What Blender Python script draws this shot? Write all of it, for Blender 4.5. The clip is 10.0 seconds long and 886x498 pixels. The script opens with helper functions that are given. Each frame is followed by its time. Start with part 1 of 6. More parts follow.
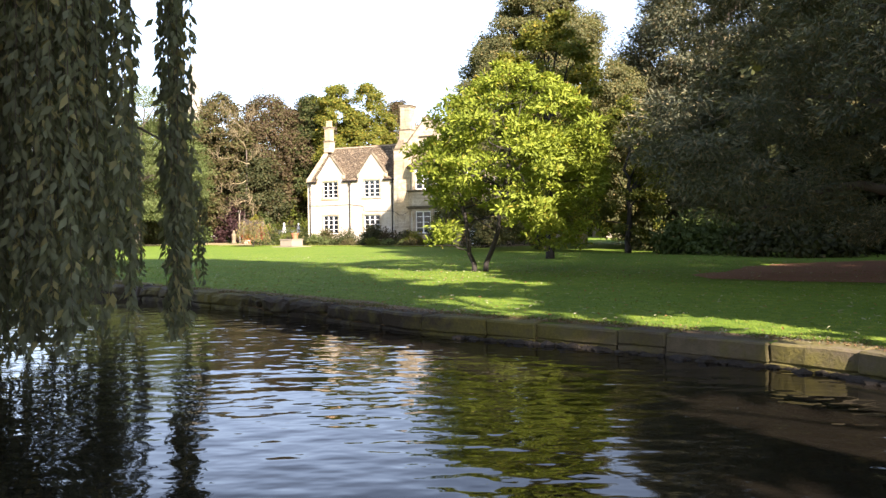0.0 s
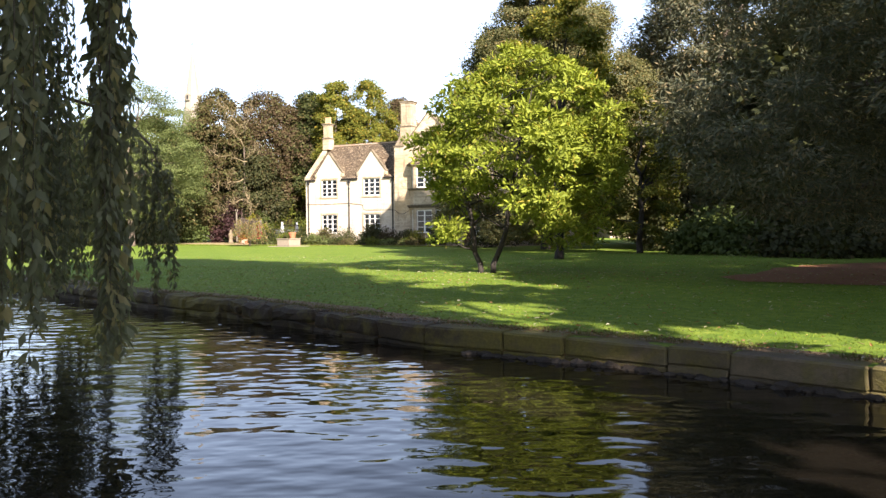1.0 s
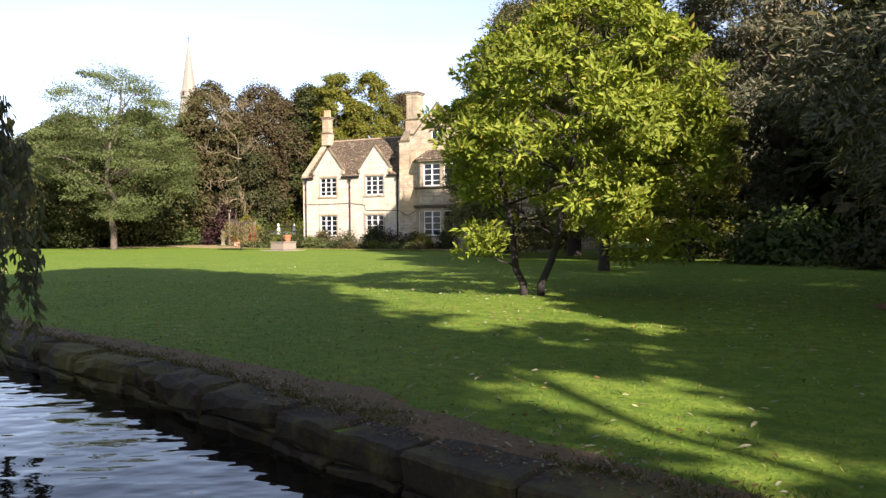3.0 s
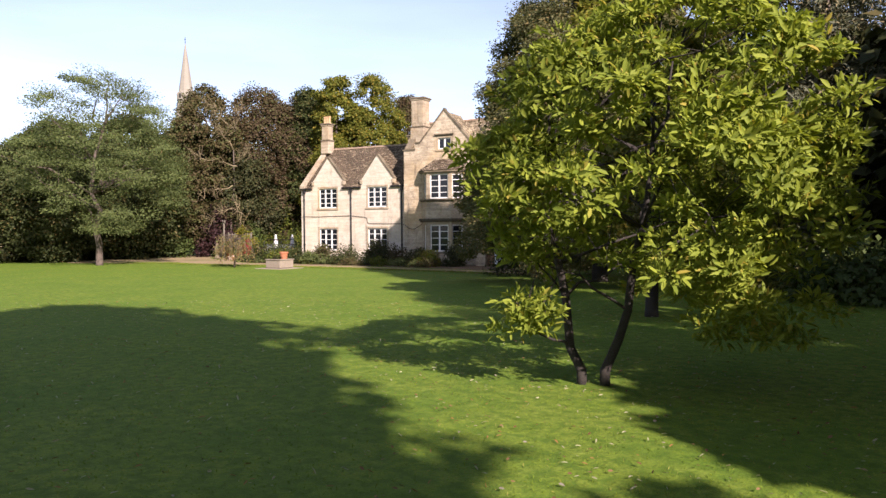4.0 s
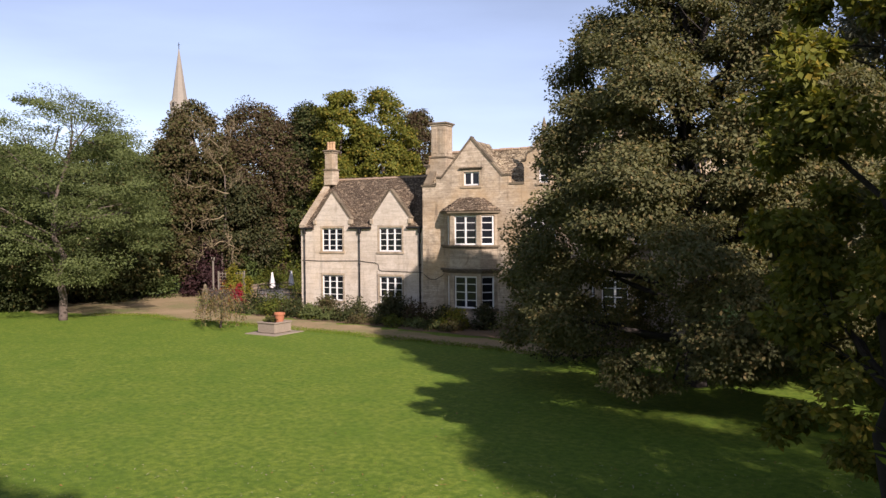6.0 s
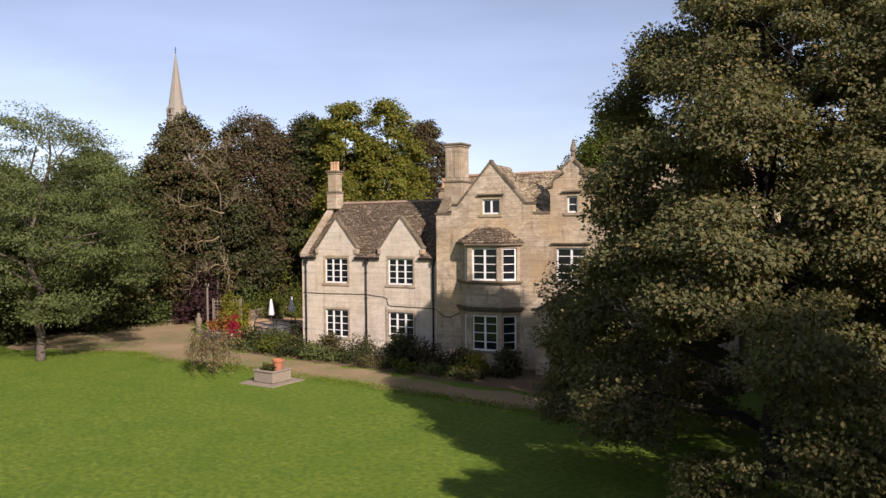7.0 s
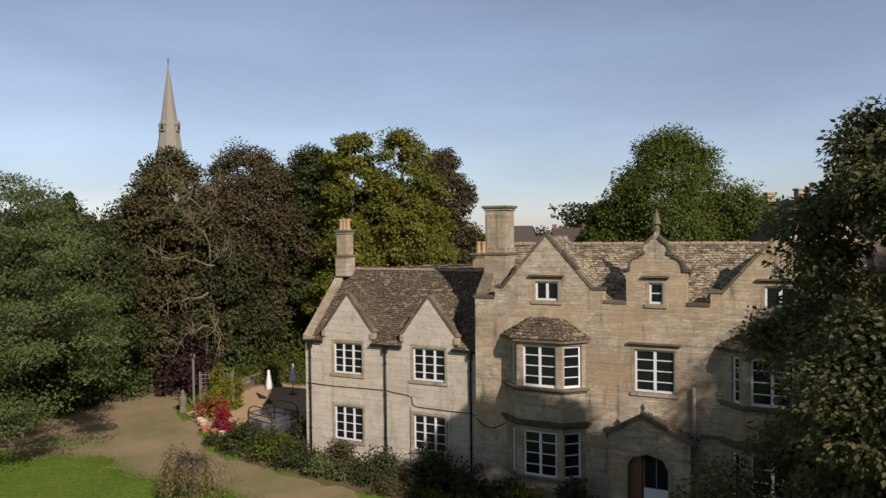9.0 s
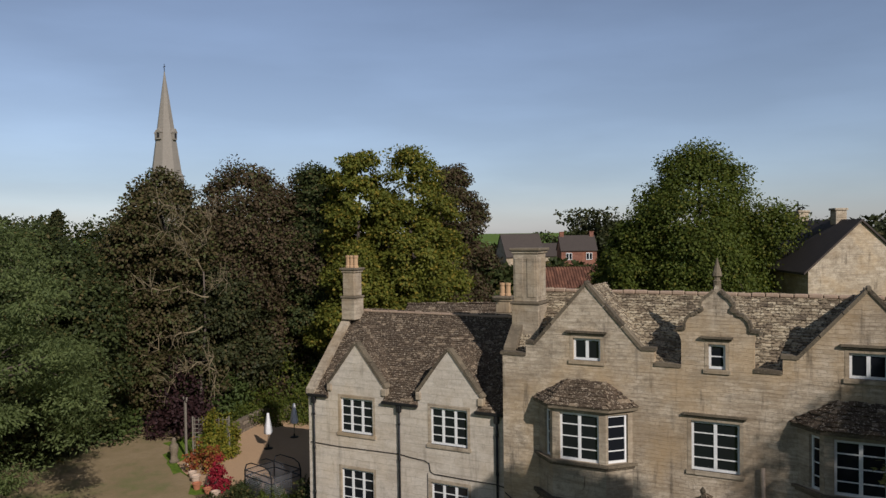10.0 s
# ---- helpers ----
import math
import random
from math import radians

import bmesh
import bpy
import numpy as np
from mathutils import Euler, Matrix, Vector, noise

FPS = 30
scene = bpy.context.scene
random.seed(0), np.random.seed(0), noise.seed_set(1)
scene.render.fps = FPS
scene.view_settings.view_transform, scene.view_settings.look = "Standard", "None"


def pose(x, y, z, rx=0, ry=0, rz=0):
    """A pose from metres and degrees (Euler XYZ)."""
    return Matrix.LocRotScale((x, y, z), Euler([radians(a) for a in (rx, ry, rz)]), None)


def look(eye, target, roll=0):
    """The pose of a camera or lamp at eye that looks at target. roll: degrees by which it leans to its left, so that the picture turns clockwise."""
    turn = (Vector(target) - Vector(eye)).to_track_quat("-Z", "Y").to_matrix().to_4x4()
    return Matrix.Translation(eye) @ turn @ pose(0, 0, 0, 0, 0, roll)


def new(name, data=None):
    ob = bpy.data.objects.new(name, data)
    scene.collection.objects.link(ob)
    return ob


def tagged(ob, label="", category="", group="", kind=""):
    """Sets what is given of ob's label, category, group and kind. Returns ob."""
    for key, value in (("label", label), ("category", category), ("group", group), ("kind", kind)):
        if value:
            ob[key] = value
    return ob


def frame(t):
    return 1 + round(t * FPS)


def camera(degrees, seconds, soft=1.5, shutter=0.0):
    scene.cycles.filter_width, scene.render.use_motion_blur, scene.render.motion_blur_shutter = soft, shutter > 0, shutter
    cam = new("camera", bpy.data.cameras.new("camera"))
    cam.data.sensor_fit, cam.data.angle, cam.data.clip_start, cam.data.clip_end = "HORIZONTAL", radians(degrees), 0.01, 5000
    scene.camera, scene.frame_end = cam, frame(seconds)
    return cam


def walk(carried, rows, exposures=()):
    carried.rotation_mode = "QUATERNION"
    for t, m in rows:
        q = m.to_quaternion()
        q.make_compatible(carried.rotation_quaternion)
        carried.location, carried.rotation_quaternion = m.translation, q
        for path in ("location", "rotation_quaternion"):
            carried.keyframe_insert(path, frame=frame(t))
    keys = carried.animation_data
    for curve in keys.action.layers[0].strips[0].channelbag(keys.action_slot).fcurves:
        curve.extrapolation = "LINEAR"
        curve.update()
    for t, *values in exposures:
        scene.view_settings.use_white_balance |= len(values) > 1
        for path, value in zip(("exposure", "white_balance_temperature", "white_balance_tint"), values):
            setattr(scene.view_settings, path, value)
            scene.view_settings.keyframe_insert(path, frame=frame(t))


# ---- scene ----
cam = camera(61.22, 10.0, 1.45)
ROWS = [
    (0, 1.143, 1.318, 1.1, 39.767, -1.514, 0.619),
    (0.5, 0.671, 1.868, 1.066, 39.8, -1.501, 0.573),
    (1, 0.127, 2.431, 1.036, 39.831, -1.489, 0.532),
    (1.5, -0.537, 3.047, 1.011, 39.86, -1.478, 0.498),
    (2, -1.305, 3.745, 0.973, 39.89, -1.466, 0.469),
    (2.5, -2.16, 4.599, 0.989, 39.918, -1.456, 0.445),
    (4, -5.562, 7.783, 2.087, 39.998, -1.428, 0.41),
    (4.5, -6.89, 8.939, 2.681, 40.023, -1.42, 0.41),
    (5, -8.337, 10.15, 3.329, 40.048, -1.412, 0.415),
    (5.5, -9.811, 11.392, 3.999, 40.072, -1.405, 0.426),
    (7, -14.234, 15.019, 6.241, 40.138, -1.387, 0.494),
    (7.5, -15.725, 16.217, 7.055, 40.158, -1.384, 0.528),
    (8, -17.217, 17.415, 7.871, 40.177, -1.379, 0.568),
    (8.5, -18.709, 18.614, 8.692, 40.195, -1.376, 0.613),
    (9, -20.153, 19.793, 9.504, 40.213, -1.373, 0.665),
    (9.5, -21.554, 20.934, 10.281, 40.23, -1.371, 0.722),
    (10, -22.97, 22.018, 11.055, 40.246, -1.369, 0.785),
]
STOPS = [(0.0, 2.3, 6350, 20), (1.0, 2.05, 6350, 20), (2.5, 1.72, 6280, 20), (4.0, 1.25, 6150, 27), (5.5, 0.84, 6150, 27), (7.5, 0.48, 6230, 25), (9.0, 0.02, 6050, 19), (10.0, -0.29, 5750, 17)]
walk(cam, [(t, pose(x, y, z, 90 + pitch, roll, yaw)) for t, x, y, z, yaw, pitch, roll in ROWS], STOPS)

# ---- sky and sun ----
SUN_DIR = Vector((0.923, -0.384, 0.0)).normalized()
SUN_HEIGHT = radians(31.7)
world = bpy.data.worlds.new("sky")
scene.world = world
world.use_nodes = True
wn = world.node_tree.nodes
sky = wn.new("ShaderNodeTexSky")
sky.sky_type = "NISHITA"
sky.sun_disc = False
sky.sun_elevation = SUN_HEIGHT
sky.sun_rotation = math.atan2(SUN_DIR.x, SUN_DIR.y)
sky.air_density, sky.dust_density, sky.ozone_density = 1.0, 0.25, 3.0
wn["Background"].inputs["Strength"].default_value = 0.082
haze = wn.new("ShaderNodeHueSaturation")
haze.inputs["Saturation"].default_value, haze.inputs["Hue"].default_value = 0.67, 0.493
world.node_tree.links.new(sky.outputs[0], haze.inputs["Color"])
# thin high wisps of cloud all over the sky
way = wn.new("ShaderNodeTexCoord")
squeeze = wn.new("ShaderNodeMapping")
squeeze.inputs["Scale"].default_value = (1.2, 1.2, 6.0)
wisps = wn.new("ShaderNodeTexNoise")
wisps.inputs["Scale"].default_value, wisps.inputs["Detail"].default_value = 1.8, 6.0
veil = wn.new("ShaderNodeMapRange")
veil.inputs["From Min"].default_value, veil.inputs["From Max"].default_value = 0.42, 0.75
veil.inputs["To Min"].default_value, veil.inputs["To Max"].default_value = 1.0, 1.22
paler = wn.new("ShaderNodeVectorMath")
paler.operation = "SCALE"
wl = world.node_tree.links
wl.new(way.outputs["Generated"], squeeze.inputs["Vector"])
wl.new(squeeze.outputs[0], wisps.inputs["Vector"])
wl.new(wisps.outputs["Fac"], veil.inputs["Value"])
wl.new(haze.outputs[0], paler.inputs[0])
wl.new(veil.outputs[0], paler.inputs["Scale"])
wl.new(paler.outputs[0], wn["Background"].inputs["Color"])
sun_data = bpy.data.lights.new("sun", "SUN")
sun_data.energy, sun_data.angle, sun_data.color = 4.8, radians(0.55), (1.0, 0.93, 0.81)
sun = new("sun", sun_data)
sun.matrix_world = look((60, -60, 80), Vector((60, -60, 80)) - Vector((SUN_DIR.x * math.cos(SUN_HEIGHT), SUN_DIR.y * math.cos(SUN_HEIGHT), math.sin(SUN_HEIGHT))))


# ---- materials ----
class Nodes:
    """A node material with a Principled shader and short ways to wire it."""

    def __init__(self, name):
        self.mat = bpy.data.materials.new(name)
        self.mat.use_nodes = True
        self.tree = self.mat.node_tree
        self.bsdf = self.tree.nodes["Principled BSDF"]

    def add(self, kind, **inputs):
        node = self.tree.nodes.new(kind)
        for key, value in inputs.items():
            node.inputs[key.replace("_", " ")].default_value = value
        return node

    def link(self, a, b):
        self.tree.links.new(a, b)

    def noise(self, scale, detail=4.0, rough=0.6, stretch=None, vector=None):
        n = self.add("ShaderNodeTexNoise", Scale=scale, Detail=detail, Roughness=rough)
        src = vector or self.add("ShaderNodeNewGeometry").outputs["Position"]
        if stretch:
            m = self.add("ShaderNodeMapping")
            m.inputs["Scale"].default_value = stretch
            self.link(src, m.inputs["Vector"])
            src = m.outputs[0]
        self.link(src, n.inputs["Vector"])
        return n.outputs["Fac"]

    def ramp(self, fac, stops):
        r = self.add("ShaderNodeValToRGB")
        e = r.color_ramp.elements
        while len(e) < len(stops):
            e.new(0.5)
        for k, (p, c) in zip(e, stops):
            k.position, k.color = p, (*c, 1)
        self.link(fac, r.inputs["Fac"])
        return r.outputs["Color"]

    def mix(self, fac, a, b, mode="MIX"):
        m = self.tree.nodes.new("ShaderNodeMix")
        m.data_type, m.blend_type = "RGBA", mode
        for sock, value in ((m.inputs[0], fac), (m.inputs[6], a), (m.inputs[7], b)):
            if isinstance(value, (int, float)):
                sock.default_value = value
            elif isinstance(value, tuple):
                sock.default_value = (*value, 1)
            else:
                self.link(value, sock)
        return m.outputs[2]

    def bump(self, height, strength, distance=0.02):
        b = self.add("ShaderNodeBump", Strength=strength, Distance=distance)
        self.link(height, b.inputs["Height"])
        self.link(b.outputs[0], self.bsdf.inputs["Normal"])

    def finish(self, color, rough=0.8, metal=0.0, spec=0.3):
        if isinstance(color, tuple):
            self.bsdf.inputs["Base Color"].default_value = (*color, 1)
        else:
            self.link(color, self.bsdf.inputs["Base Color"])
        self.bsdf.inputs["Roughness"].default_value = rough
        self.bsdf.inputs["Metallic"].default_value = metal
        self.bsdf.inputs["Specular IOR Level"].default_value = spec
        return self.mat


def plain(name, a, b, scale=6.0, rough=0.7, metal=0.0, bump=0.15, spec=0.3):
    """A surface that varies between two colours at two scales."""
    n = Nodes(name)
    big, fine = n.noise(scale, 5), n.noise(scale * 9, 3)
    col = n.mix(big, a, b)
    col = n.mix(0.35, col, n.ramp(fine, [(0.3, tuple(c * 0.7 for c in a)), (0.7, tuple(min(1, c * 1.2) for c in b))]))
    n.bump(fine, bump, 0.01)
    return n.finish(col, rough, metal, spec)


def piece_material(name, dark, light, moss=None, rough=0.85, scale=5.0, bump=0.5):
    """Stone or slate whose pieces differ, with lichen and stains."""
    n = Nodes(name)
    info = n.add("ShaderNodeObjectInfo").outputs["Random"]
    isle = n.add("ShaderNodeNewGeometry").outputs["Random Per Island"]
    both = n.add("ShaderNodeMath")
    both.operation = "ADD"
    n.link(info, both.inputs[0])
    n.link(isle, both.inputs[1])
    fr = n.add("ShaderNodeMath")
    fr.operation = "FRACT"
    n.link(both.outputs[0], fr.inputs[0])
    big, fine = n.noise(scale, 5), n.noise(scale * 8, 4, 0.7)
    col = n.mix(fr.outputs[0], dark, light)
    col = n.mix(n.ramp(big, [(0.35, (0, 0, 0)), (0.7, (0.6, 0.6, 0.6))]), col, tuple(c * 0.55 for c in dark))
    if moss:
        col = n.mix(n.ramp(fine, [(0.54, (0, 0, 0)), (0.68, (0.8, 0.8, 0.8))]), col, moss)
    n.bump(fine, bump, 0.015)
    return n.finish(col, rough)


def slate_material(name, stops, speck, share, scale=5.0):
    """Stone slates: each one its own shade, with lichen specks and a broad staining."""
    n = Nodes(name)
    info = n.add("ShaderNodeObjectInfo").outputs["Random"]
    isle = n.add("ShaderNodeNewGeometry").outputs["Random Per Island"]
    both = n.add("ShaderNodeMath")
    both.operation = "ADD"
    n.link(info, both.inputs[0])
    n.link(isle, both.inputs[1])
    fr = n.add("ShaderNodeMath")
    fr.operation = "FRACT"
    n.link(both.outputs[0], fr.inputs[0])
    col = n.ramp(fr.outputs[0], stops)
    big, fine, spots = n.noise(0.8, 5, 0.6), n.noise(34, 4, 0.7), n.noise(1.0, 4, 0.75, (scale * 1.6, scale * 1.6, scale * 3.6))
    col = n.mix(n.ramp(big, [(0.42, (0, 0, 0)), (0.7, (0.4, 0.4, 0.4))]), col, tuple(c * 0.6 for c in stops[0][1]))
    col = n.mix(0.2, col, n.mix(fine, tuple(c * 0.5 for c in stops[0][1]), tuple(min(1, c * 1.2) for c in stops[-1][1])))
    col = n.mix(n.ramp(spots, [(0.56 - share, (0, 0, 0)), (0.6 - share, (0.92, 0.92, 0.92))]), col, speck)
    n.bump(fine, 0.5, 0.015)
    return n.finish(col, 0.9)


def leaf_material(name, a, b, odd=None, odd_share=0.12, through_light=0.35):
    """Leaves: colour differs leaf by leaf and over the crown, and light comes through them."""
    n = Nodes(name)
    isle = n.add("ShaderNodeNewGeometry").outputs["Random Per Island"]
    big = n.noise(0.55, 3)
    col = n.mix(isle, a, b)
    col = n.mix(n.ramp(big, [(0.38, (0, 0, 0)), (0.66, (0.55, 0.55, 0.55))]), col, tuple(c * 0.62 for c in a))
    if odd:
        far = n.add("ShaderNodeMath")
        far.operation = "MULTIPLY"
        far.inputs[1].default_value = 7.31
        n.link(isle, far.inputs[0])
        fr = n.add("ShaderNodeMath")
        fr.operation = "FRACT"
        n.link(far.outputs[0], fr.inputs[0])
        col = n.mix(n.ramp(fr.outputs[0], [(1 - odd_share - 0.02, (0, 0, 0)), (1 - odd_share + 0.02, (1, 1, 1))]), col, odd)
    n.finish(col, 0.6, 0, 0.16)
    tr = n.add("ShaderNodeBsdfTranslucent")
    n.link(n.mix(1.0, col, (1.0, 1.0, 0.55), "MULTIPLY"), tr.inputs["Color"])
    ms = n.add("ShaderNodeMixShader", Fac=through_light)
    n.link(n.bsdf.outputs[0], ms.inputs[1])
    n.link(tr.outputs[0], ms.inputs[2])
    n.link(ms.outputs[0], n.tree.nodes["Material Output"].inputs["Surface"])
    return n.mat


def limestone(name, a, b, course=0.11, length=0.3, wear=1.0):
    """Coursed limestone walling with thin joints, weather stains and soot."""
    n = Nodes(name)
    pos = n.add("ShaderNodeNewGeometry").outputs["Position"]
    sep = n.add("ShaderNodeSeparateXYZ")
    n.link(pos, sep.inputs[0])
    add = n.add("ShaderNodeMath")
    n.link(sep.outputs[0], add.inputs[0])
    n.link(sep.outputs[1], add.inputs[1])
    com = n.add("ShaderNodeCombineXYZ")
    n.link(add.outputs[0], com.inputs[0])
    n.link(sep.outputs[2], com.inputs[1])
    br = n.add("ShaderNodeTexBrick", Scale=1.0, Mortar_Size=0.011, Mortar_Smooth=0.8, Bias=0.0, Brick_Width=length, Row_Height=course)
    br.offset = 0.5
    br.inputs["Color1"].default_value = (*a, 1)
    br.inputs["Color2"].default_value = (*b, 1)
    br.inputs["Mortar"].default_value = (*[c * 0.74 for c in a], 1)
    wander = n.add("ShaderNodeVectorMath")
    wander.operation = "MULTIPLY_ADD"
    shake = n.add("ShaderNodeTexNoise", Scale=2.2, Detail=3.0)
    n.link(com.outputs[0], shake.inputs["Vector"])
    n.link(shake.outputs["Color"], wander.inputs[0])
    wander.inputs[1].default_value = (0.5, 0.14, 0)
    n.link(com.outputs[0], wander.inputs[2])
    n.link(wander.outputs[0], br.inputs["Vector"])
    big, mid, fine = n.noise(0.55, 6, 0.65), n.noise(2.6, 6, 0.72), n.noise(24, 4)
    drip = n.noise(1.9, 5, 0.65, (1.7, 1.7, 0.24))
    band = n.noise(1.0, 6, 0.75, (0.7, 0.7, 8.5))
    col = n.mix(0.22, br.outputs["Color"], n.mix(fine, tuple(c * 0.7 for c in a), tuple(c * 1.15 for c in b)))
    def grey(k):
        return (k * wear, k * wear, k * wear)
    mottle, speck = n.noise(7.5, 5, 0.75, (1.0, 1.0, 1.6)), n.noise(17, 3, 0.7)
    col = n.mix(n.ramp(mottle, [(0.36, grey(0.6)), (0.48, (0, 0, 0))]), col, tuple(c * 0.52 for c in a))
    col = n.mix(n.ramp(mottle, [(0.55, (0, 0, 0)), (0.68, (0.5, 0.5, 0.5))]), col, tuple(min(1, c * 1.18) for c in b))
    col = n.mix(n.ramp(speck, [(0.62, (0, 0, 0)), (0.7, grey(0.5))]), col, tuple(c * 0.35 for c in a))
    col = n.mix(n.ramp(band, [(0.47, (0, 0, 0)), (0.62, grey(0.65))]), col, tuple(c * 0.52 for c in a))
    col = n.mix(n.ramp(mid, [(0.3, (0.5, 0.5, 0.5)), (0.48, (0, 0, 0))]), col, tuple(min(1, c * 1.12) for c in b))
    col = n.mix(n.ramp(mid, [(0.53, (0, 0, 0)), (0.7, grey(0.6))]), col, tuple(c * 0.42 for c in a))
    col = n.mix(n.ramp(big, [(0.46, (0, 0, 0)), (0.66, grey(0.6))]), col, (a[0] * 0.62, a[1] * 0.56, a[2] * 0.48))
    col = n.mix(n.ramp(n.noise(0.42, 5, 0.6), [(0.48, (0, 0, 0)), (0.64, grey(0.45))]), col, (a[0] * 1.08, a[1] * 0.92, a[2] * 0.66))
    col = n.mix(n.ramp(drip, [(0.57, (0, 0, 0)), (0.72, grey(0.65))]), col, (0.085, 0.066, 0.045))
    n.bump(n.mix(0.5, n.mix(0.5, fine, mottle), br.outputs["Fac"]), 0.5, 0.03)
    return n.finish(col, 0.92, 0, 0.15)


def glass_material():
    n = Nodes("window glass")
    n.bsdf.inputs["IOR"].default_value = 1.5
    n.finish((0.012, 0.013, 0.015), 0.05, 0, 0.4)
    n.bump(n.noise(2.2, 2), 0.06, 0.02)
    return n.mat


def water_material():
    """Dark water; crests run across the line from the pond to the house."""
    n = Nodes("pond water")
    turn = n.add("ShaderNodeMapping")
    turn.inputs["Rotation"].default_value = (0, 0, radians(-40))
    n.link(n.add("ShaderNodeNewGeometry").outputs["Position"], turn.inputs["Vector"])
    a = n.noise(0.9, 2, 0.5, (1.0, 1.4, 1), turn.outputs[0])
    b = n.noise(3.3, 1.5, 0.45, (0.95, 1.55, 1), turn.outputs[0])
    h = n.mix(0.5, a, b)
    n.bump(h, 0.5, 0.05)
    n.bsdf.inputs["IOR"].default_value = 1.33
    return n.finish(n.mix(a, (0.006, 0.005, 0.0035), (0.01, 0.0078, 0.0055)), 0.02, 0, 0.5)


def bank_material():
    """Old pond-side stone: dark and brown, its shaded left and sunlit right put into the colour, with soft mats of
    yellow-green moss in broad patches.
    """
    n = Nodes("mossy bank stone")
    info = n.add("ShaderNodeObjectInfo").outputs["Random"]
    big, mid, fine = n.noise(0.42, 4, 0.55), n.noise(4.5, 5, 0.7), n.noise(38, 4, 0.7)
    along = n.add("ShaderNodeSeparateXYZ")
    n.link(n.add("ShaderNodeNewGeometry").outputs["Position"], along.inputs[0])
    # dry: painted light along the wall, shade-dark at left to sunlit at right
    dry = n.add("ShaderNodeMapRange")
    dry.inputs["From Min"].default_value, dry.inputs["From Max"].default_value = -5.5, -2.5
    n.link(along.outputs["X"], dry.inputs["Value"])
    bare = n.mix(info, (0.022, 0.016, 0.01), (0.042, 0.03, 0.019))
    col = n.mix(dry.outputs[0], bare, n.mix(info, (0.075, 0.058, 0.034), (0.13, 0.1, 0.06)))
    col = n.mix(n.ramp(mid, [(0.4, (0, 0, 0)), (0.66, (0.6, 0.6, 0.6))]), col, (0.022, 0.016, 0.01))
    moss = n.mix(fine, (0.075, 0.068, 0.01), (0.19, 0.155, 0.022))
    col = n.mix(n.ramp(n.mix(0.35, big, mid), [(0.47, (0, 0, 0)), (0.58, (0.8, 0.8, 0.8))]), col, moss)
    col = n.mix(0.2, col, n.ramp(fine, [(0.3, (0.012, 0.009, 0.006)), (0.7, (0.12, 0.09, 0.05))]))
    n.bump(n.mix(0.5, mid, fine), 0.7, 0.02)
    return n.finish(col, 0.9)


def grass_ground():
    n = Nodes("lawn")
    big, mid, fine = n.noise(0.16, 5), n.noise(1.3, 5, 0.65), n.noise(26, 4, 0.7)
    col = n.mix(big, (0.122, 0.178, 0.014), (0.176, 0.231, 0.021))
    col = n.mix(n.ramp(mid, [(0.38, (0, 0, 0)), (0.68, (0.75, 0.75, 0.75))]), col, (0.2, 0.237, 0.03))
    col = n.mix(n.ramp(fine, [(0.3, (0.55, 0.55, 0.55)), (0.6, (0, 0, 0))]), col, (0.028, 0.065, 0.009))
    col = n.mix(n.ramp(n.noise(0.55, 5, 0.6), [(0.45, (0, 0, 0)), (0.62, (0.55, 0.55, 0.55))]), col, (0.080, 0.144, 0.011))
    col = n.mix(n.ramp(n.noise(2.6, 5, 0.7), [(0.54, (0, 0, 0)), (0.68, (0.5, 0.5, 0.5))]), col, (0.200, 0.252, 0.037))
    tuft = n.noise(5.5, 4, 0.65)
    col = n.mix(n.ramp(tuft, [(0.4, (0.8, 0.8, 0.8)), (0.58, (0, 0, 0))]), col, (0.068, 0.117, 0.011))
    n.bump(n.mix(0.5, fine, tuft), 0.8, 0.05)
    return n.finish(col, 0.9, 0, 0.15)


def gravel_ground():
    n = Nodes("gravel drive")
    big, mid, fine = n.noise(0.28, 6, 0.62), n.noise(1.6, 6, 0.7), n.noise(48, 4, 0.7)
    both = n.mix(0.35, big, mid)
    col = n.ramp(both, [(0.36, (0.12, 0.165, 0.022)), (0.43, (0.160, 0.152, 0.047)), (0.52, (0.25, 0.178, 0.08)), (0.67, (0.36, 0.265, 0.138))])
    col = n.mix(0.3, col, n.ramp(fine, [(0.3, (0.120, 0.078, 0.037)), (0.7, (0.416, 0.316, 0.179))]))
    col = n.mix(n.ramp(mid, [(0.56, (0, 0, 0)), (0.72, (0.480, 0.492, 0.630))]), col, (0.152, 0.094, 0.053))
    n.bump(fine, 0.5, 0.02)
    return n.finish(col, 0.95)


M_WALL = limestone("limestone wall", (0.46, 0.36, 0.235), (0.6, 0.49, 0.345), wear=1.1)
M_WALL_SMOOTH = limestone("smooth limestone wall", (0.55, 0.465, 0.345), (0.63, 0.545, 0.42), 0.3, 0.62, 0.5)
M_DRESS = limestone("dressed limestone", (0.36, 0.285, 0.19), (0.5, 0.41, 0.285), 0.42, 0.8, 0.9)
M_WEATHER = piece_material("weathered stone moulding", (0.086, 0.066, 0.041), (0.215, 0.167, 0.104), (0.31, 0.247, 0.155), 0.95, 2.2, 0.6)
M_SLATE = slate_material("brown stone slate", [(0.0, (0.036, 0.022, 0.0125)), (0.55, (0.062, 0.04, 0.022)), (0.84, (0.095, 0.063, 0.037)), (0.96, (0.26, 0.19, 0.115))], (0.46, 0.37, 0.25), -0.005, 8.0)
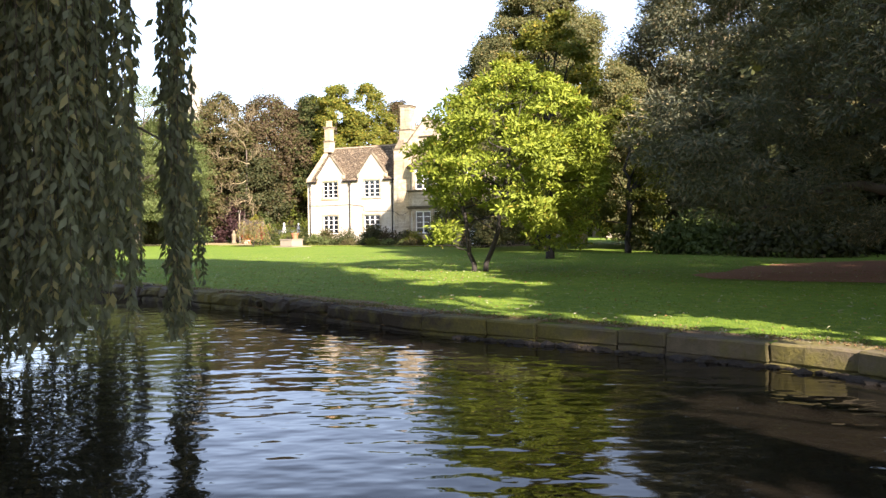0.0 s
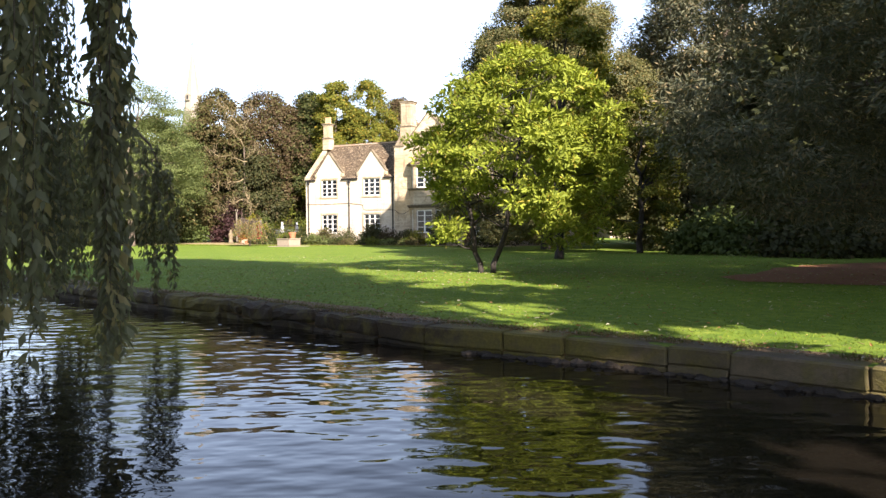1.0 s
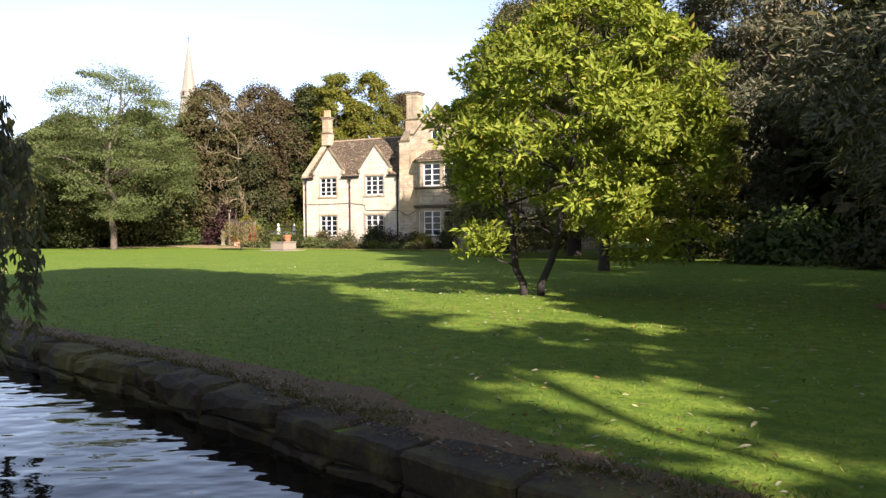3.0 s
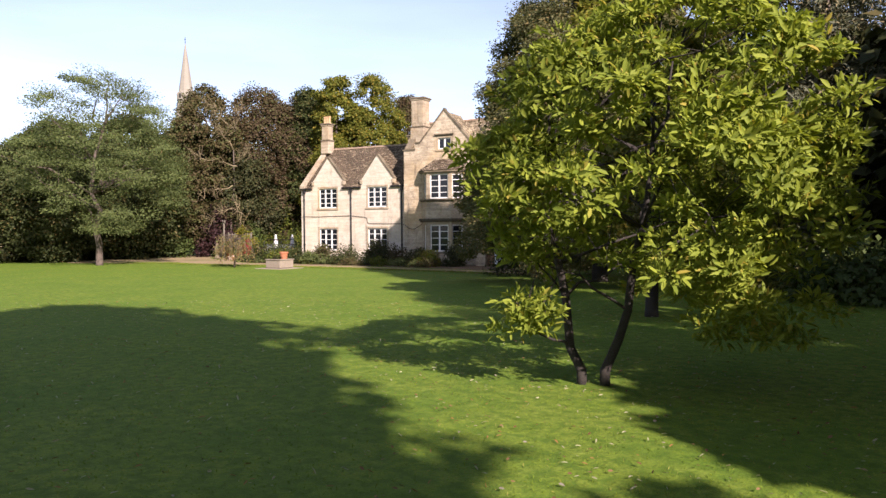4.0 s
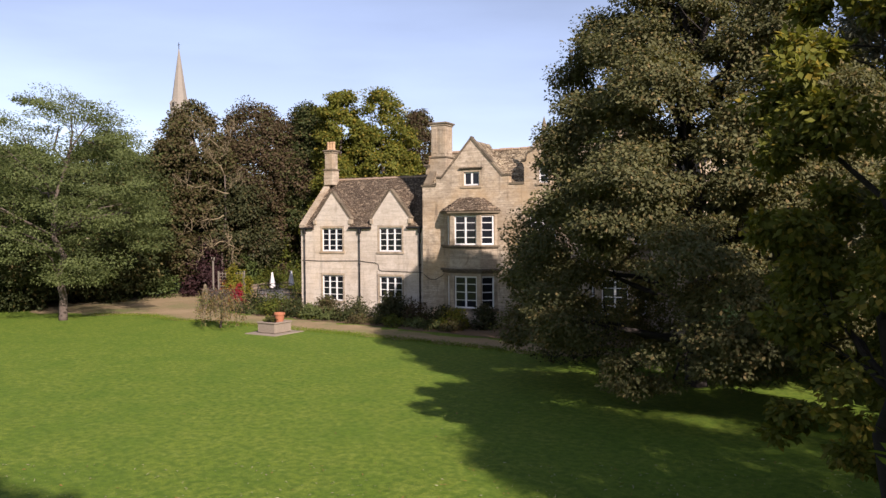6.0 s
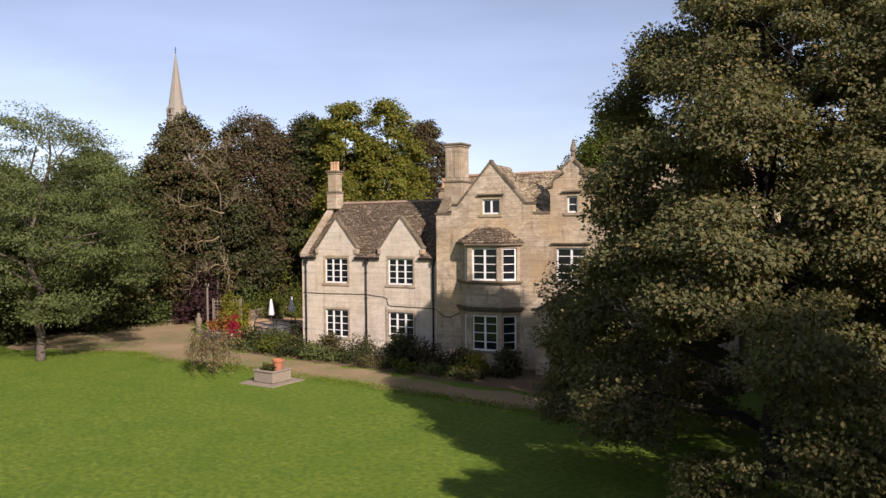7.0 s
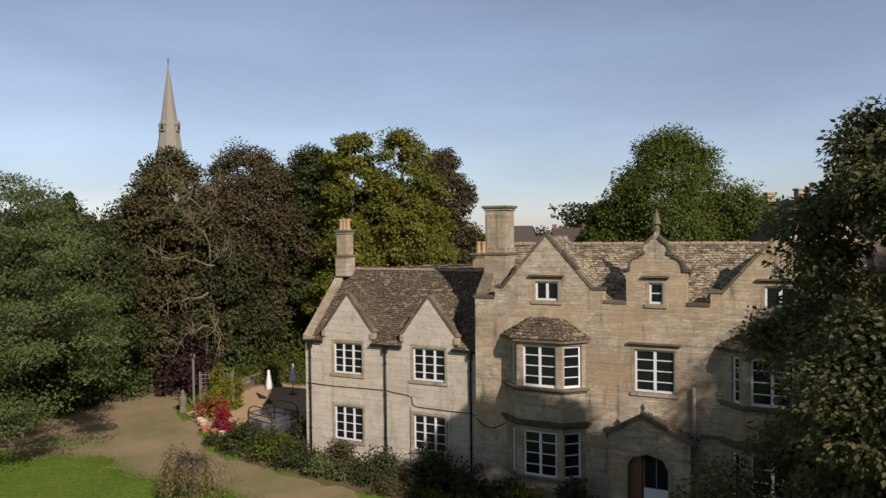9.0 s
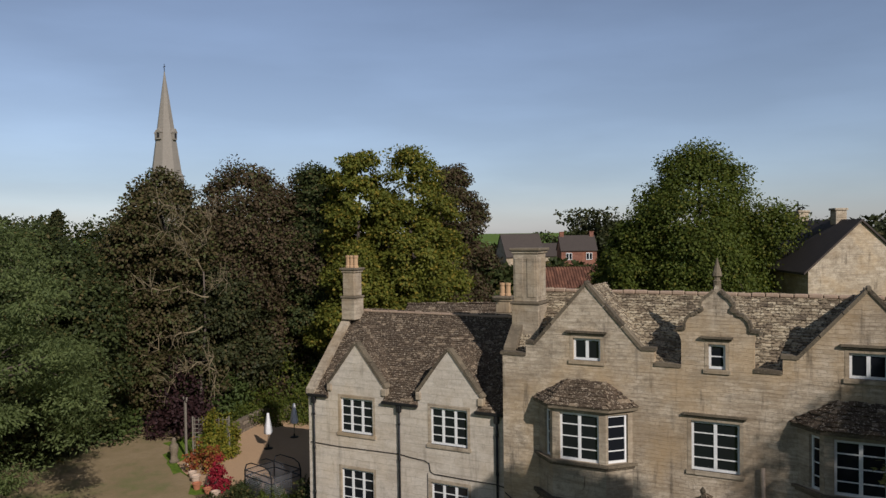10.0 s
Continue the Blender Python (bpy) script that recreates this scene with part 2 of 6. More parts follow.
M_SLATE_PALE = slate_material("pale stone slate", [(0.0, (0.12, 0.085, 0.05)), (0.25, (0.25, 0.185, 0.11)), (0.45, (0.37, 0.285, 0.17)), (0.95, (0.54, 0.44, 0.28))], (0.05, 0.035, 0.021), 0.05, 7.0)
M_SPIRE = plain("weathered spire stone", (0.215, 0.182, 0.138), (0.29, 0.25, 0.195), 0.8, 0.9, bump=0.3)
M_RIDGE = plain("ridge tile", (0.33, 0.25, 0.17), (0.42, 0.28, 0.18), 2.0, 0.9)
M_WHITE = plain("white window paint", (0.74, 0.71, 0.63), (0.8, 0.77, 0.7), 3, 0.45, bump=0.05)
M_GLASS = glass_material()
M_IRON = plain("black cast iron", (0.016, 0.015, 0.014), (0.03, 0.028, 0.026), 8, 0.5, 0.3)
M_CABLE = plain("dark cable", (0.03, 0.025, 0.02), (0.05, 0.04, 0.03), 8, 0.6)
M_WOOD_DOOR = plain("oak door", (0.16, 0.075, 0.035), (0.24, 0.12, 0.055), 7, 0.5)
M_TERRA = plain("terracotta", (0.32, 0.115, 0.052), (0.42, 0.165, 0.08), 6, 0.85)
M_POT_PALE = plain("pale clay pot", (0.43, 0.31, 0.21), (0.54, 0.41, 0.29), 6, 0.85)
M_POT_OCHRE = plain("ochre clay pot", (0.4, 0.24, 0.12), (0.52, 0.33, 0.17), 5, 0.85)
M_DARK = plain("dark interior", (0.02, 0.018, 0.016), (0.035, 0.03, 0.025), 3, 0.9)
M_GRASS = grass_ground()
M_BLADE = leaf_material("grass blades", (0.115, 0.175, 0.012), (0.19, 0.245, 0.02), (0.28, 0.25, 0.06), 0.08, 0.3)
M_FALLEN = leaf_material("fallen leaves", (0.25, 0.23, 0.11), (0.38, 0.36, 0.22), (0.24, 0.12, 0.04), 0.25, 0.1)
M_GRAVEL = gravel_ground()
M_PATIO = plain("ochre terrace gravel", (0.4, 0.245, 0.125), (0.5, 0.325, 0.175), 3, 0.95, bump=0.4)
M_SOIL = plain("bare soil", (0.095, 0.06, 0.028), (0.17, 0.112, 0.058), 3, 0.95, bump=0.6)
M_MULCH = plain("fallen needle mulch", (0.11, 0.042, 0.018), (0.26, 0.112, 0.045), 1.6, 0.95, bump=0.8)
M_WATER = water_material()
M_BANK = bank_material()
M_FOOTING = plain("wet mud and rubble", (0.014, 0.01, 0.006), (0.042, 0.031, 0.02), 14, 0.7, bump=0.9)
M_LOWWALL = piece_material("old dry stone walling", (0.13, 0.1, 0.065), (0.27, 0.21, 0.14))
M_BED = plain("pond bed mud", (0.02, 0.017, 0.01), (0.04, 0.033, 0.02), 2, 0.9)
M_BARK = plain("grey-brown bark", (0.075, 0.055, 0.04), (0.15, 0.115, 0.085), 5, 0.95, bump=0.8)
M_BARK_PALE = plain("pale bark", (0.14, 0.118, 0.085), (0.23, 0.195, 0.145), 5, 0.95, bump=0.7)
M_BARK_DARK = plain("dark bark", (0.022, 0.018, 0.014), (0.05, 0.04, 0.032), 5, 0.95, bump=0.8)
L_MAGNOLIA = leaf_material("magnolia leaves", (0.158, 0.202, 0.023), (0.338, 0.372, 0.044), (0.38, 0.3, 0.05), 0.04, 0.4)
L_MAPLE = leaf_material("field maple leaves", (0.106, 0.11, 0.043), (0.19, 0.178, 0.07), (0.24, 0.18, 0.07), 0.14, 0.42)
L_CONIFER = leaf_material("conifer sprays", (0.088, 0.097, 0.057), (0.18, 0.17, 0.094), (0.25, 0.195, 0.1), 0.16, 0.28)
L_WILLOW = leaf_material("willow leaves", (0.15, 0.156, 0.1), (0.235, 0.242, 0.138), (0.32, 0.275, 0.13), 0.14, 0.45)
L_LOCUST = leaf_material("feathery pale green leaves", (0.105, 0.132, 0.042), (0.185, 0.21, 0.066), None, 0, 0.4)
L_GREEN = leaf_material("broad green leaves", (0.04, 0.05, 0.014), (0.073, 0.085, 0.024), (0.125, 0.098, 0.032), 0.12, 0.28)
L_LIME = leaf_material("bright green leaves", (0.074, 0.096, 0.014), (0.13, 0.148, 0.022), (0.17, 0.155, 0.024), 0.1, 0.38)
L_GOLD = leaf_material("turning golden leaves", (0.115, 0.132, 0.02), (0.22, 0.21, 0.031), (0.3, 0.225, 0.033), 0.14, 0.44)
L_BEECH = leaf_material("copper-brown leaves", (0.07, 0.048, 0.024), (0.13, 0.088, 0.044), (0.09, 0.09, 0.028), 0.25, 0.3)
L_DARK = leaf_material("dark evergreen leaves", (0.036, 0.04, 0.014), (0.066, 0.069, 0.023), (0.085, 0.068, 0.024), 0.12, 0.22)
L_PURPLE = leaf_material("dark purple leaves", (0.032, 0.016, 0.016), (0.065, 0.03, 0.027), None, 0, 0.25)
L_RED = leaf_material("scarlet leaves", (0.24, 0.05, 0.025), (0.36, 0.12, 0.035), (0.3, 0.22, 0.04), 0.2, 0.35)
L_CRIMSON = leaf_material("crimson leaves", (0.24, 0.012, 0.025), (0.36, 0.03, 0.04), None, 0, 0.3)
L_YELLOW = leaf_material("yellow-green leaves", (0.2, 0.19, 0.02), (0.32, 0.26, 0.03), (0.12, 0.15, 0.02), 0.3, 0.4)
L_IVY = leaf_material("ivy leaves", (0.05, 0.072, 0.017), (0.098, 0.122, 0.03), None, 0, 0.25)
L_DRY = leaf_material("dry bronze leaves", (0.085, 0.064, 0.027), (0.14, 0.105, 0.042), (0.08, 0.085, 0.024), 0.35, 0.3)
L_HORNBEAM = leaf_material("sunlit hornbeam leaves", (0.078, 0.092, 0.014), (0.15, 0.155, 0.022), (0.24, 0.19, 0.03), 0.1, 0.36)
M_CANVAS = plain("weathered parasol canvas", (0.62, 0.59, 0.53), (0.74, 0.71, 0.65), 5, 0.85)
M_BARK_OCHRE = plain("ochre dead wood", (0.15, 0.115, 0.06), (0.26, 0.2, 0.11), 5, 0.95, bump=0.7)
M_TROUGH = plain("worn stone trough", (0.19, 0.15, 0.105), (0.3, 0.245, 0.175), 4, 0.95, bump=0.4)
M_WIRE = plain("galvanised wire", (0.2, 0.2, 0.2), (0.3, 0.3, 0.3), 8, 0.5, 0.6)
L_BRONZE = leaf_material("bronze weeping leaves", (0.2, 0.14, 0.06), (0.34, 0.24, 0.1), (0.17, 0.18, 0.05), 0.3, 0.38)


# ---- mesh helpers ----
def part(name, bm, material, parent=None, label="", smooth=False):
    """Links a bmesh as one mesh object, under a thing where one is given."""
    me = bpy.data.meshes.new(name)
    bmesh.ops.recalc_face_normals(bm, faces=bm.faces[:])
    bm.to_mesh(me)
    bm.free()
    me.materials.append(material)
    if smooth:
        me.polygons.foreach_set("use_smooth", [True] * len(me.polygons))
    ob = new(name, me)
    if parent:
        ob.parent = parent
    if label:
        ob["label"] = label
    return ob


def raw(name, verts, faces, material, parent=None, label="", smooth=False):
    me = bpy.data.meshes.new(name)
    me.from_pydata(verts, [], faces)
    me.materials.append(material)
    if smooth:
        me.polygons.foreach_set("use_smooth", [True] * len(me.polygons))
    ob = new(name, me)
    if parent:
        ob.parent = parent
    if label:
        ob["label"] = label
    return ob


def thing(name, label, category, group="", kind="", at=(0, 0, 0)):
    ob = new(name)
    ob.empty_display_size = 0.2
    ob.location = at
    return tagged(ob, label, category, group, kind)


def under(ob, parent):
    """Puts a part that was built in world places under its thing."""
    ob.parent = parent
    m = Matrix.Identity(4)
    p = parent
    while p:
        m = p.matrix_parent_inverse @ p.matrix_basis @ m
        p = p.parent
    ob.matrix_parent_inverse = m.inverted()
    return ob


def box(bm, x0, x1, y0, y1, z0, z1, bevel=0.0, m=None):
    vs = [bm.verts.new((x, y, z)) for x in (x0, x1) for y in (y0, y1) for z in (z0, z1)]
    idx = ((0, 1, 3, 2), (4, 6, 7, 5), (0, 4, 5, 1), (2, 3, 7, 6), (0, 2, 6, 4), (1, 5, 7, 3))
    fs = [bm.faces.new([vs[i] for i in f]) for f in idx]
    if bevel:
        es = list({e for f in fs for e in f.edges})
        out = bmesh.ops.bevel(bm, geom=es, offset=bevel, segments=1, affect="EDGES")
        vs = list({v for f in out["faces"] for v in f.verts} | {v for v in vs if v.is_valid})
    if m is not None:
        bmesh.ops.transform(bm, matrix=m, verts=[v for v in vs if v.is_valid])
    return vs


def block(name, x0, x1, y0, y1, z0, z1, material, parent=None, label="", bevel=0.0):
    bm = bmesh.new()
    box(bm, x0, x1, y0, y1, z0, z1, bevel)
    return part(name, bm, material, parent, label)


def slab(bm, outline, holes, place, thick):
    """A wall of that thickness from an outline in its own plane, with openings through it. place maps (u, v, depth) to the world."""
    from mathutils.geometry import tessellate_polygon
    loops = [outline] + holes
    flat = [p for lp in loops for p in lp]
    tris = tessellate_polygon([[Vector((u, v, 0)) for u, v in lp] for lp in loops])
    front = [bm.verts.new(place(u, v, 0)) for u, v in flat]
    back = [bm.verts.new(place(u, v, thick)) for u, v in flat]
    for t in tris:
        bm.faces.new([front[i] for i in t])
        bm.faces.new([back[i] for i in reversed(t)])
    k = 0
    for lp in loops:
        n = len(lp)
        for i in range(n):
            a, b = k + i, k + (i + 1) % n
            bm.faces.new([front[a], front[b], back[b], back[a]])
        k += n


def rect(x0, x1, z0, z1):
    return [(x0, z0), (x1, z0), (x1, z1), (x0, z1)]


def sweep(bm, path, profile):
    """Sweeps a closed profile (side, up) along a path of points that runs level or nearly so."""
    rings = []
    for i, p in enumerate(path):
        p = Vector(p)
        a, b = Vector(path[max(0, i - 1)]), Vector(path[min(len(path) - 1, i + 1)])
        d = (b - a).normalized()
        side = d.cross(Vector((0, 0, 1))).normalized()
        up = side.cross(d)
        rings.append([bm.verts.new(p + side * u + up * v) for u, v in profile])
    n = len(profile)
    for r0, r1 in zip(rings, rings[1:]):
        for i in range(n):
            bm.faces.new([r0[i], r0[(i + 1) % n], r1[(i + 1) % n], r1[i]])
    bm.faces.new(rings[0][::-1])
    bm.faces.new(rings[-1])


def lathe(bm, profile, at=(0, 0, 0), sides=16):
    """Turns a profile of (radius, height) about the upright."""
    rings = []
    for r, z in profile:
        rings.append([bm.verts.new((at[0] + r * math.cos(a), at[1] + r * math.sin(a), at[2] + z)) for a in (math.tau * i / sides for i in range(sides))])
    for r0, r1 in zip(rings, rings[1:]):
        for i in range(sides):
            bm.faces.new([r0[i], r0[(i + 1) % sides], r1[(i + 1) % sides], r1[i]])
    bm.faces.new(rings[0][::-1])
    bm.faces.new(rings[-1])


class Tubes:
    """Many tapered round limbs in one mesh."""

    def __init__(self):
        self.v, self.f = [], []

    def add(self, points, r0, r1, sides=6):
        pts = [Vector(p) for p in points]
        n = len(pts)
        start = len(self.v)
        for i, p in enumerate(pts):
            d = (pts[min(n - 1, i + 1)] - pts[max(0, i - 1)])
            d = d.normalized() if d.length > 1e-6 else Vector((0, 0, 1))
            a = d.orthogonal().normalized()
            b = d.cross(a)
            r = r0 + (r1 - r0) * i / max(1, n - 1)
            for k in range(sides):
                w = math.tau * k / sides
                self.v.append(tuple(p + a * (r * math.cos(w)) + b * (r * math.sin(w))))
        for i in range(n - 1):
            for k in range(sides):
                o, q = start + i * sides, start + (i + 1) * sides
                self.f.append((o + k, o + (k + 1) % sides, q + (k + 1) % sides, q + k))
        self.f.append(tuple(start + k for k in range(sides))[::-1])
        self.f.append(tuple(start + (n - 1) * sides + k for k in range(sides)))

    def make(self, name, material, parent=None, label=""):
        return raw(name, self.v, self.f, material, parent, label, True)


def bend(a, b, sag, rng, steps=6):
    """A slightly crooked line from a to b that bows by sag."""
    a, b = Vector(a), Vector(b)
    out = []
    length = (b - a).length
    for i in range(steps + 1):
        t = i / steps
        p = a.lerp(b, t)
        p.z += sag * math.sin(math.pi * t)
        if 0 < i < steps:
            p += Vector((rng.uniform(-1, 1), rng.uniform(-1, 1), rng.uniform(-1, 1))) * length * 0.035
        out.append(p)
    return out


LEAF = np.array([[0, 0, 0], [0.26, 0.3, 0.05], [0.24, 0.68, 0.03], [0, 1, -0.08], [-0.24, 0.68, 0.03], [-0.26, 0.3, 0.05]])

LEAF_SIMPLE = np.array([[0, 0, 0], [0.28, 0.45, 0.05], [0, 1, -0.06], [-0.28, 0.45, 0.05]])


def leaf_cloud(name, centres, ways, normals, sizes, width, material, parent=None, label="", kind="", simple=False):
    """One mesh of many folded leaves (simple: two triangles each). ways: along each leaf; normals: roughly its face."""
    n = len(centres)
    y = ways / (np.linalg.norm(ways, axis=1, keepdims=True) + 1e-9)
    x = np.cross(y, normals)
    x /= np.linalg.norm(x, axis=1, keepdims=True) + 1e-9
    z = np.cross(x, y)
    k = 4 if simple else 6
    tpl = (LEAF_SIMPLE if simple else LEAF) * np.array([width, 1, 1])
    v = centres[:, None, :] + sizes[:, None, None] * (tpl[None, :, 0:1] * x[:, None, :] + tpl[None, :, 1:2] * y[:, None, :] + tpl[None, :, 2:3] * z[:, None, :])
    me = bpy.data.meshes.new(name)
    me.vertices.add(n * k)
    me.vertices.foreach_set("co", v.astype(np.float32).ravel())
    side = 3 if simple else 4
    face = np.array([[0, 1, 2], [0, 2, 3]] if simple else [[0, 1, 2, 3], [0, 3, 4, 5]])
    idx = (np.arange(n)[:, None, None] * k + face[None]).ravel()
    me.loops.add(n * 2 * side)
    me.loops.foreach_set("vertex_index", idx.astype(np.int32))
    me.polygons.add(n * 2)
    me.polygons.foreach_set("loop_start", (np.arange(n * 2) * side).astype(np.int32))
    me.polygons.foreach_set("loop_total", np.full(n * 2, side, dtype=np.int32))
    me.update(calc_edges=True)
    me.materials.append(material)
    ob = new(name, me)
    if parent:
        ob.parent = parent
    if label:
        ob["label"] = label
    if kind:
        ob["kind"] = kind
    return ob


# ---- ground, pond and drive ----
# the stone edge of the pond, from the far end of the water to beyond the mulch
POND_EDGE = [(-24.47, 9.64), (-18.26, 9.18), (-13.61, 8.79), (-11.56, 8.79), (-9.43, 8.77), (-7.34, 8.6), (-6.26, 8.48), (-4.93, 8.42),
             (-4.12, 8.51), (-3.06, 8.64), (-2.19, 8.65), (-1.48, 8.64), (-0.77, 8.63), (-0.23, 8.56), (0.32, 8.25), (2.27, 7.5), (5.46, 6.05), (10.45, 3.85)]
POND_REST = [(18.58, -1.54), (12.15, -14.65), (-2.17, -15.03), (-8.25, -7.71), (-5.87, -1.35), (-7.84, 1.83), (-14.85, 3.86), (-22.46, 5.01), (-29.69, 7.71)]
WATER_Z = -0.21


def ground_sheet():
    hole = POND_EDGE + POND_REST
    bm = bmesh.new()
    far = 2600
    outline = [(far * math.cos(a), far * math.sin(a)) for a in (math.tau * i / 24 for i in range(24))]
    from mathutils.geometry import tessellate_polygon
    flat = outline + hole
    tris = tessellate_polygon([[Vector((u, v, 0)) for u, v in outline], [Vector((u, v, 0)) for u, v in hole]])
    vs = [bm.verts.new((u, v, 0)) for u, v in flat]
    for t in tris:
        bm.faces.new([vs[i] for i in t])
    k = len(outline)
    low = [bm.verts.new((u, v, -1.1)) for u, v in hole]
    for i in range(len(hole)):
        j = (i + 1) % len(hole)
        bm.faces.new([vs[k + i], vs[k + j], low[j], low[i]])
    g = part("ground", bm, M_GRASS)
    g.data.materials.append(M_SOIL)
    for p in g.data.polygons:
        if abs(p.normal.z) < 0.5:
            p.material_index = 1
    return tagged(g, "mown green lawn reaching to far fields", "lawn", kind="structure")


ground_sheet()
bm = bmesh.new()
bm.faces.new([bm.verts.new(p) for p in ((-60, -40, -1.0), (40, -40, -1.0), (40, 40, -1.0), (-60, 40, -1.0))])
tagged(part("pond_bed", bm, M_BED), "dark mud bed beneath the pond", "pond bed", kind="structure")
bm = bmesh.new()
bm.faces.new([bm.verts.new((u, v, WATER_Z)) for u, v in POND_EDGE + POND_REST])
bmesh.ops.triangulate(bm, faces=bm.faces[:])
tagged(part("water", bm, M_WATER), "dark rippled pond water reflecting sky and trees", "pond water", kind="structure")


def flat_patch(name, points, z, material, label, category, rough_edge=0.25, seed=1):
    """A thin sheet lying on the lawn, with an uneven edge."""
    rng = random.Random(seed)
    pts = []
    for i, a in enumerate(points):
        b = points[(i + 1) % len(points)]
        a, b = Vector((*a, 0)), Vector((*b, 0))
        n = max(1, int((b - a).length / 0.7))
        for k in range(n):
            p = a.lerp(b, k / n)
            pts.append((p.x + rng.uniform(-rough_edge, rough_edge), p.y + rng.uniform(-rough_edge, rough_edge)))
    bm = bmesh.new()
    vs = [bm.verts.new((x, y, z)) for x, y in pts]
    f = bm.faces.new(vs)
    bmesh.ops.triangulate(bm, faces=[f])
    return tagged(part(name, bm, material), label, category, kind="structure")


DRIVE_EDGE = [(-25.67, 36.46), (-28.41, 36.56), (-32.41, 36.37), (-36.68, 36.04), (-39.52, 35.75), (-44.08, 35.21), (-48.78, 34.13), (-51.86, 34.44), (-54.69, 32.63)]
flat_patch("drive", [(-25.67, 36.46), (-28.41, 36.56), (-32.41, 36.37), (-36.68, 36.04), (-39.52, 35.75), (-44.08, 35.21), (-48.78, 34.13), (-51.86, 34.44), (-54.69, 32.63),
                     (-58.65, 31), (-63.14, 32), (-67.47, 36.82), (-67.68, 45.49), (-62, 46.06), (-59.71, 42.6), (-56.44, 40.8), (-52.95, 39.57), (-49.7, 38.35), (-46.21, 37.78), (-43.85, 38.03),
                     (-39.6, 38.28), (-33.89, 38.35), (-28.27, 38.7), (-24.25, 38.97)], 0.006, M_GRAVEL, "worn pale gravel drive before the house", "drive", 0.4, 3)
flat_patch("terrace", [(-56.11, 41.17), (-52.88, 39.88), (-47.16, 42.21), (-44.62, 50.78), (-55.17, 51.27), (-60.58, 48.57)], 0.012, M_PATIO, "ochre gravel terrace beside the house", "terrace", 0.12, 4)
flat_patch("flower_bed", [(-51.51, 39.03), (-48.88, 38.47), (-46.15, 38.01), (-43.8, 38.26), (-39.52, 38.58), (-33.78, 38.82), (-28.16, 39.16), (-24.92, 39.47), (-23.42, 45.48), (-50.84, 40.13)], 0.01, M_SOIL,
           "dark soil bed along the house front", "flower bed", 0.15, 5)
flat_patch("mulch", [(-5.56, 17.61), (-4.47, 16.92), (-2.94, 16.69), (-0.83, 17.25), (3.33, 19.66), (7.65, 24.28), (7.51, 30.06), (2.22, 31.02), (-2.87, 28.04), (-5.38, 22.74), (-5.14, 20.25)], 0.014, M_MULCH,
           "rust-brown needle litter under the conifer", "needle litter", 0.35, 6)


def edge_point(d):
    """The place and heading d metres along the pond's stone edge."""
    for (ax, ay), (bx, by) in zip(POND_EDGE, POND_EDGE[1:]):
        ln = math.hypot(bx - ax, by - ay)
        if d <= ln:
            return ax + (bx - ax) * d / ln, ay + (by - ay) * d / ln, math.atan2(by - ay, bx - ax)
        d -= ln
    return None


def worn_edge():
    """A ragged strip of trodden soil along the top of the pond wall."""
    bm = bmesh.new()
    last = None
    for k in range(230):
        x, y, a = edge_point(3.0 + k * 0.13)
        o0 = 0.2
        o1 = 0.42 + 0.4 * min(1.0, max(0.0, (-4.0 - x) / 3.0)) + 0.16 * noise.noise(Vector((x * 1.3, y * 1.3, 5))) + 0.05 * noise.noise(Vector((x * 6, y * 6, 2)))
        pair = [bm.verts.new((x - math.sin(a) * o, y + math.cos(a) * o, 0.006)) for o in (o0, max(o1, o0 + 0.05))]
        if last:
            bm.faces.new([last[0], pair[0], pair[1], last[1]])
        last = pair
    return tagged(part("worn_edge", bm, M_SOIL), "trodden earth along the pond wall", "soil", kind="structure")


worn_edge()


# ---- the house ----
YL, YM = 69.98, 69.45
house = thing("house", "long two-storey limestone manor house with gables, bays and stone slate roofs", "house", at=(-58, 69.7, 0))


def in_house(ob):
    return under(ob, house)


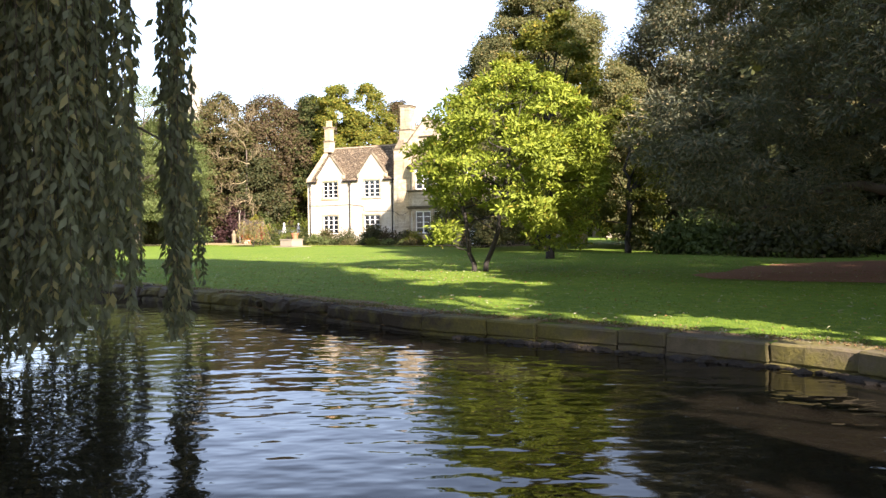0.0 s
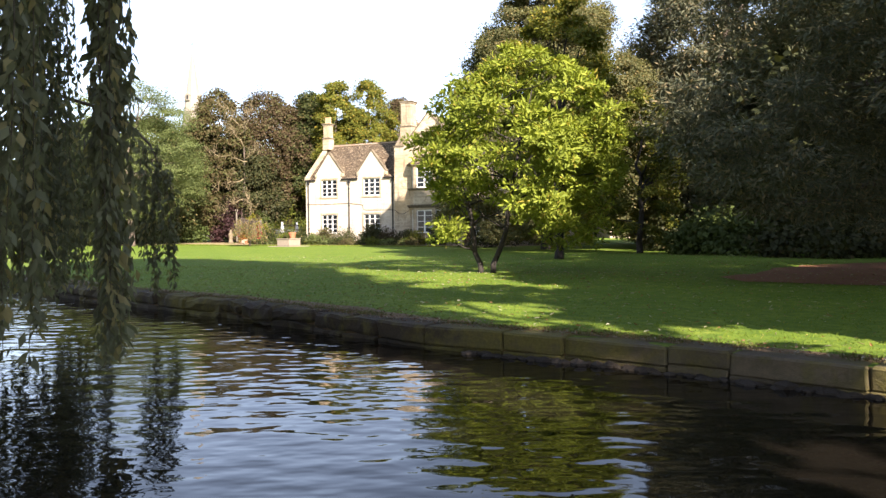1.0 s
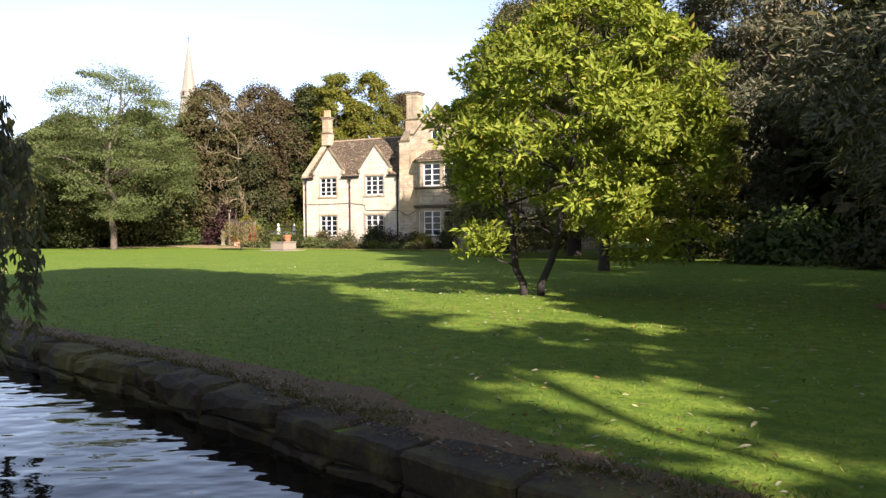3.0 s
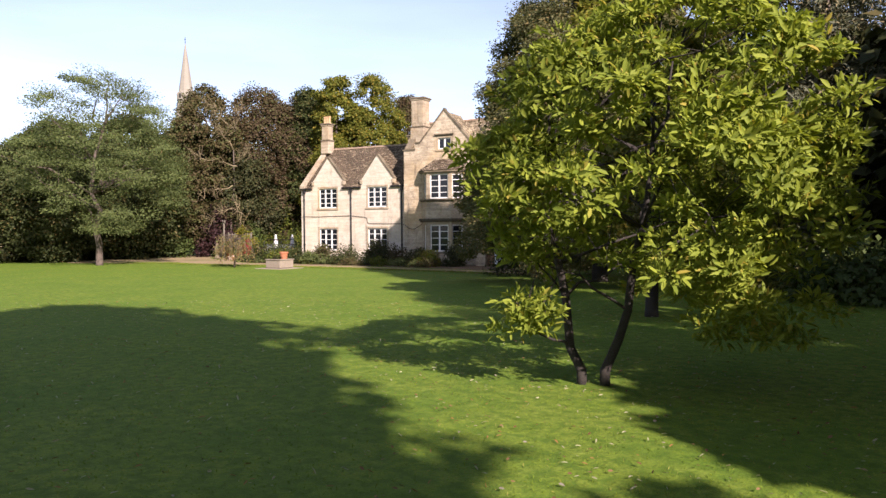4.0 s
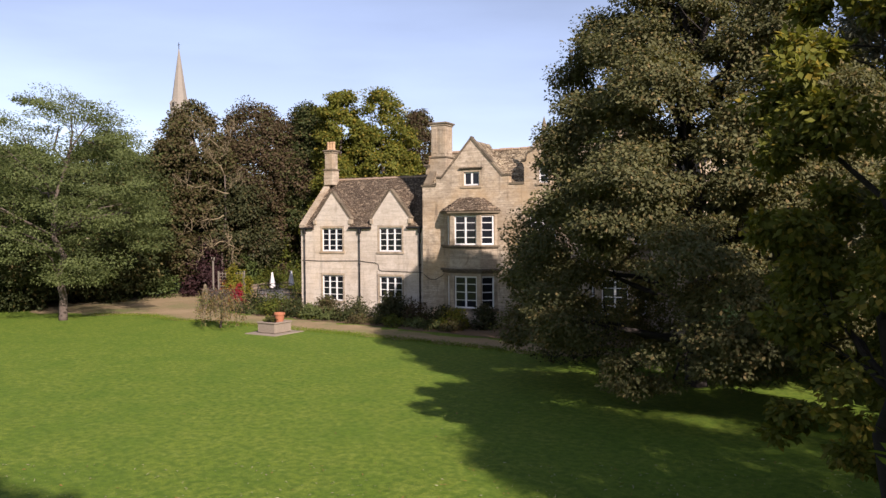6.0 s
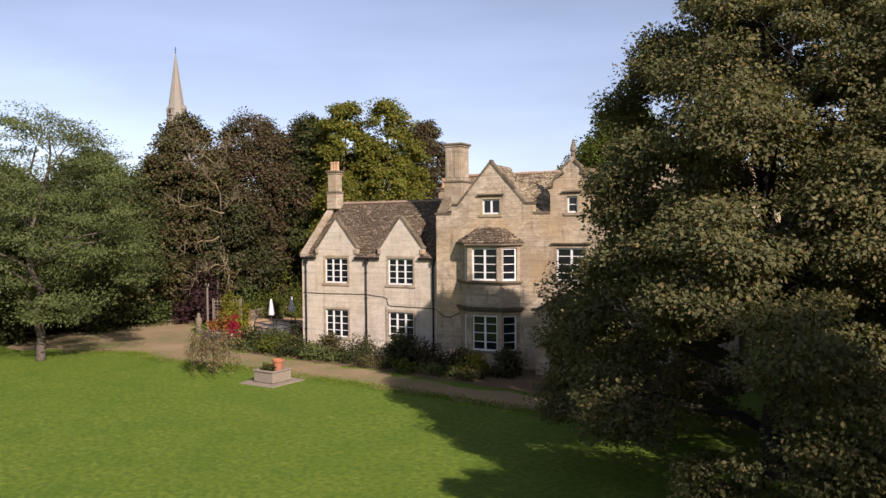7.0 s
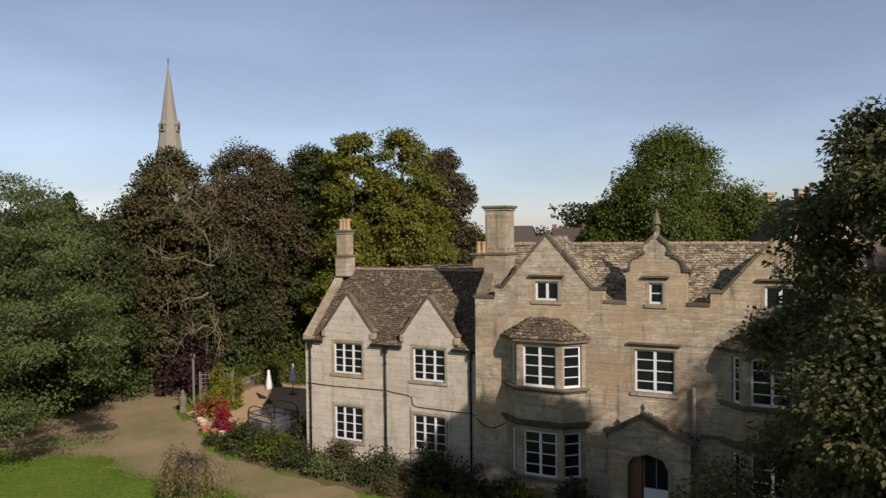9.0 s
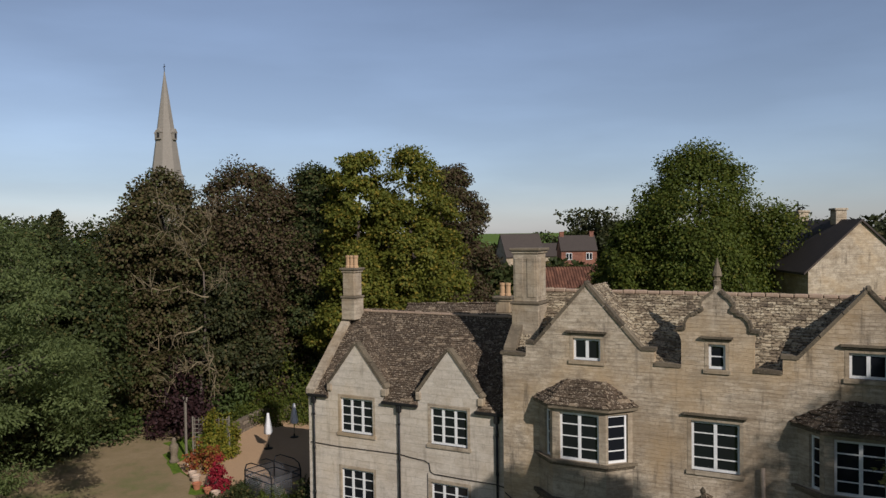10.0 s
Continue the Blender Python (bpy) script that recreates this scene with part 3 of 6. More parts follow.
def window(x0, x1, z0, z1, lights, rows, place, hood=False, surround=True):
    """A stone-framed casement window with white frames in the plane that place gives: (u, v, depth)."""
    root = new("window")
    root.empty_display_size = 0.1
    root.location = place((x0 + x1) / 2, z0, 0.1)
    under(root, house)
    def keep(bm, name, mat):
        ob = part(name, bm, mat)
        return under(ob, root)
    def bar(bm, u0, u1, v0, v1, d0, d1):
        vs = [bm.verts.new(place(u, v, d)) for u in (u0, u1) for v in (v0, v1) for d in (d0, d1)]
        for f in ((0, 1, 3, 2), (4, 6, 7, 5), (0, 4, 5, 1), (2, 3, 7, 6), (0, 2, 6, 4), (1, 5, 7, 3)):
            bm.faces.new([vs[i] for i in f])
    bm = bmesh.new()
    w = 0.075
    bar(bm, x0, x1, z0, z0 + w, 0.1, 0.18)
    bar(bm, x0, x1, z1 - w, z1, 0.1, 0.18)
    bar(bm, x0, x0 + w, z0 + w, z1 - w, 0.1, 0.18)
    bar(bm, x1 - w, x1, z0 + w, z1 - w, 0.1, 0.18)
    step = (x1 - x0) / lights
    for i in range(1, lights):
        u = x0 + i * step
        bar(bm, u - 0.055, u + 0.055, z0 + w, z1 - w, 0.095, 0.18)
    keep(bm, "frame", M_WHITE)
    for i in range(lights):
        a, b = x0 + i * step + 0.055, x0 + (i + 1) * step - 0.055
        for r in range(1, rows):
            v = z0 + (z1 - z0) * r / rows
            bm = bmesh.new()
            bar(bm, a, b, v - 0.016, v + 0.016, 0.115, 0.15)
            keep(bm, "glazing_bar", M_WHITE)
    for i in range(lights):
        a, b = x0 + i * step + 0.05, x0 + (i + 1) * step - 0.05
        bm = bmesh.new()
        bar(bm, a, b, z0 + w - 0.01, z1 - w + 0.01, 0.135, 0.14)
        keep(bm, "pane", M_GLASS)
    if surround:
        s, p = 0.12, -0.012
        bm = bmesh.new()
        bar(bm, x0 - s, x1 + s, z1, z1 + s, p, 0.1)
        bar(bm, x0 - s, x0, z0, z1, p, 0.1)
        bar(bm, x1, x1 + s, z0, z1, p, 0.1)
        keep(bm, "surround", M_DRESS)
        bm = bmesh.new()
        bar(bm, x0 - s - 0.04, x1 + s + 0.04, z0 - 0.12, z0, -0.07, 0.1)
        keep(bm, "sill", M_DRESS)
    if hood:
        bm = bmesh.new()
        bar(bm, x0 - 0.24, x1 + 0.24, z1 + 0.17, z1 + 0.23, -0.15, 0.05)
        bar(bm, x0 - 0.2, x1 + 0.2, z1 + 0.122, z1 + 0.17, -0.09, 0.05)
        keep(bm, "hood_mould", M_WEATHER)
    return root


def front(y):
    return lambda u, v, d: (u, y + d, v)


# left wing: the front rises into two steep dormer gables
LW = [(-68.39, -66.74, 0.81, 2.25), (-63.95, -62.28, 0.81, 2.25), (-68.39, -66.74, 3.6, 4.9), (-63.95, -62.28, 3.6, 4.9)]
out_l = [(-70.1, 0), (-60.45, 0), (-60.45, 4.95), (-61.85, 4.95), (-61.75, 5.42), (-63.1, 6.93), (-64.45, 5.42), (-64.55, 4.95), (-66.2, 4.95), (-66.1, 5.42),
         (-67.55, 6.93), (-68.95, 5.42), (-69.05, 4.95), (-70.1, 4.95)]
bm = bmesh.new()
slab(bm, out_l, [rect(*w) for w in LW], front(YL), 0.35)
in_house(part("wall", bm, M_WALL_SMOOTH, label="front wall of the lower wing"))
for x0, x1, z0, z1 in LW:
    window(x0, x1, z0, z1, 3, 4, front(YL))
# gable end and back of the left wing
RID_L, Z_L, EAVE_L = 74.2, 7.82, 4.95
bm = bmesh.new()
slab(bm, [(YL + 0.35, 0), (2 * RID_L - YL, 0), (2 * RID_L - YL, EAVE_L), (RID_L, Z_L), (YL + 0.35, EAVE_L + 0.35)], [], lambda u, v, d: (-70.1 + d, u, v), 0.35)
in_house(part("wall", bm, M_WALL, label="gable end wall"))
bm = bmesh.new()
box(bm, -69.75, -60.5, 2 * RID_L - YL - 0.35, 2 * RID_L - YL - 0.01, 0, EAVE_L)
in_house(part("wall", bm, M_WALL))


def coping(path, y, h=0.085, over=0.05, depth=0.36, material=None):
    """Coping stones along the top of a wall in the plane y, as separate stones."""
    for (x0, z0), (x1, z1) in zip(path, path[1:]):
        a, b = Vector((x0, 0, z0)), Vector((x1, 0, z1))
        d = b - a
        n = max(1, round(d.length / 0.85))
        up = Vector((0, 1, 0)).cross(d.normalized())
        if up.z < 0:
            up = -up
        for i in range(n):
            p, q = a + d * (i / n), a + d * ((i + 1) / n - 0.012)
            bm = bmesh.new()
            vs = [bm.verts.new((r.x, yy, r.z)) for base in (p, q) for r in (base - up * 0.02, base + up * h) for yy in (y - over, y + depth)]
            for f in ((0, 1, 3, 2), (4, 6, 7, 5), (0, 4, 5, 1), (2, 3, 7, 6), (0, 2, 6, 4), (1, 5, 7, 3)):
                bm.faces.new([vs[k] for k in f])
            in_house(part("coping_stone", bm, material or M_WEATHER))


for cx in (-67.55, -63.1):
    coping([(cx - 1.5, 5.36), (cx - 1.33, 5.5), (cx, 6.95)], YL)
    coping([(cx, 6.95), (cx + 1.33, 5.5), (cx + 1.5, 5.36)], YL)
    bm = bmesh.new()
    box(bm, cx - 1.52, cx - 1.28, YL - 0.08, YL + 0.3, 5.1, 5.38, 0.03)
    in_house(part("kneeler", bm, M_DRESS))
    bm = bmesh.new()
    box(bm, cx + 1.28, cx + 1.52, YL - 0.08, YL + 0.3, 5.1, 5.38, 0.03)
    in_house(part("kneeler", bm, M_DRESS))
# sloping coping on the gable end
for y0, z0, y1, z1 in ((YL - 0.12, EAVE_L + 0.02, RID_L, Z_L + 0.12), (2 * RID_L - YL + 0.1, EAVE_L + 0.02, RID_L, Z_L + 0.12)):
    a, b = Vector((0, y0, z0)), Vector((0, y1, z1))
    for i in range(5):
        p, q = a.lerp(b, i / 5), a.lerp(b, (i + 1) / 5 - 0.004)
        bm = bmesh.new()
        vs = [bm.verts.new((x, r.y, r.z + dz)) for r in (p, q) for dz in (-0.03, 0.14) for x in (-70.17, -69.72)]
        for f in ((0, 1, 3, 2), (4, 6, 7, 5), (0, 4, 5, 1), (2, 3, 7, 6), (0, 2, 6, 4), (1, 5, 7, 3)):
            bm.faces.new([vs[k] for k in f])
        in_house(part("coping_stone", bm, M_DRESS))



def slate_roof(a, b, c, d, material, row=0.21, wide=0.3, singles=0, seed=1, holes=lambda p: False):
    """A slope of stone slates between the eave a-b and the ridge d-c, over a closed deck. The first ones are pieces of their own."""
    rng = random.Random(seed)
    a, b, c, d = map(Vector, (a, b, c, d))
    up_l = ((d - a) + (c - b)).length / 2
    n_rows = max(1, int(up_l / row))
    nrm = (b - a).cross(d - a).normalized()
    if nrm.z < 0:
        nrm = -nrm
    bm = bmesh.new()
    vs = [bm.verts.new(p - nrm * o) for p in (a, b, c, d) for o in (0.03, 0.12)]
    for f in ((0, 2, 4, 6), (1, 7, 5, 3), (0, 1, 3, 2), (2, 3, 5, 4), (4, 5, 7, 6), (6, 7, 1, 0)):
        bm.faces.new([vs[i] for i in f])
    deck = in_house(part("roof", bm, material, label="stone slate roof slope"))
    verts, faces = [], []
    idx = ((0, 1, 3, 2), (4, 6, 7, 5), (0, 4, 5, 1), (2, 3, 7, 6), (0, 2, 6, 4), (1, 5, 7, 3))
    made = 0
    for r in range(n_rows):
        t = r / n_rows
        p, q = a.lerp(d, t), b.lerp(c, t)
        run = (q - p)
        length = run.length
        if length < 0.2:
            continue
        ux = run.normalized()
        uy = nrm.cross(ux)
        if uy.z < 0:
            uy = -uy
        s = -rng.uniform(0, wide * 0.6)
        while s < length:
            w = wide * rng.uniform(0.6, 1.35)
            s0, s1 = max(0, s), min(length, s + w)
            s += w
            if s1 - s0 < 0.06:
                continue
            o = p + ux * ((s0 + s1) / 2)
            if holes(o):
                continue
            lift, tilt = rng.uniform(0.0, 0.012), rng.uniform(-0.01, 0.01)
            h = row * 1.35
            th = row * rng.uniform(0.18, 0.36)
            loc = []
            for su in (-1, 1):
                for sv in (0, 1):
                    for sw in (0, 1):
                        base = 0.03 * (1 - sv) - 0.008 * sv
                        loc.append(o + ux * (su * ((s1 - s0) / 2 - 0.006)) + uy * (sv * h - rng.uniform(0, 0.02)) + nrm * (base - 0.03 + sw * th + lift + tilt * su))
            if made < singles:
                me = bpy.data.meshes.new("slate")
                me.from_pydata([tuple(v) for v in loc], [], idx)
                me.materials.append(material)
                ob = new("slate", me)
                under(ob, deck)
                made += 1
            else:
                k = len(verts)
                verts.extend(tuple(v) for v in loc)
                faces.extend(tuple(k + i for i in f) for f in idx)
    if verts:
        ob = raw("slate_rest", verts, faces, material)
        ob["kind"] = "stuff"
        under(ob, deck)
    return deck


def in_dormer(p):
    for cx in (-67.55, -63.1):
        zr = 6.85 - abs(p.x - cx) * 1.06
        if abs(p.x - cx) < 1.4 and p.z < zr - 0.1:
            return True
    return False


SLOPE_L = (Z_L - EAVE_L) / (RID_L - YL)
Y_IN, Z_IN = YL + 0.36, EAVE_L - 0.02 + 0.48 * (Z_L - EAVE_L + 0.02) / (RID_L - YL + 0.12)
slate_roof((-69.75, Y_IN, Z_IN), (-60.5, Y_IN, Z_IN), (-60.5, RID_L, Z_L), (-69.75, RID_L, Z_L), M_SLATE, 0.125, 0.2, 290, 2, in_dormer)
# the eaves between the dormer gables
for x0, x1 in ((-69.75, -69.02), (-66.18, -64.52), (-61.84, -60.5)):
    slate_roof((x0, YL - 0.12, EAVE_L - 0.02), (x1, YL - 0.12, EAVE_L - 0.02), (x1, Y_IN, Z_IN), (x0, Y_IN, Z_IN), M_SLATE, 0.125, 0.18, 0, 5)
slate_roof((-60.5, 2 * RID_L - YL + 0.1, EAVE_L), (-69.75, 2 * RID_L - YL + 0.1, EAVE_L), (-69.75, RID_L, Z_L), (-60.5, RID_L, Z_L), M_SLATE, 0.3, 0.5, 0, 3)
for cx in (-67.55, -63.1):
    back = YL + (6.86 - EAVE_L) / SLOPE_L
    kn = YL + (5.4 - EAVE_L) / SLOPE_L
    for sgn in (-1, 1):
        lo_f, lo_b = (cx + sgn * 1.4, YL + 0.3, 5.4), (cx + sgn * 1.4, kn, 5.4)
        hi_f, hi_b = (cx, YL + 0.3, 6.86), (cx, back, 6.86)
        slate_roof(lo_f, lo_b, hi_b, hi_f, M_SLATE, 0.125, 0.18, 0, 11)
for i in range(20):
    x = -69.8 + i * 0.465
    z = Z_L + 0.05 + 0.012 * math.sin(i * 2.1)
    in_house(block("ridge_tile", x, x + 0.45, RID_L - 0.13, RID_L + 0.13, Z_L - 0.04, z, M_RIDGE, bevel=0.02))


# main block: parapet front with two straight gables and an ogee gable between
def ogee(cx):
    """The outline of the shaped gable from its right foot to its left."""
    right = [(1.15, 7.76), (1.22, 7.94), (1.32, 8.02), (1.32, 8.09), (1.02, 8.1), (1.02, 8.26), (0.95, 8.41), (0.82, 8.52), (0.62, 8.57), (0.62, 8.64), (0.47, 8.65),
             (0.51, 8.77), (0.49, 8.89), (0.39, 9.01), (0.23, 9.11), (0.1, 9.23), (0.05, 9.4)]
    return [(cx + u, v) for u, v in right] + [(cx - u, v) for u, v in right[::-1]]


X0, X1 = -60.55, -45.0
GA, GC, GB = -57.27, -52.82, -48.42
out_m = [(X0, 0), (X1, 0), (X1, 7.05), (X1 - 0.7, 7.05), (X1 - 0.7, 7.42), (GB + 1.95, 7.42), (GB, 9.33), (GB - 1.95, 7.42), (GB - 2.4, 7.42), (GB - 2.4, 6.98), (GC + 1.15, 6.98), (GC + 1.15, 7.6)]
out_m += ogee(GC)
out_m += [(GC - 1.15, 7.6), (GC - 1.15, 6.98), (GA + 2.4, 6.98), (GA + 2.4, 7.42), (GA + 1.95, 7.42), (GA, 9.33), (GA - 1.95, 7.42), (X0 + 0.95, 7.42), (X0 + 0.95, 7.02), (X0, 7.02)]
ATTIC = [(GA - 0.5, GA + 0.5, 6.98, 7.67), (GC - 0.27, GC + 0.27, 6.98, 7.7), (GB - 0.52, GB + 0.52, 6.98, 7.67)]
WIN_C = (-53.66, -52.12, 4.0, 5.45)
DOOR = (-53.6, -52.2, 0, 2.1)
BAYS = (-56.77, -48.05)
holes = [rect(*w) for w in ATTIC] + [rect(*WIN_C)] + [rect(b - 1.9, b + 0.9, 0.9, 2.45) for b in BAYS] + [rect(b - 1.9, b + 0.9, 4.0, 5.4) for b in BAYS] + [rect(DOOR[0], DOOR[1], 0.02, 2.1)]
bm = bmesh.new()
slab(bm, out_m, holes, front(YM), 0.4)
in_house(part("wall", bm, M_WALL, label="tall front wall with shaped gables"))
window(*ATTIC[0], 2, 1, front(YM), True)
window(*ATTIC[1], 1, 2, front(YM), True)
window(*ATTIC[2], 2, 1, front(YM), True)
window(*WIN_C, 2, 4, front(YM), True)
RID_M, Z_M = 72.7, 8.93
for x, lab in ((X0, "left"), (X1 - 0.4, "right")):
    bm = bmesh.new()
    slab(bm, [(YM + 0.4, 0), (2 * RID_M - YM, 0), (2 * RID_M - YM, 6.8), (RID_M, Z_M + 0.02), (YM + 0.4, 6.9)], [], lambda u, v, d: (x + d, u, v), 0.4)
    in_house(part("wall", bm, M_WALL, label="gable end wall"))
bm = bmesh.new()
box(bm, X0 + 0.4, X1 - 0.4, 2 * RID_M - YM - 0.4, 2 * RID_M - YM - 0.01, 0, 6.8)
in_house(part("wall", bm, M_WALL))
coping([(X0 - 0.08, 7.02), (X0 + 0.95, 7.02)], YM, depth=0.5)
coping([(X0 + 0.95, 7.42), (GA - 1.95, 7.42)], YM)
coping([(GA - 1.95, 7.42), (GA, 9.33)], YM)
coping([(GA, 9.33), (GA + 1.95, 7.42)], YM)
coping([(GA + 1.95, 7.42), (GA + 2.46, 7.42)], YM)
coping([(GA + 2.4, 6.98), (GC - 1.15, 6.98)], YM)
coping([(GC + 1.15, 6.98), (GB - 2.4, 6.98)], YM)
coping([(GB - 2.46, 7.42), (GB - 1.95, 7.42)], YM)
coping([(GB - 1.95, 7.42), (GB, 9.33)], YM)
coping([(GB, 9.33), (GB + 1.95, 7.42)], YM)
coping([(GB + 1.95, 7.42), (X1 - 0.7, 7.42)], YM)
og = ogee(GC)
for p, q in zip(og, og[1:]):
    if min(p[1], q[1]) > 8.0 and max(p[1], q[1]) < 9.39:
        coping([p, q], YM, h=0.07, over=0.08)
bm = bmesh.new()
lathe(bm, [(0.13, 0), (0.12, 0.22), (0.14, 0.26), (0.09, 0.3), (0.08, 0.36), (0.16, 0.4), (0.14, 0.5), (0.06, 0.76), (0.012, 0.92)], (GC, YM + 0.18, 9.26), 8)
in_house(part("finial", bm, M_WEATHER))
for gx in (GA, GB):
    bm = bmesh.new()
    box(bm, gx - 0.08, gx + 0.08, YM - 0.06, YM + 0.36, 9.3, 9.46, 0.04)
    in_house(part("apex_stone", bm, M_WEATHER))
# main roof
EM = 6.92


slate_roof((X0 + 0.3, YM + 0.42, EM), (X1 - 0.3, YM + 0.42, EM), (X1 - 0.3, RID_M, Z_M), (X0 + 0.3, RID_M, Z_M), M_SLATE_PALE, 0.135, 0.27, 290, 21)
slate_roof((X1 - 0.3, 2 * RID_M - YM + 0.1, EM - 0.2), (X0 + 0.3, 2 * RID_M - YM + 0.1, EM - 0.2), (X0 + 0.3, RID_M, Z_M), (X1 - 0.3, RID_M, Z_M), M_SLATE_PALE, 0.3, 0.5, 0, 22)
SLOPE_M = (Z_M - EM) / (RID_M - YM - 0.42)
for gx, hw, zt, zb in ((GA, 1.95, 9.22, 7.38), (GB, 1.95, 9.22, 7.38), (GC, 0.75, 8.6, 7.9)):
    yb0 = YM + 0.42 + (zb - EM) / SLOPE_M
    yb1 = min(RID_M + 0.25, YM + 0.42 + (zt - EM) / SLOPE_M)
    for sgn in (-1, 1):
        slate_roof((gx + sgn * hw, YM + 0.34, zb), (gx + sgn * hw, yb0, zb), (gx, yb1, zt), (gx, YM + 0.34, zt), M_SLATE_PALE, 0.165, 0.25, 0, 23)
x = X0 + 0.3
while x < X1 - 0.5:
    in_house(block("ridge_tile", x, x + 0.44, RID_M - 0.14, RID_M + 0.14, Z_M - 0.03, Z_M + 0.09 + 0.012 * math.sin(x * 4.1), M_RIDGE, bevel=0.03))
    x += 0.46
for x in (X0 - 0.05, X1 - 0.42):
    for y0, y1 in ((YM + 0.3, RID_M), (2 * RID_M - YM, RID_M)):
        a, b = Vector((x, y0, 7.05)), Vector((x, y1, Z_M + 0.15))
        for i in range(4):
            p, q = a.lerp(b, i / 4), a.lerp(b, (i + 1) / 4 - 0.005)
            bm = bmesh.new()
            vs = [bm.verts.new((xx, r.y, r.z + dz)) for r in (p, q) for dz in (-0.05, 0.15) for xx in (x, x + 0.47)]
            for f in ((0, 1, 3, 2), (4, 6, 7, 5), (0, 4, 5, 1), (2, 3, 7, 6), (0, 2, 6, 4), (1, 5, 7, 3)):
                bm.faces.new([vs[k] for k in f])
            in_house(part("coping_stone", bm, M_WEATHER))


# bays
def bay(cx):
    yf = 68.59
    xl, xfl, xfr, xr = cx - 2.34, cx - 1.58, cx + 0.37, cx + 1.13
    def ring(grow):
        return [(xl - grow * 1.2, YM), (xfl - grow * 0.6, yf - grow), (xfr + grow * 0.8, yf - grow), (xr + grow * 1.1, YM)]
    faces = [((xl, YM), (xfl, yf)), ((xfl, yf), (xfr, yf)), ((xfr, yf), (xr, YM))]
    for (xa, ya), (xb, yb) in faces:
        d = Vector((xb - xa, yb - ya, 0))
        ln = d.length
        d.normalize()
        n = Vector((-d.y, d.x, 0))
        def place(u, v, dep, o=Vector((xa, ya, 0)), d=d, n=n):
            return tuple(o + d * u + n * dep + Vector((0, 0, v)))
        if xa == xfl:
            spans, lights = (0.27, ln - 0.25), 2
        elif xa == xl:
            spans, lights = (0.5, ln - 0.2), 1
        else:
            spans, lights = (0.1, ln - 0.2), 1
        holes = [rect(spans[0], spans[1], 0.82, 2.43), rect(spans[0], spans[1], 3.99, 5.46)]
        bm = bmesh.new()
        slab(bm, rect(0, ln, 0, 5.66), holes, place, 0.2)
        in_house(part("bay_wall", bm, M_DRESS, label="dressed limestone bay wall"))
        window(spans[0], spans[1], 0.82, 2.43, lights, 4, place, surround=False)
        window(spans[0], spans[1], 3.99, 5.46, lights, 4, place, surround=False)
    def band(z0, z1, grow, mat, name):
        bm = bmesh.new()
        pts = ring(grow)
        inner = ring(-0.02)
        lo = [bm.verts.new((x, y, z0)) for x, y in pts]
        hi = [bm.verts.new((x, y, z1)) for x, y in pts]
        li = [bm.verts.new((x, y, z0)) for x, y in inner]
        hi2 = [bm.verts.new((x, y, z1)) for x, y in inner]
        for i in range(3):
            bm.faces.new([lo[i], lo[i + 1], hi[i + 1], hi[i]])
            bm.faces.new([hi[i], hi[i + 1], hi2[i + 1], hi2[i]])
            bm.faces.new([lo[i + 1], lo[i], li[i], li[i + 1]])
        in_house(part(name, bm, mat))
    band(0, 0.55, 0.06, M_DRESS, "plinth")
    band(0.7, 0.81, 0.07, M_WEATHER, "sill")
    band(2.58, 2.68, 0.1, M_WEATHER, "string_course")
    band(2.68, 2.8, 0.2, M_WEATHER, "string_course")
    band(3.82, 3.9, 0.08, M_WEATHER, "sill")
    band(3.9, 3.98, 0.16, M_WEATHER, "sill")
    band(5.58, 5.68, 0.18, M_WEATHER, "cornice")
    # shield carved on the panel
    bm = bmesh.new()
    pts = [(-0.2, 3.55), (0.2, 3.55), (0.2, 3.25), (0.12, 3.1), (0, 3.02), (-0.12, 3.1), (-0.2, 3.25)]
    slab(bm, [(cx - 0.6 + u, v) for u, v in pts], [], front(yf - 0.06), 0.065)
    in_house(part("carved_shield", bm, M_DRESS))
    # hipped slate roof
    lo = ring(0.2)
    hi = [(cx - 1.27, YM - 0.01), (cx - 1.23, YM - 0.02), (cx + 0.2, YM - 0.02), (cx + 0.24, YM - 0.01)]
    for i in range(3):
        slate_roof((*lo[i], 5.68), (*lo[i + 1], 5.68), (*hi[i + 1], 6.34), (*hi[i], 6.34), M_SLATE, 0.17, 0.26, 0, 31 + i)


for b in BAYS:
    bay(b)
# string course and foot of the walls
for x0, x1, y in ((-59.02 + 4.6, -54.3, YM), (-51.2, -50.3, YM)):
    if x1 > x0:
        bm = bmesh.new()
        box(bm, x0, x1, y - 0.07, y + 0.02, 2.66, 2.78)
        in_house(part("string_course", bm, M_WEATHER))

# porch
PX0, PX1, PY = -54.55, -51.3, 68.25
pc = (PX0 + PX1) / 2
pa = pc - 0.24
OX0, OX1 = pc - 0.8, pc + 0.72
om = (OX0 + OX1) / 2
bm = bmesh.new()
slab(bm, [(PX0 + 0.1, 0), (OX0, 0), (OX0, 1.72), (OX0 + 0.2, 2.02), (om, 2.16), (OX1 - 0.2, 2.02), (OX1, 1.72), (OX1, 0), (PX1 - 0.1, 0), (PX1 - 0.1, 2.6),
          (pa, 3.34), (PX0 + 0.1, 2.76)], [], front(PY), 0.3)
in_house(part("porch", bm, M_WALL, label="gabled limestone entrance porch"))
bm = bmesh.new()
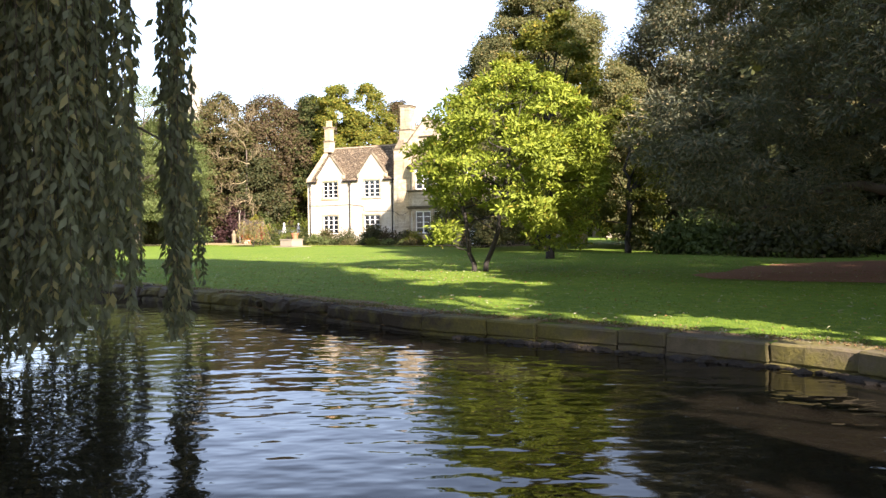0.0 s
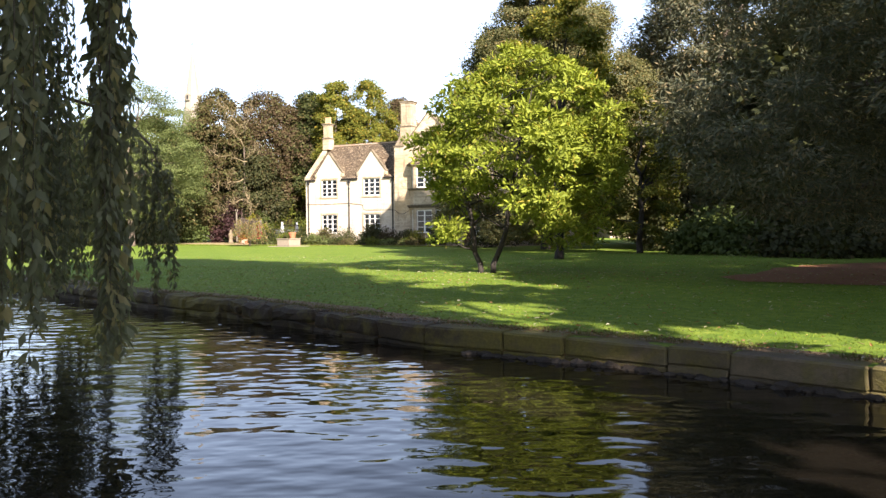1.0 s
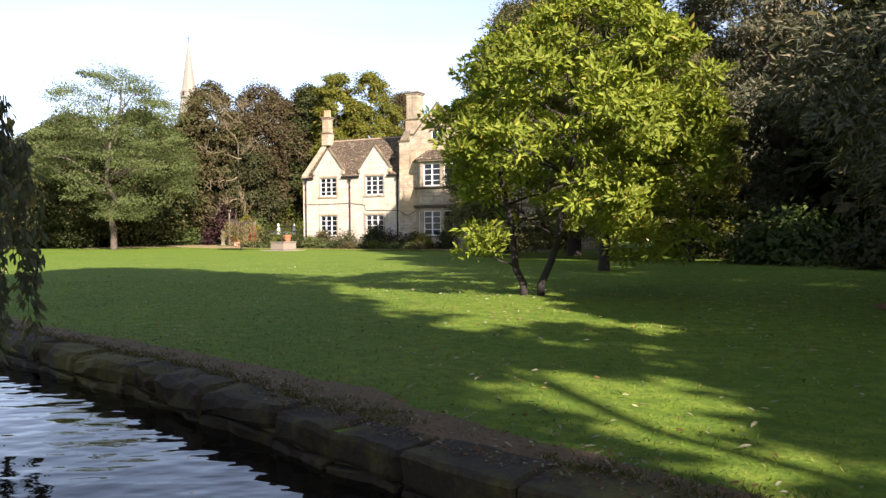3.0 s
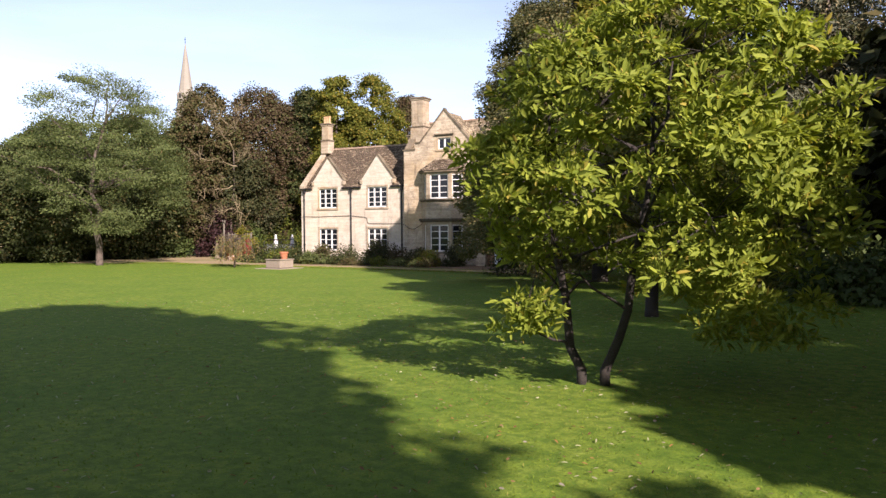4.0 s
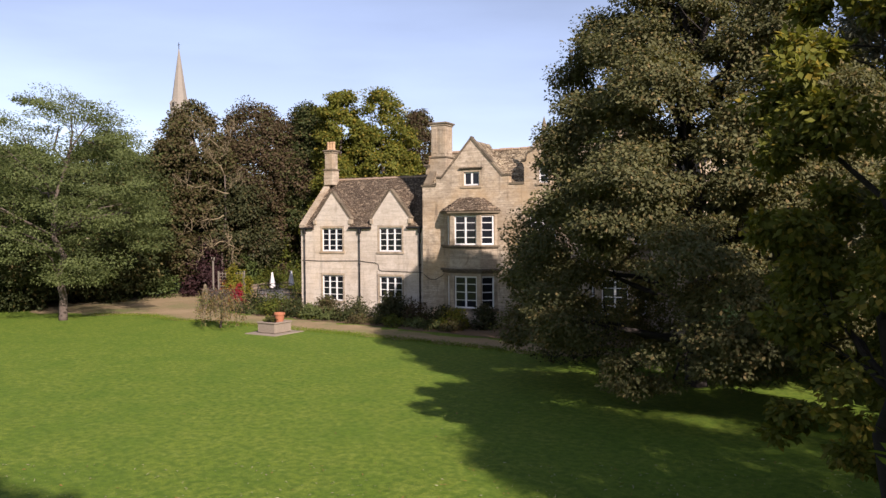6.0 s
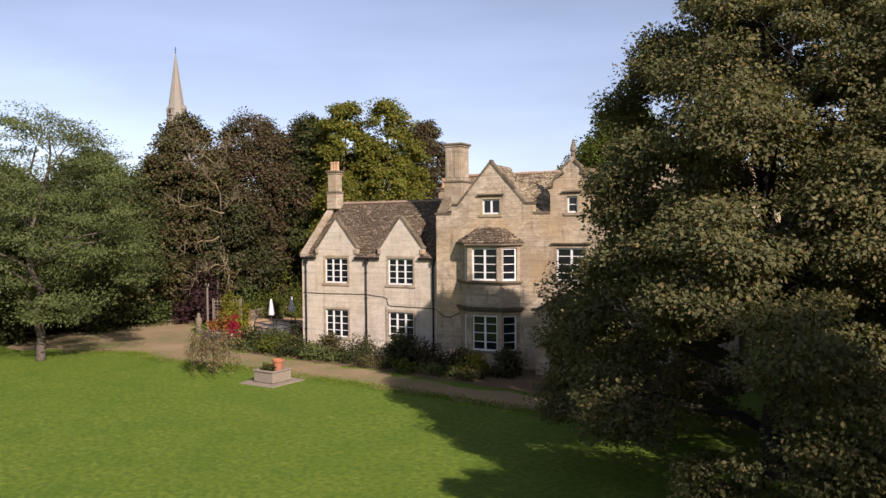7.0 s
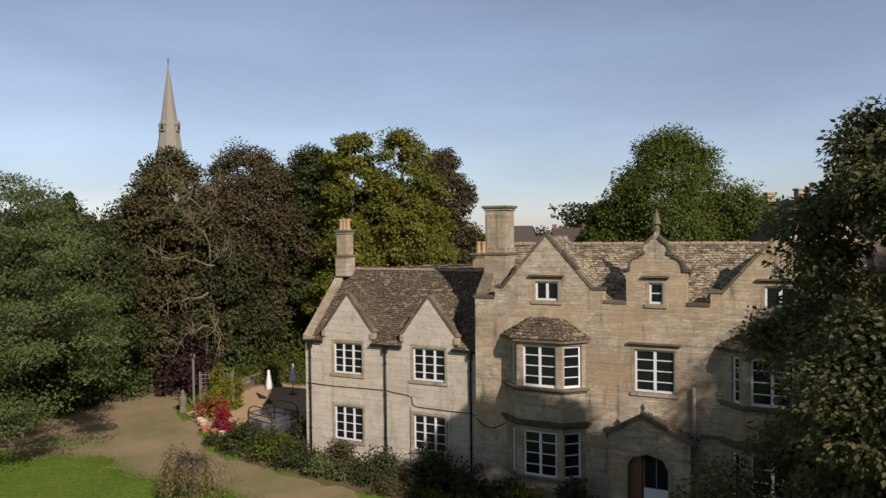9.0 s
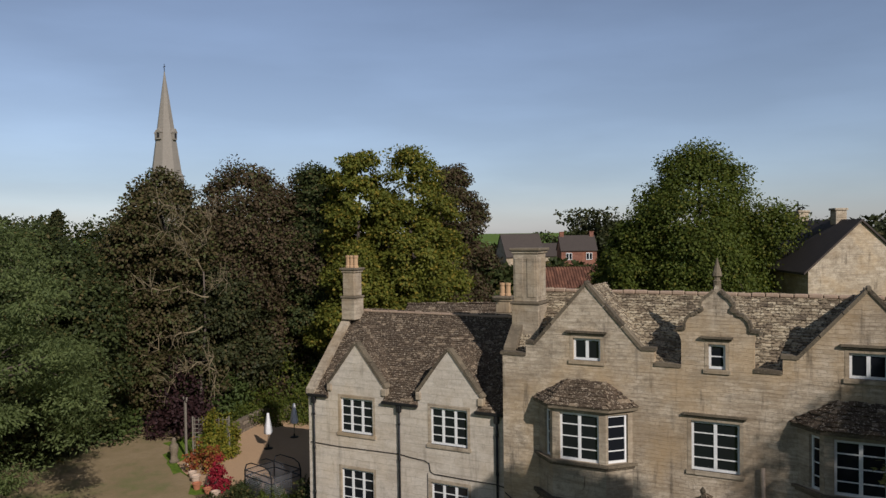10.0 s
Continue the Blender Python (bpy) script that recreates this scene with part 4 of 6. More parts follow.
slab(bm, [(OX0 - 0.16, 0), (OX0, 0), (OX0, 1.72), (OX0 + 0.2, 2.02), (om, 2.16), (OX1 - 0.2, 2.02), (OX1, 1.72), (OX1, 0), (OX1 + 0.16, 0), (OX1 + 0.16, 1.78), (OX1 - 0.12, 2.16), (om, 2.32), (OX0 + 0.12, 2.16), (OX0 - 0.16, 1.78)],
     [], front(PY - 0.04), 0.038)
in_house(part("door_arch", bm, M_DRESS, label="moulded stone arch round the porch opening"))
coping([(PX0 - 0.1, 2.76), (PX0 + 0.16, 2.76), (pa, 3.36)], PY, h=0.1, over=0.12)
coping([(pa, 3.36), (PX1, 2.6)], PY, h=0.1, over=0.12)
bm = bmesh.new()
lathe(bm, [(0.1, 0), (0.1, 0.08), (0.05, 0.12), (0.1, 0.24), (0.02, 0.36)], (pa, PY + 0.15, 3.42), 8)
in_house(part("finial", bm, M_WEATHER))
for x in (PX0 + 0.1, PX1 - 0.4):
    bm = bmesh.new()
    box(bm, x, x + 0.3, PY + 0.3, YM, 0, 2.6)
    in_house(part("porch_wall", bm, M_WALL))
for sgn in (-1, 1):
    slate_roof((pc + sgn * 1.7, PY + 0.28, 2.58), (pc + sgn * 1.7, YM, 2.58), (pa, YM, 3.32), (pa, PY + 0.28, 3.32), M_SLATE, 0.18, 0.26, 0, 41)
bm = bmesh.new()
box(bm, -52.95, DOOR[1] - 0.02, YM + 0.05, YM + 0.11, 0.02, 2.1, 0.01)
for z0, z1 in ((0.2, 0.95), (1.15, 1.95)):
    box(bm, -52.85, DOOR[1] - 0.12, YM + 0.035, YM + 0.06, z0, z1, 0.01)
in_house(part("door", bm, M_WOOD_DOOR, label="dark panelled inner door"))
bm = bmesh.new()
box(bm, OX0 + 0.02, OX0 + 0.5, PY + 0.3, PY + 0.37, 0.05, 2.0, 0.01)
in_house(part("door", bm, M_WOOD_DOOR, label="oak outer door standing open"))
bm = bmesh.new()
box(bm, OX0 + 0.55, OX1 - 0.02, PY + 0.32, PY + 0.37, 0.05, 0.98, 0.01)
box(bm, OX0 + 0.62, OX1 - 0.09, PY + 0.305, PY + 0.325, 0.14, 0.88, 0.01)
in_house(part("half_door", bm, M_WHITE, label="white painted half door in the porch"))
for u in (OX0 + 0.55, (OX0 + 0.55 + OX1) / 2 - 0.02, OX1 - 0.05):
    bm = bmesh.new()
    box(bm, u, u + 0.03, PY + 0.33, PY + 0.36, 0.98, 1.98)
    in_house(part("glazing_bar", bm, M_DRESS))
bm = bmesh.new()
box(bm, OX0 + 0.58, OX1 - 0.05, PY + 0.34, PY + 0.346, 0.99, 1.98)
in_house(part("pane", bm, M_GLASS, label="dark glazing over the half door"))
# a near-black board takes the place of the shade inside the hall
bm = bmesh.new()
box(bm, DOOR[0] - 0.1, DOOR[1] + 0.1, YM + 0.42, YM + 0.48, 0, 2.2)
in_house(part("hall_screen", bm, M_DARK, label="near-black screen standing in for the unlit hall"))

# rainwater pipes, gutters and cable
for x in (-69.77, -65.4, -60.98):
    p = Tubes()
    p.add([(x, YL - 0.09, 0.15), (x, YL - 0.09, 4.6)], 0.05, 0.05, 8)
    for z in (1.2, 2.9, 4.2):
        p.add([(x, YL - 0.09, z - 0.05), (x, YL - 0.09, z + 0.05)], 0.068, 0.068, 8)
    in_house(p.make("downpipe", M_IRON))
    bm = bmesh.new()
    box(bm, x - 0.1, x + 0.1, YL - 0.2, YL - 0.01, 4.6, 4.84, 0.02)
    in_house(part("rainwater_head", bm, M_IRON))
for x0, x1 in ((-70.05, -69.05), (-66.2, -64.5), (-61.9, -60.6)):
    g = bmesh.new()
    sweep(g, [(x0, YL - 0.14, 4.9), (x1, YL - 0.14, 4.9)], [(-0.07, 0.05), (-0.07, -0.03), (0, -0.07), (0.07, -0.03), (0.07, 0.05)])
    in_house(part("gutter", g, M_IRON))
t = Tubes()
t.add([(-70.0, YL - 0.03, 3.07), (-68.5, YL - 0.03, 3.04), (-67, YL - 0.03, 3.06), (-65.44, YL - 0.03, 3.08), (-64.9, YL - 0.03, 3.02), (-64.25, YL - 0.03, 2.98), (-64.02, YL - 0.03, 2.9),
       (-63.97, YL - 0.03, 2.62), (-63.8, YL - 0.03, 2.55), (-62.5, YL - 0.03, 2.53), (-61.1, YL - 0.03, 2.52), (-60.6, YL - 0.03, 2.45)], 0.02, 0.02, 5)
t.add([(-60.5, YM - 0.03, 2.45), (-60.1, YM - 0.03, 2.2), (-59.7, YM - 0.03, 2.18), (-59.2, YM - 0.03, 2.4), (-59.0, YM - 0.03, 2.62)], 0.02, 0.02, 5)
t.add([(-64.1, YL - 0.03, 2.55), (-64.1, YL - 0.03, 0.2)], 0.012, 0.012, 5)
in_house(t.make("wall_cable", M_CABLE))
t = Tubes()
t.add([(-51.38, YM - 0.16, 2.5), (-51.4, YM - 0.16, 4.32)], 0.06, 0.06, 10)
in_house(t.make("flue_pipe", M_POT_PALE, label="pale flue pipe on the wall"))


# chimneys
def chimney(cx, cy, z0, zcap, w, d, pots=0, flutes=False):
    zb = z0 + (zcap - z0) * 0.42
    def piece(name, mat, x0, x1, y0, y1, za, zz, bev=0.025, label=""):
        bm = bmesh.new()
        box(bm, x0, x1, y0, y1, za, zz, bev)
        return in_house(part(name, bm, mat, label=label))
    def ring(name, mat, grow, za, zz, label=""):
        return piece(name, mat, cx - w / 2 - grow, cx + w / 2 + grow, cy - d / 2 - grow, cy + d / 2 + grow, za, zz, 0.025, label)
    ring("chimney_base", M_DRESS, 0.06, z0, zb, "dressed limestone chimney base")
    ring("chimney_band", M_WEATHER, 0.11, zb, zb + 0.09)
    ring("chimney_shaft", M_DRESS, 0.0, zb + 0.09, zcap - 0.16, "dressed limestone chimney shaft")
    if flutes:
        for i in range(2):
            u = cx - w / 2 + (i + 0.5) * w / 2
            piece("chimney_panel", M_DRESS, u - w / 6, u + w / 6, cy - d / 2 - 0.03, cy - d / 2 + 0.01, zb + 0.25, zcap - 0.3, 0.012)
            v = cy - d / 2 + (i + 0.5) * d / 2
            piece("chimney_panel", M_DRESS, cx - w / 2 - 0.03, cx - w / 2 + 0.01, v - d / 6, v + d / 6, zb + 0.25, zcap - 0.3, 0.012)
            piece("chimney_panel", M_DRESS, cx + w / 2 - 0.01, cx + w / 2 + 0.03, v - d / 6, v + d / 6, zb + 0.25, zcap - 0.3, 0.012)
    ring("chimney_cap", M_DRESS, 0.06, zcap - 0.16, zcap - 0.07)
    ring("chimney_cap", M_WEATHER, 0.13, zcap - 0.07, zcap + 0.03)
    for i in range(pots):
        bm = bmesh.new()
        u = cx + (i - (pots - 1) / 2) * (0.27 if pots < 3 else 0.21)
        lathe(bm, [(0.15, 0), (0.15, 0.06), (0.12, 0.1), (0.115, 0.38), (0.14, 0.42), (0.14, 0.5), (0.1, 0.5), (0.08, 0.25)], (u, cy, zcap + 0.03), 10)
        in_house(part("chimney_pot", bm, M_POT_OCHRE, label="ochre clay chimney pot"))


chimney(-69.7, 73.6, 7.5, 9.58, 0.64, 0.8, 3)
chimney(-60.03, 71.4, 7.2, 10.42, 1.0, 1.2, 0, True)
chimney(-62.41, 75.3, 7.3, 8.5, 0.67, 0.82, 2)
# rear range seen over the ridge
bm = bmesh.new()
box(bm, -69.5, -58, 78.3, 83.0, 0, 6.2)
in_house(part("wall", bm, M_WALL, label="rear range wall"))
slate_roof((-69.8, 78.1, 6.1), (-58, 78.1, 6.1), (-58, 80.6, 8.05), (-70.0, 80.6, 7.6), M_SLATE, 0.25, 0.4, 0, 51)
slate_roof((-58, 83.2, 6.1), (-69.8, 83.2, 6.1), (-70.0, 80.6, 7.6), (-58, 80.6, 8.05), M_SLATE, 0.3, 0.5, 0, 52)


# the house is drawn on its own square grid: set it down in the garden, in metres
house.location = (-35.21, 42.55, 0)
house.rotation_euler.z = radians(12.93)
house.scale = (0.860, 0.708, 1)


# ---- trees and shrubs ----
def unit(rng, n):
    v = rng.normal(size=(n, 3))
    return v / np.linalg.norm(v, axis=1, keepdims=True)


def spray(rng, clumps, radii, per, size, flat=0.6, droop=0.25, centre=None):
    """Leaf places round clump centres, with the way and the face of each leaf."""
    n = len(clumps) * per
    c = np.repeat(clumps, per, axis=0)
    r = np.repeat(radii, per)
    off = unit(rng, n) * (rng.random(n) ** 0.45)[:, None] * r[:, None]
    off[:, 2] *= flat
    p = c + off
    out = off / (np.linalg.norm(off, axis=1, keepdims=True) + 1e-6)
    way = out * 0.8 + unit(rng, n) * 0.7
    way[:, 2] -= droop
    nrm = unit(rng, n) * 0.5 + out * 0.7 + np.array([0, 0, 0.55])
    if centre is not None:
        o2 = p - centre
        nrm += 0.6 * o2 / (np.linalg.norm(o2, axis=1, keepdims=True) + 1e-6)
    return p, way, nrm, size * rng.uniform(0.65, 1.25, n)


ENVELOPE = {
    "round": lambda f: (1 - abs(2 * f - 0.9) ** 2.4 / 1.35) ** 0.6,
    "dome": lambda f: (1 - f ** 3.2) ** 0.72,
    "bell": lambda f: max(0.0, 1 - f ** 2.25) ** 0.77,
    "tall": lambda f: 0.35 + 0.65 * (1 - f) ** 0.7,
    "cone": lambda f: 0.08 + 0.92 * (1 - f),
}


def crown_points(rng, clumps, height, radius, base, shape, lobes, lobe_r, squash, cen, ragged=0.0):
    """Clump places over the outsides of many rounded lobes that together fill the crown: places, lobe centres and clump sizes."""
    centres, sizes = [], []
    for i in range(lobes):
        f = ((i + 0.5) / lobes) ** 0.9
        wide = ENVELOPE[shape](f)
        lr = radius * lobe_r * rng.uniform(0.7, 1.25) * (0.55 + 0.45 * wide)
        a = i * 2.39996 + rng.uniform(-0.5, 0.5)
        uneven = 1 + ragged * noise.noise(Vector((1.7 * math.cos(a) + radius, 1.7 * math.sin(a) + height, 3.5 * f)))
        reach = max(0.0, radius * wide * uneven * rng.uniform(0.86, 1.1) - lr) * rng.uniform(0.75, 1.0)
        z = base + lr * 0.6 + (height - base - 1.5 * lr) * f
        centres.append((cen[0] + reach * math.cos(a), cen[1] + reach * math.sin(a) * squash, z))
        sizes.append(lr)
    centres, sizes = np.array(centres), np.array(sizes)
    pick = rng.choice(lobes, clumps * 2, p=sizes ** 2 / (sizes ** 2).sum())
    out = centres[pick] - cen
    out[:, 2] *= 0.5
    out /= np.linalg.norm(out, axis=1, keepdims=True) + 1e-6
    d = unit(rng, len(pick)) + out * 0.55 + np.array([0, 0, 0.2])
    d /= np.linalg.norm(d, axis=1, keepdims=True)
    pts = centres[pick] + d * (sizes[pick] * rng.uniform(0.62, 1.0, len(pick)))[:, None] * np.array([1, 1, 0.85])
    gap = np.linalg.norm(pts[:, None, :] - centres[None], axis=2) / sizes[None]
    gap[np.arange(len(pick)), pick] = 9
    keep = np.flatnonzero(gap.min(axis=1) > 0.62)[:clumps]
    return pts[keep], centres[pick[keep]], sizes[pick[keep]] * 0.6


def tree(name, label, x, y, height, radius, base, leaf, bark, clumps=180, per=90, size=0.2, width=1.0, seed=1, trunk_r=0.25, category="tree", squash=1.0, shape="round",
         limbs=9, group="", shift=(0, 0), clump_r=0.2, fork=0, lobes=26, lobe_r=0.34, lean=(0, 0), flat=0.6, simple=False, extra=(), droop=0.25, ragged=0.3):
    """A tree with a tapered trunk, crooked limbs and a crown of leaf clumps with gaps and an uneven outline."""
    rng, rnd = np.random.default_rng(seed), random.Random(seed)
    root = thing(name, label, category, group, at=(x, y, 0))
    cen = np.array([shift[0], shift[1], (height + base) / 2])
    pts, hearts, sizes = crown_points(rng, clumps, height, radius, base, shape, lobes, lobe_r, squash, cen, ragged)
    clumps = len(pts)
    if extra:
        more = np.array(extra, dtype=float)
        pts, hearts = np.concatenate([pts, more]), np.concatenate([hearts, more - np.array([0, 0, 0.2])])
        sizes = np.concatenate([sizes, np.full(len(more), radius * clump_r)])
        clumps = len(pts)
    pts[:, 2] = np.maximum(pts[:, 2], base * 0.6)
    radii = np.minimum(sizes, radius * clump_r) * rng.uniform(0.6, 1.3, clumps)
    p, w, n, s = spray(rng, pts, radii, per, size, flat, droop, np.repeat(hearts, per, axis=0))
    p[:, 2] = np.maximum(p[:, 2], 0.12)
    leaf_cloud("crown", p, w, n, s, width, leaf, root, simple=simple)
    top = height * 0.82
    stems = []
    if fork:
        for i in range(fork):
            a = math.tau * i / fork + rnd.uniform(0, 1)
            foot = (0.16 * math.cos(a), 0.16 * math.sin(a), -0.06)
            mid = (radius * 0.28 * math.cos(a), radius * 0.28 * math.sin(a), base + (height - base) * 0.35)
            end = (radius * 0.3 * math.cos(a + 0.4) + shift[0] * 0.5, radius * 0.3 * math.sin(a + 0.4) + shift[1] * 0.5, top)
            stems.append(bend(foot, mid, 0.1, rnd, 5) + bend(mid, end, 0, rnd, 5)[1:])
    else:
        stems.append(bend((0, 0, -0.06), (shift[0] * 0.6 + lean[0], shift[1] * 0.6 + lean[1], top), 0, rnd, 9))
    for st in stems:
        t = Tubes()
        t.add([st[0], Vector(st[0]) + Vector((0, 0, 0.25))] + st[1:], trunk_r * 1.25, trunk_r * 0.18, 9)
        t.make("trunk", bark, root)
    twigs = Tubes()
    order = list(range(clumps))
    rnd.shuffle(order)
    reach = order[:limbs]
    for i in reach:
        e = Vector(pts[i])
        st = stems[i % len(stems)]
        h = max(base * 0.55, min(e.z * 0.72, top * 0.85))
        a = min(st, key=lambda q: abs(Vector(q).z - h))
        t = Tubes()
        line = bend(a, Vector(a).lerp(e, 0.93), (e - Vector(a)).length * 0.06, rnd, 6)
        t.add(line, trunk_r * 0.42, trunk_r * 0.09, 6)
        t.make("limb", bark, root)
        for j in order[limbs:limbs + min(clumps, 130)]:
            d = (Vector(pts[j]) - Vector(line[4])).length
            if d < radius * 0.42 and rnd.random() < 0.5:
                twigs.add(bend(line[rnd.choice((3, 4, 5))], pts[j], 0.05, rnd, 3), trunk_r * 0.1, 0.008, 4)
    if twigs.v:
        twigs.make("twig_spray", bark, root)["kind"] = "stuff"
    return root


def bush(name, label, x, y, height, radius, leaf, count=1800, size=0.1, width=1.0, seed=1, squash=1.0, category="shrub", group="", base=0.0, stems=5):
    """A rounded shrub of leaves on short stems."""
    rng, rnd = np.random.default_rng(seed + 500), random.Random(seed + 500)
    root = thing(name, label, category, group, at=(x, y, 0))
    n = max(8, count // 45)
    u = unit(rng, n)
    u[:, 2] = np.abs(u[:, 2])
    wob = 0.75 + 0.3 * rng.random(n)
    pts = u * np.array([radius, radius * squash, height - base]) * (wob * rng.uniform(0.55, 1, n))[:, None] + np.array([0, 0, base + 0.1])
    p, w, nn, s = spray(rng, pts, np.full(n, radius * 0.26), 45, size, 0.8, 0.1, np.array([0, 0, height * 0.4]))
    p[:, 2] = np.clip(p[:, 2], 0.03, None)
    leaf_cloud("leaves", p, w, nn, s, width, leaf, root, simple=size > 0.14)
    t = Tubes()
    for i in range(stems):
        e = Vector(pts[i % n]) * 0.85
        t.add(bend((rnd.uniform(-0.1, 0.1), rnd.uniform(-0.1, 0.1), -0.03), e, 0.05, rnd, 4), 0.03, 0.008, 5)
    t.make("stem", M_BARK_DARK, root)
    return root


def sr(s, r):
    """A place s metres along the line from the pond to the house and r metres to its side."""
    return (-0.643 * s + 0.766 * r, 0.766 * s + 0.643 * r)


# magnolia on the lawn
tree("magnolia_tree", "low many-stemmed magnolia with sunlit yellow-green leaves", -10.45, 16.71, 5.3, 2.6, 1.1, L_MAGNOLIA, M_BARK_DARK, 330, 80, 0.135, 0.62, 5, 0.06,
     fork=2, limbs=18, ragged=0.25, shift=(0.66, 0.42), clump_r=0.125, lobes=64, lobe_r=0.2, droop=-0.2, flat=0.4,
     extra=[(*sr(ds, dr), h) for ds, dr, h in ((-0.2, -0.8, 0.9), (-0.1, -0.95, 1.0), (-0.3, -1.05, 1.15), (-0.25, -0.75, 1.2), (-0.4, -0.95, 0.95), (-0.15, -1.1, 0.8), (-0.5, -0.7, 1.05),
                                              (-1.0, 1.9, 0.75), (-0.9, 2.2, 0.95), (-0.6, 2.5, 0.7), (-1.1, 1.7, 1.2), (-0.4, 2.9, 1.0), (-0.8, 0.7, 1.6), (-0.5, 0.3, 1.7), (-0.35, -0.8, 0.85), (-0.6, 1.3, 0.9), (-0.8, 1.8, 1.0), (-0.5, 2.2, 0.8), (-0.9, 2.5, 1.2),
                                              (-0.3, 1.6, 0.65), (0.0, 2.0, 0.75), (0.3, 2.4, 1.1), (-0.2, 2.7, 1.5), (-1.0, 1.4, 1.5), (-0.7, 1.0, 1.3), (0.5, 1.9, 1.2), (-0.6, 2.9, 1.9))])
# large maple before the house
tree("maple_tree", "tall dense field maple with dark olive foliage", -19.91, 34.6, 14.8, 6.3, 0.3, L_MAPLE, M_BARK_DARK, 1300, 320, 0.112, 1.1, 8, 0.28, limbs=34, clump_r=0.11, lobes=110, lobe_r=0.19, flat=0.5, shape="bell", ragged=0.1, simple=True)
tree("hornbeam_tree", "small sunlit yellow-green tree beside the maple", -13.27, 31.03, 6.8, 1.9, 0.3, L_HORNBEAM, M_BARK_DARK, 200, 110, 0.12, 1.1, 9, 0.12, limbs=12, clump_r=0.17, lobes=34, lobe_r=0.26, simple=True)
tree("hornbeam_tree", "tall golden-brown hornbeam between maple and conifer", -13.19, 24.58, 8.9, 2.2, 0.7, L_GOLD, M_BARK_DARK, 300, 120, 0.13, 1.1, 10, 0.14, limbs=14, clump_r=0.15, lobes=44, lobe_r=0.26, simple=True)
# drooping conifer over the needle litter
tree("conifer_tree", "huge dark conifer with drooping boughs over brown litter", -0.5, 21.1, 17.0, 6.6, 0.4, L_CONIFER, M_BARK, 1300, 280, 0.15, 0.42, 12, 0.4, limbs=22, clump_r=0.11, lobes=100, lobe_r=0.26, flat=0.34, shape="dome", simple=True)
tree("conifer_tree", "dark tall pine behind the lawn", -13.14, 40.55, 17.4, 6.4, 0.6, L_CONIFER, M_BARK, 760, 170, 0.24, 0.5, 14, 0.4, limbs=12, clump_r=0.15, lobes=60, lobe_r=0.28, shape="dome", simple=True)
tree("conifer_tree", "dark tall pine behind the lawn", 0.91, 41.62, 17.0, 5.0, 1.2, L_DARK, M_BARK, 260, 110, 0.34, 0.6, 15, 0.4, limbs=12, clump_r=0.2, shape="tall", simple=True)
# trees round the far side of the lawn
tree("locust_tree", "airy feathery-leaved tree with a pale trunk", -53.35, 30.4, 12.9, 6.0, 2.2, L_LOCUST, M_BARK, 260, 220, 0.15, 0.7, 21, 0.2, limbs=14, clump_r=0.19, flat=0.3, simple=True)


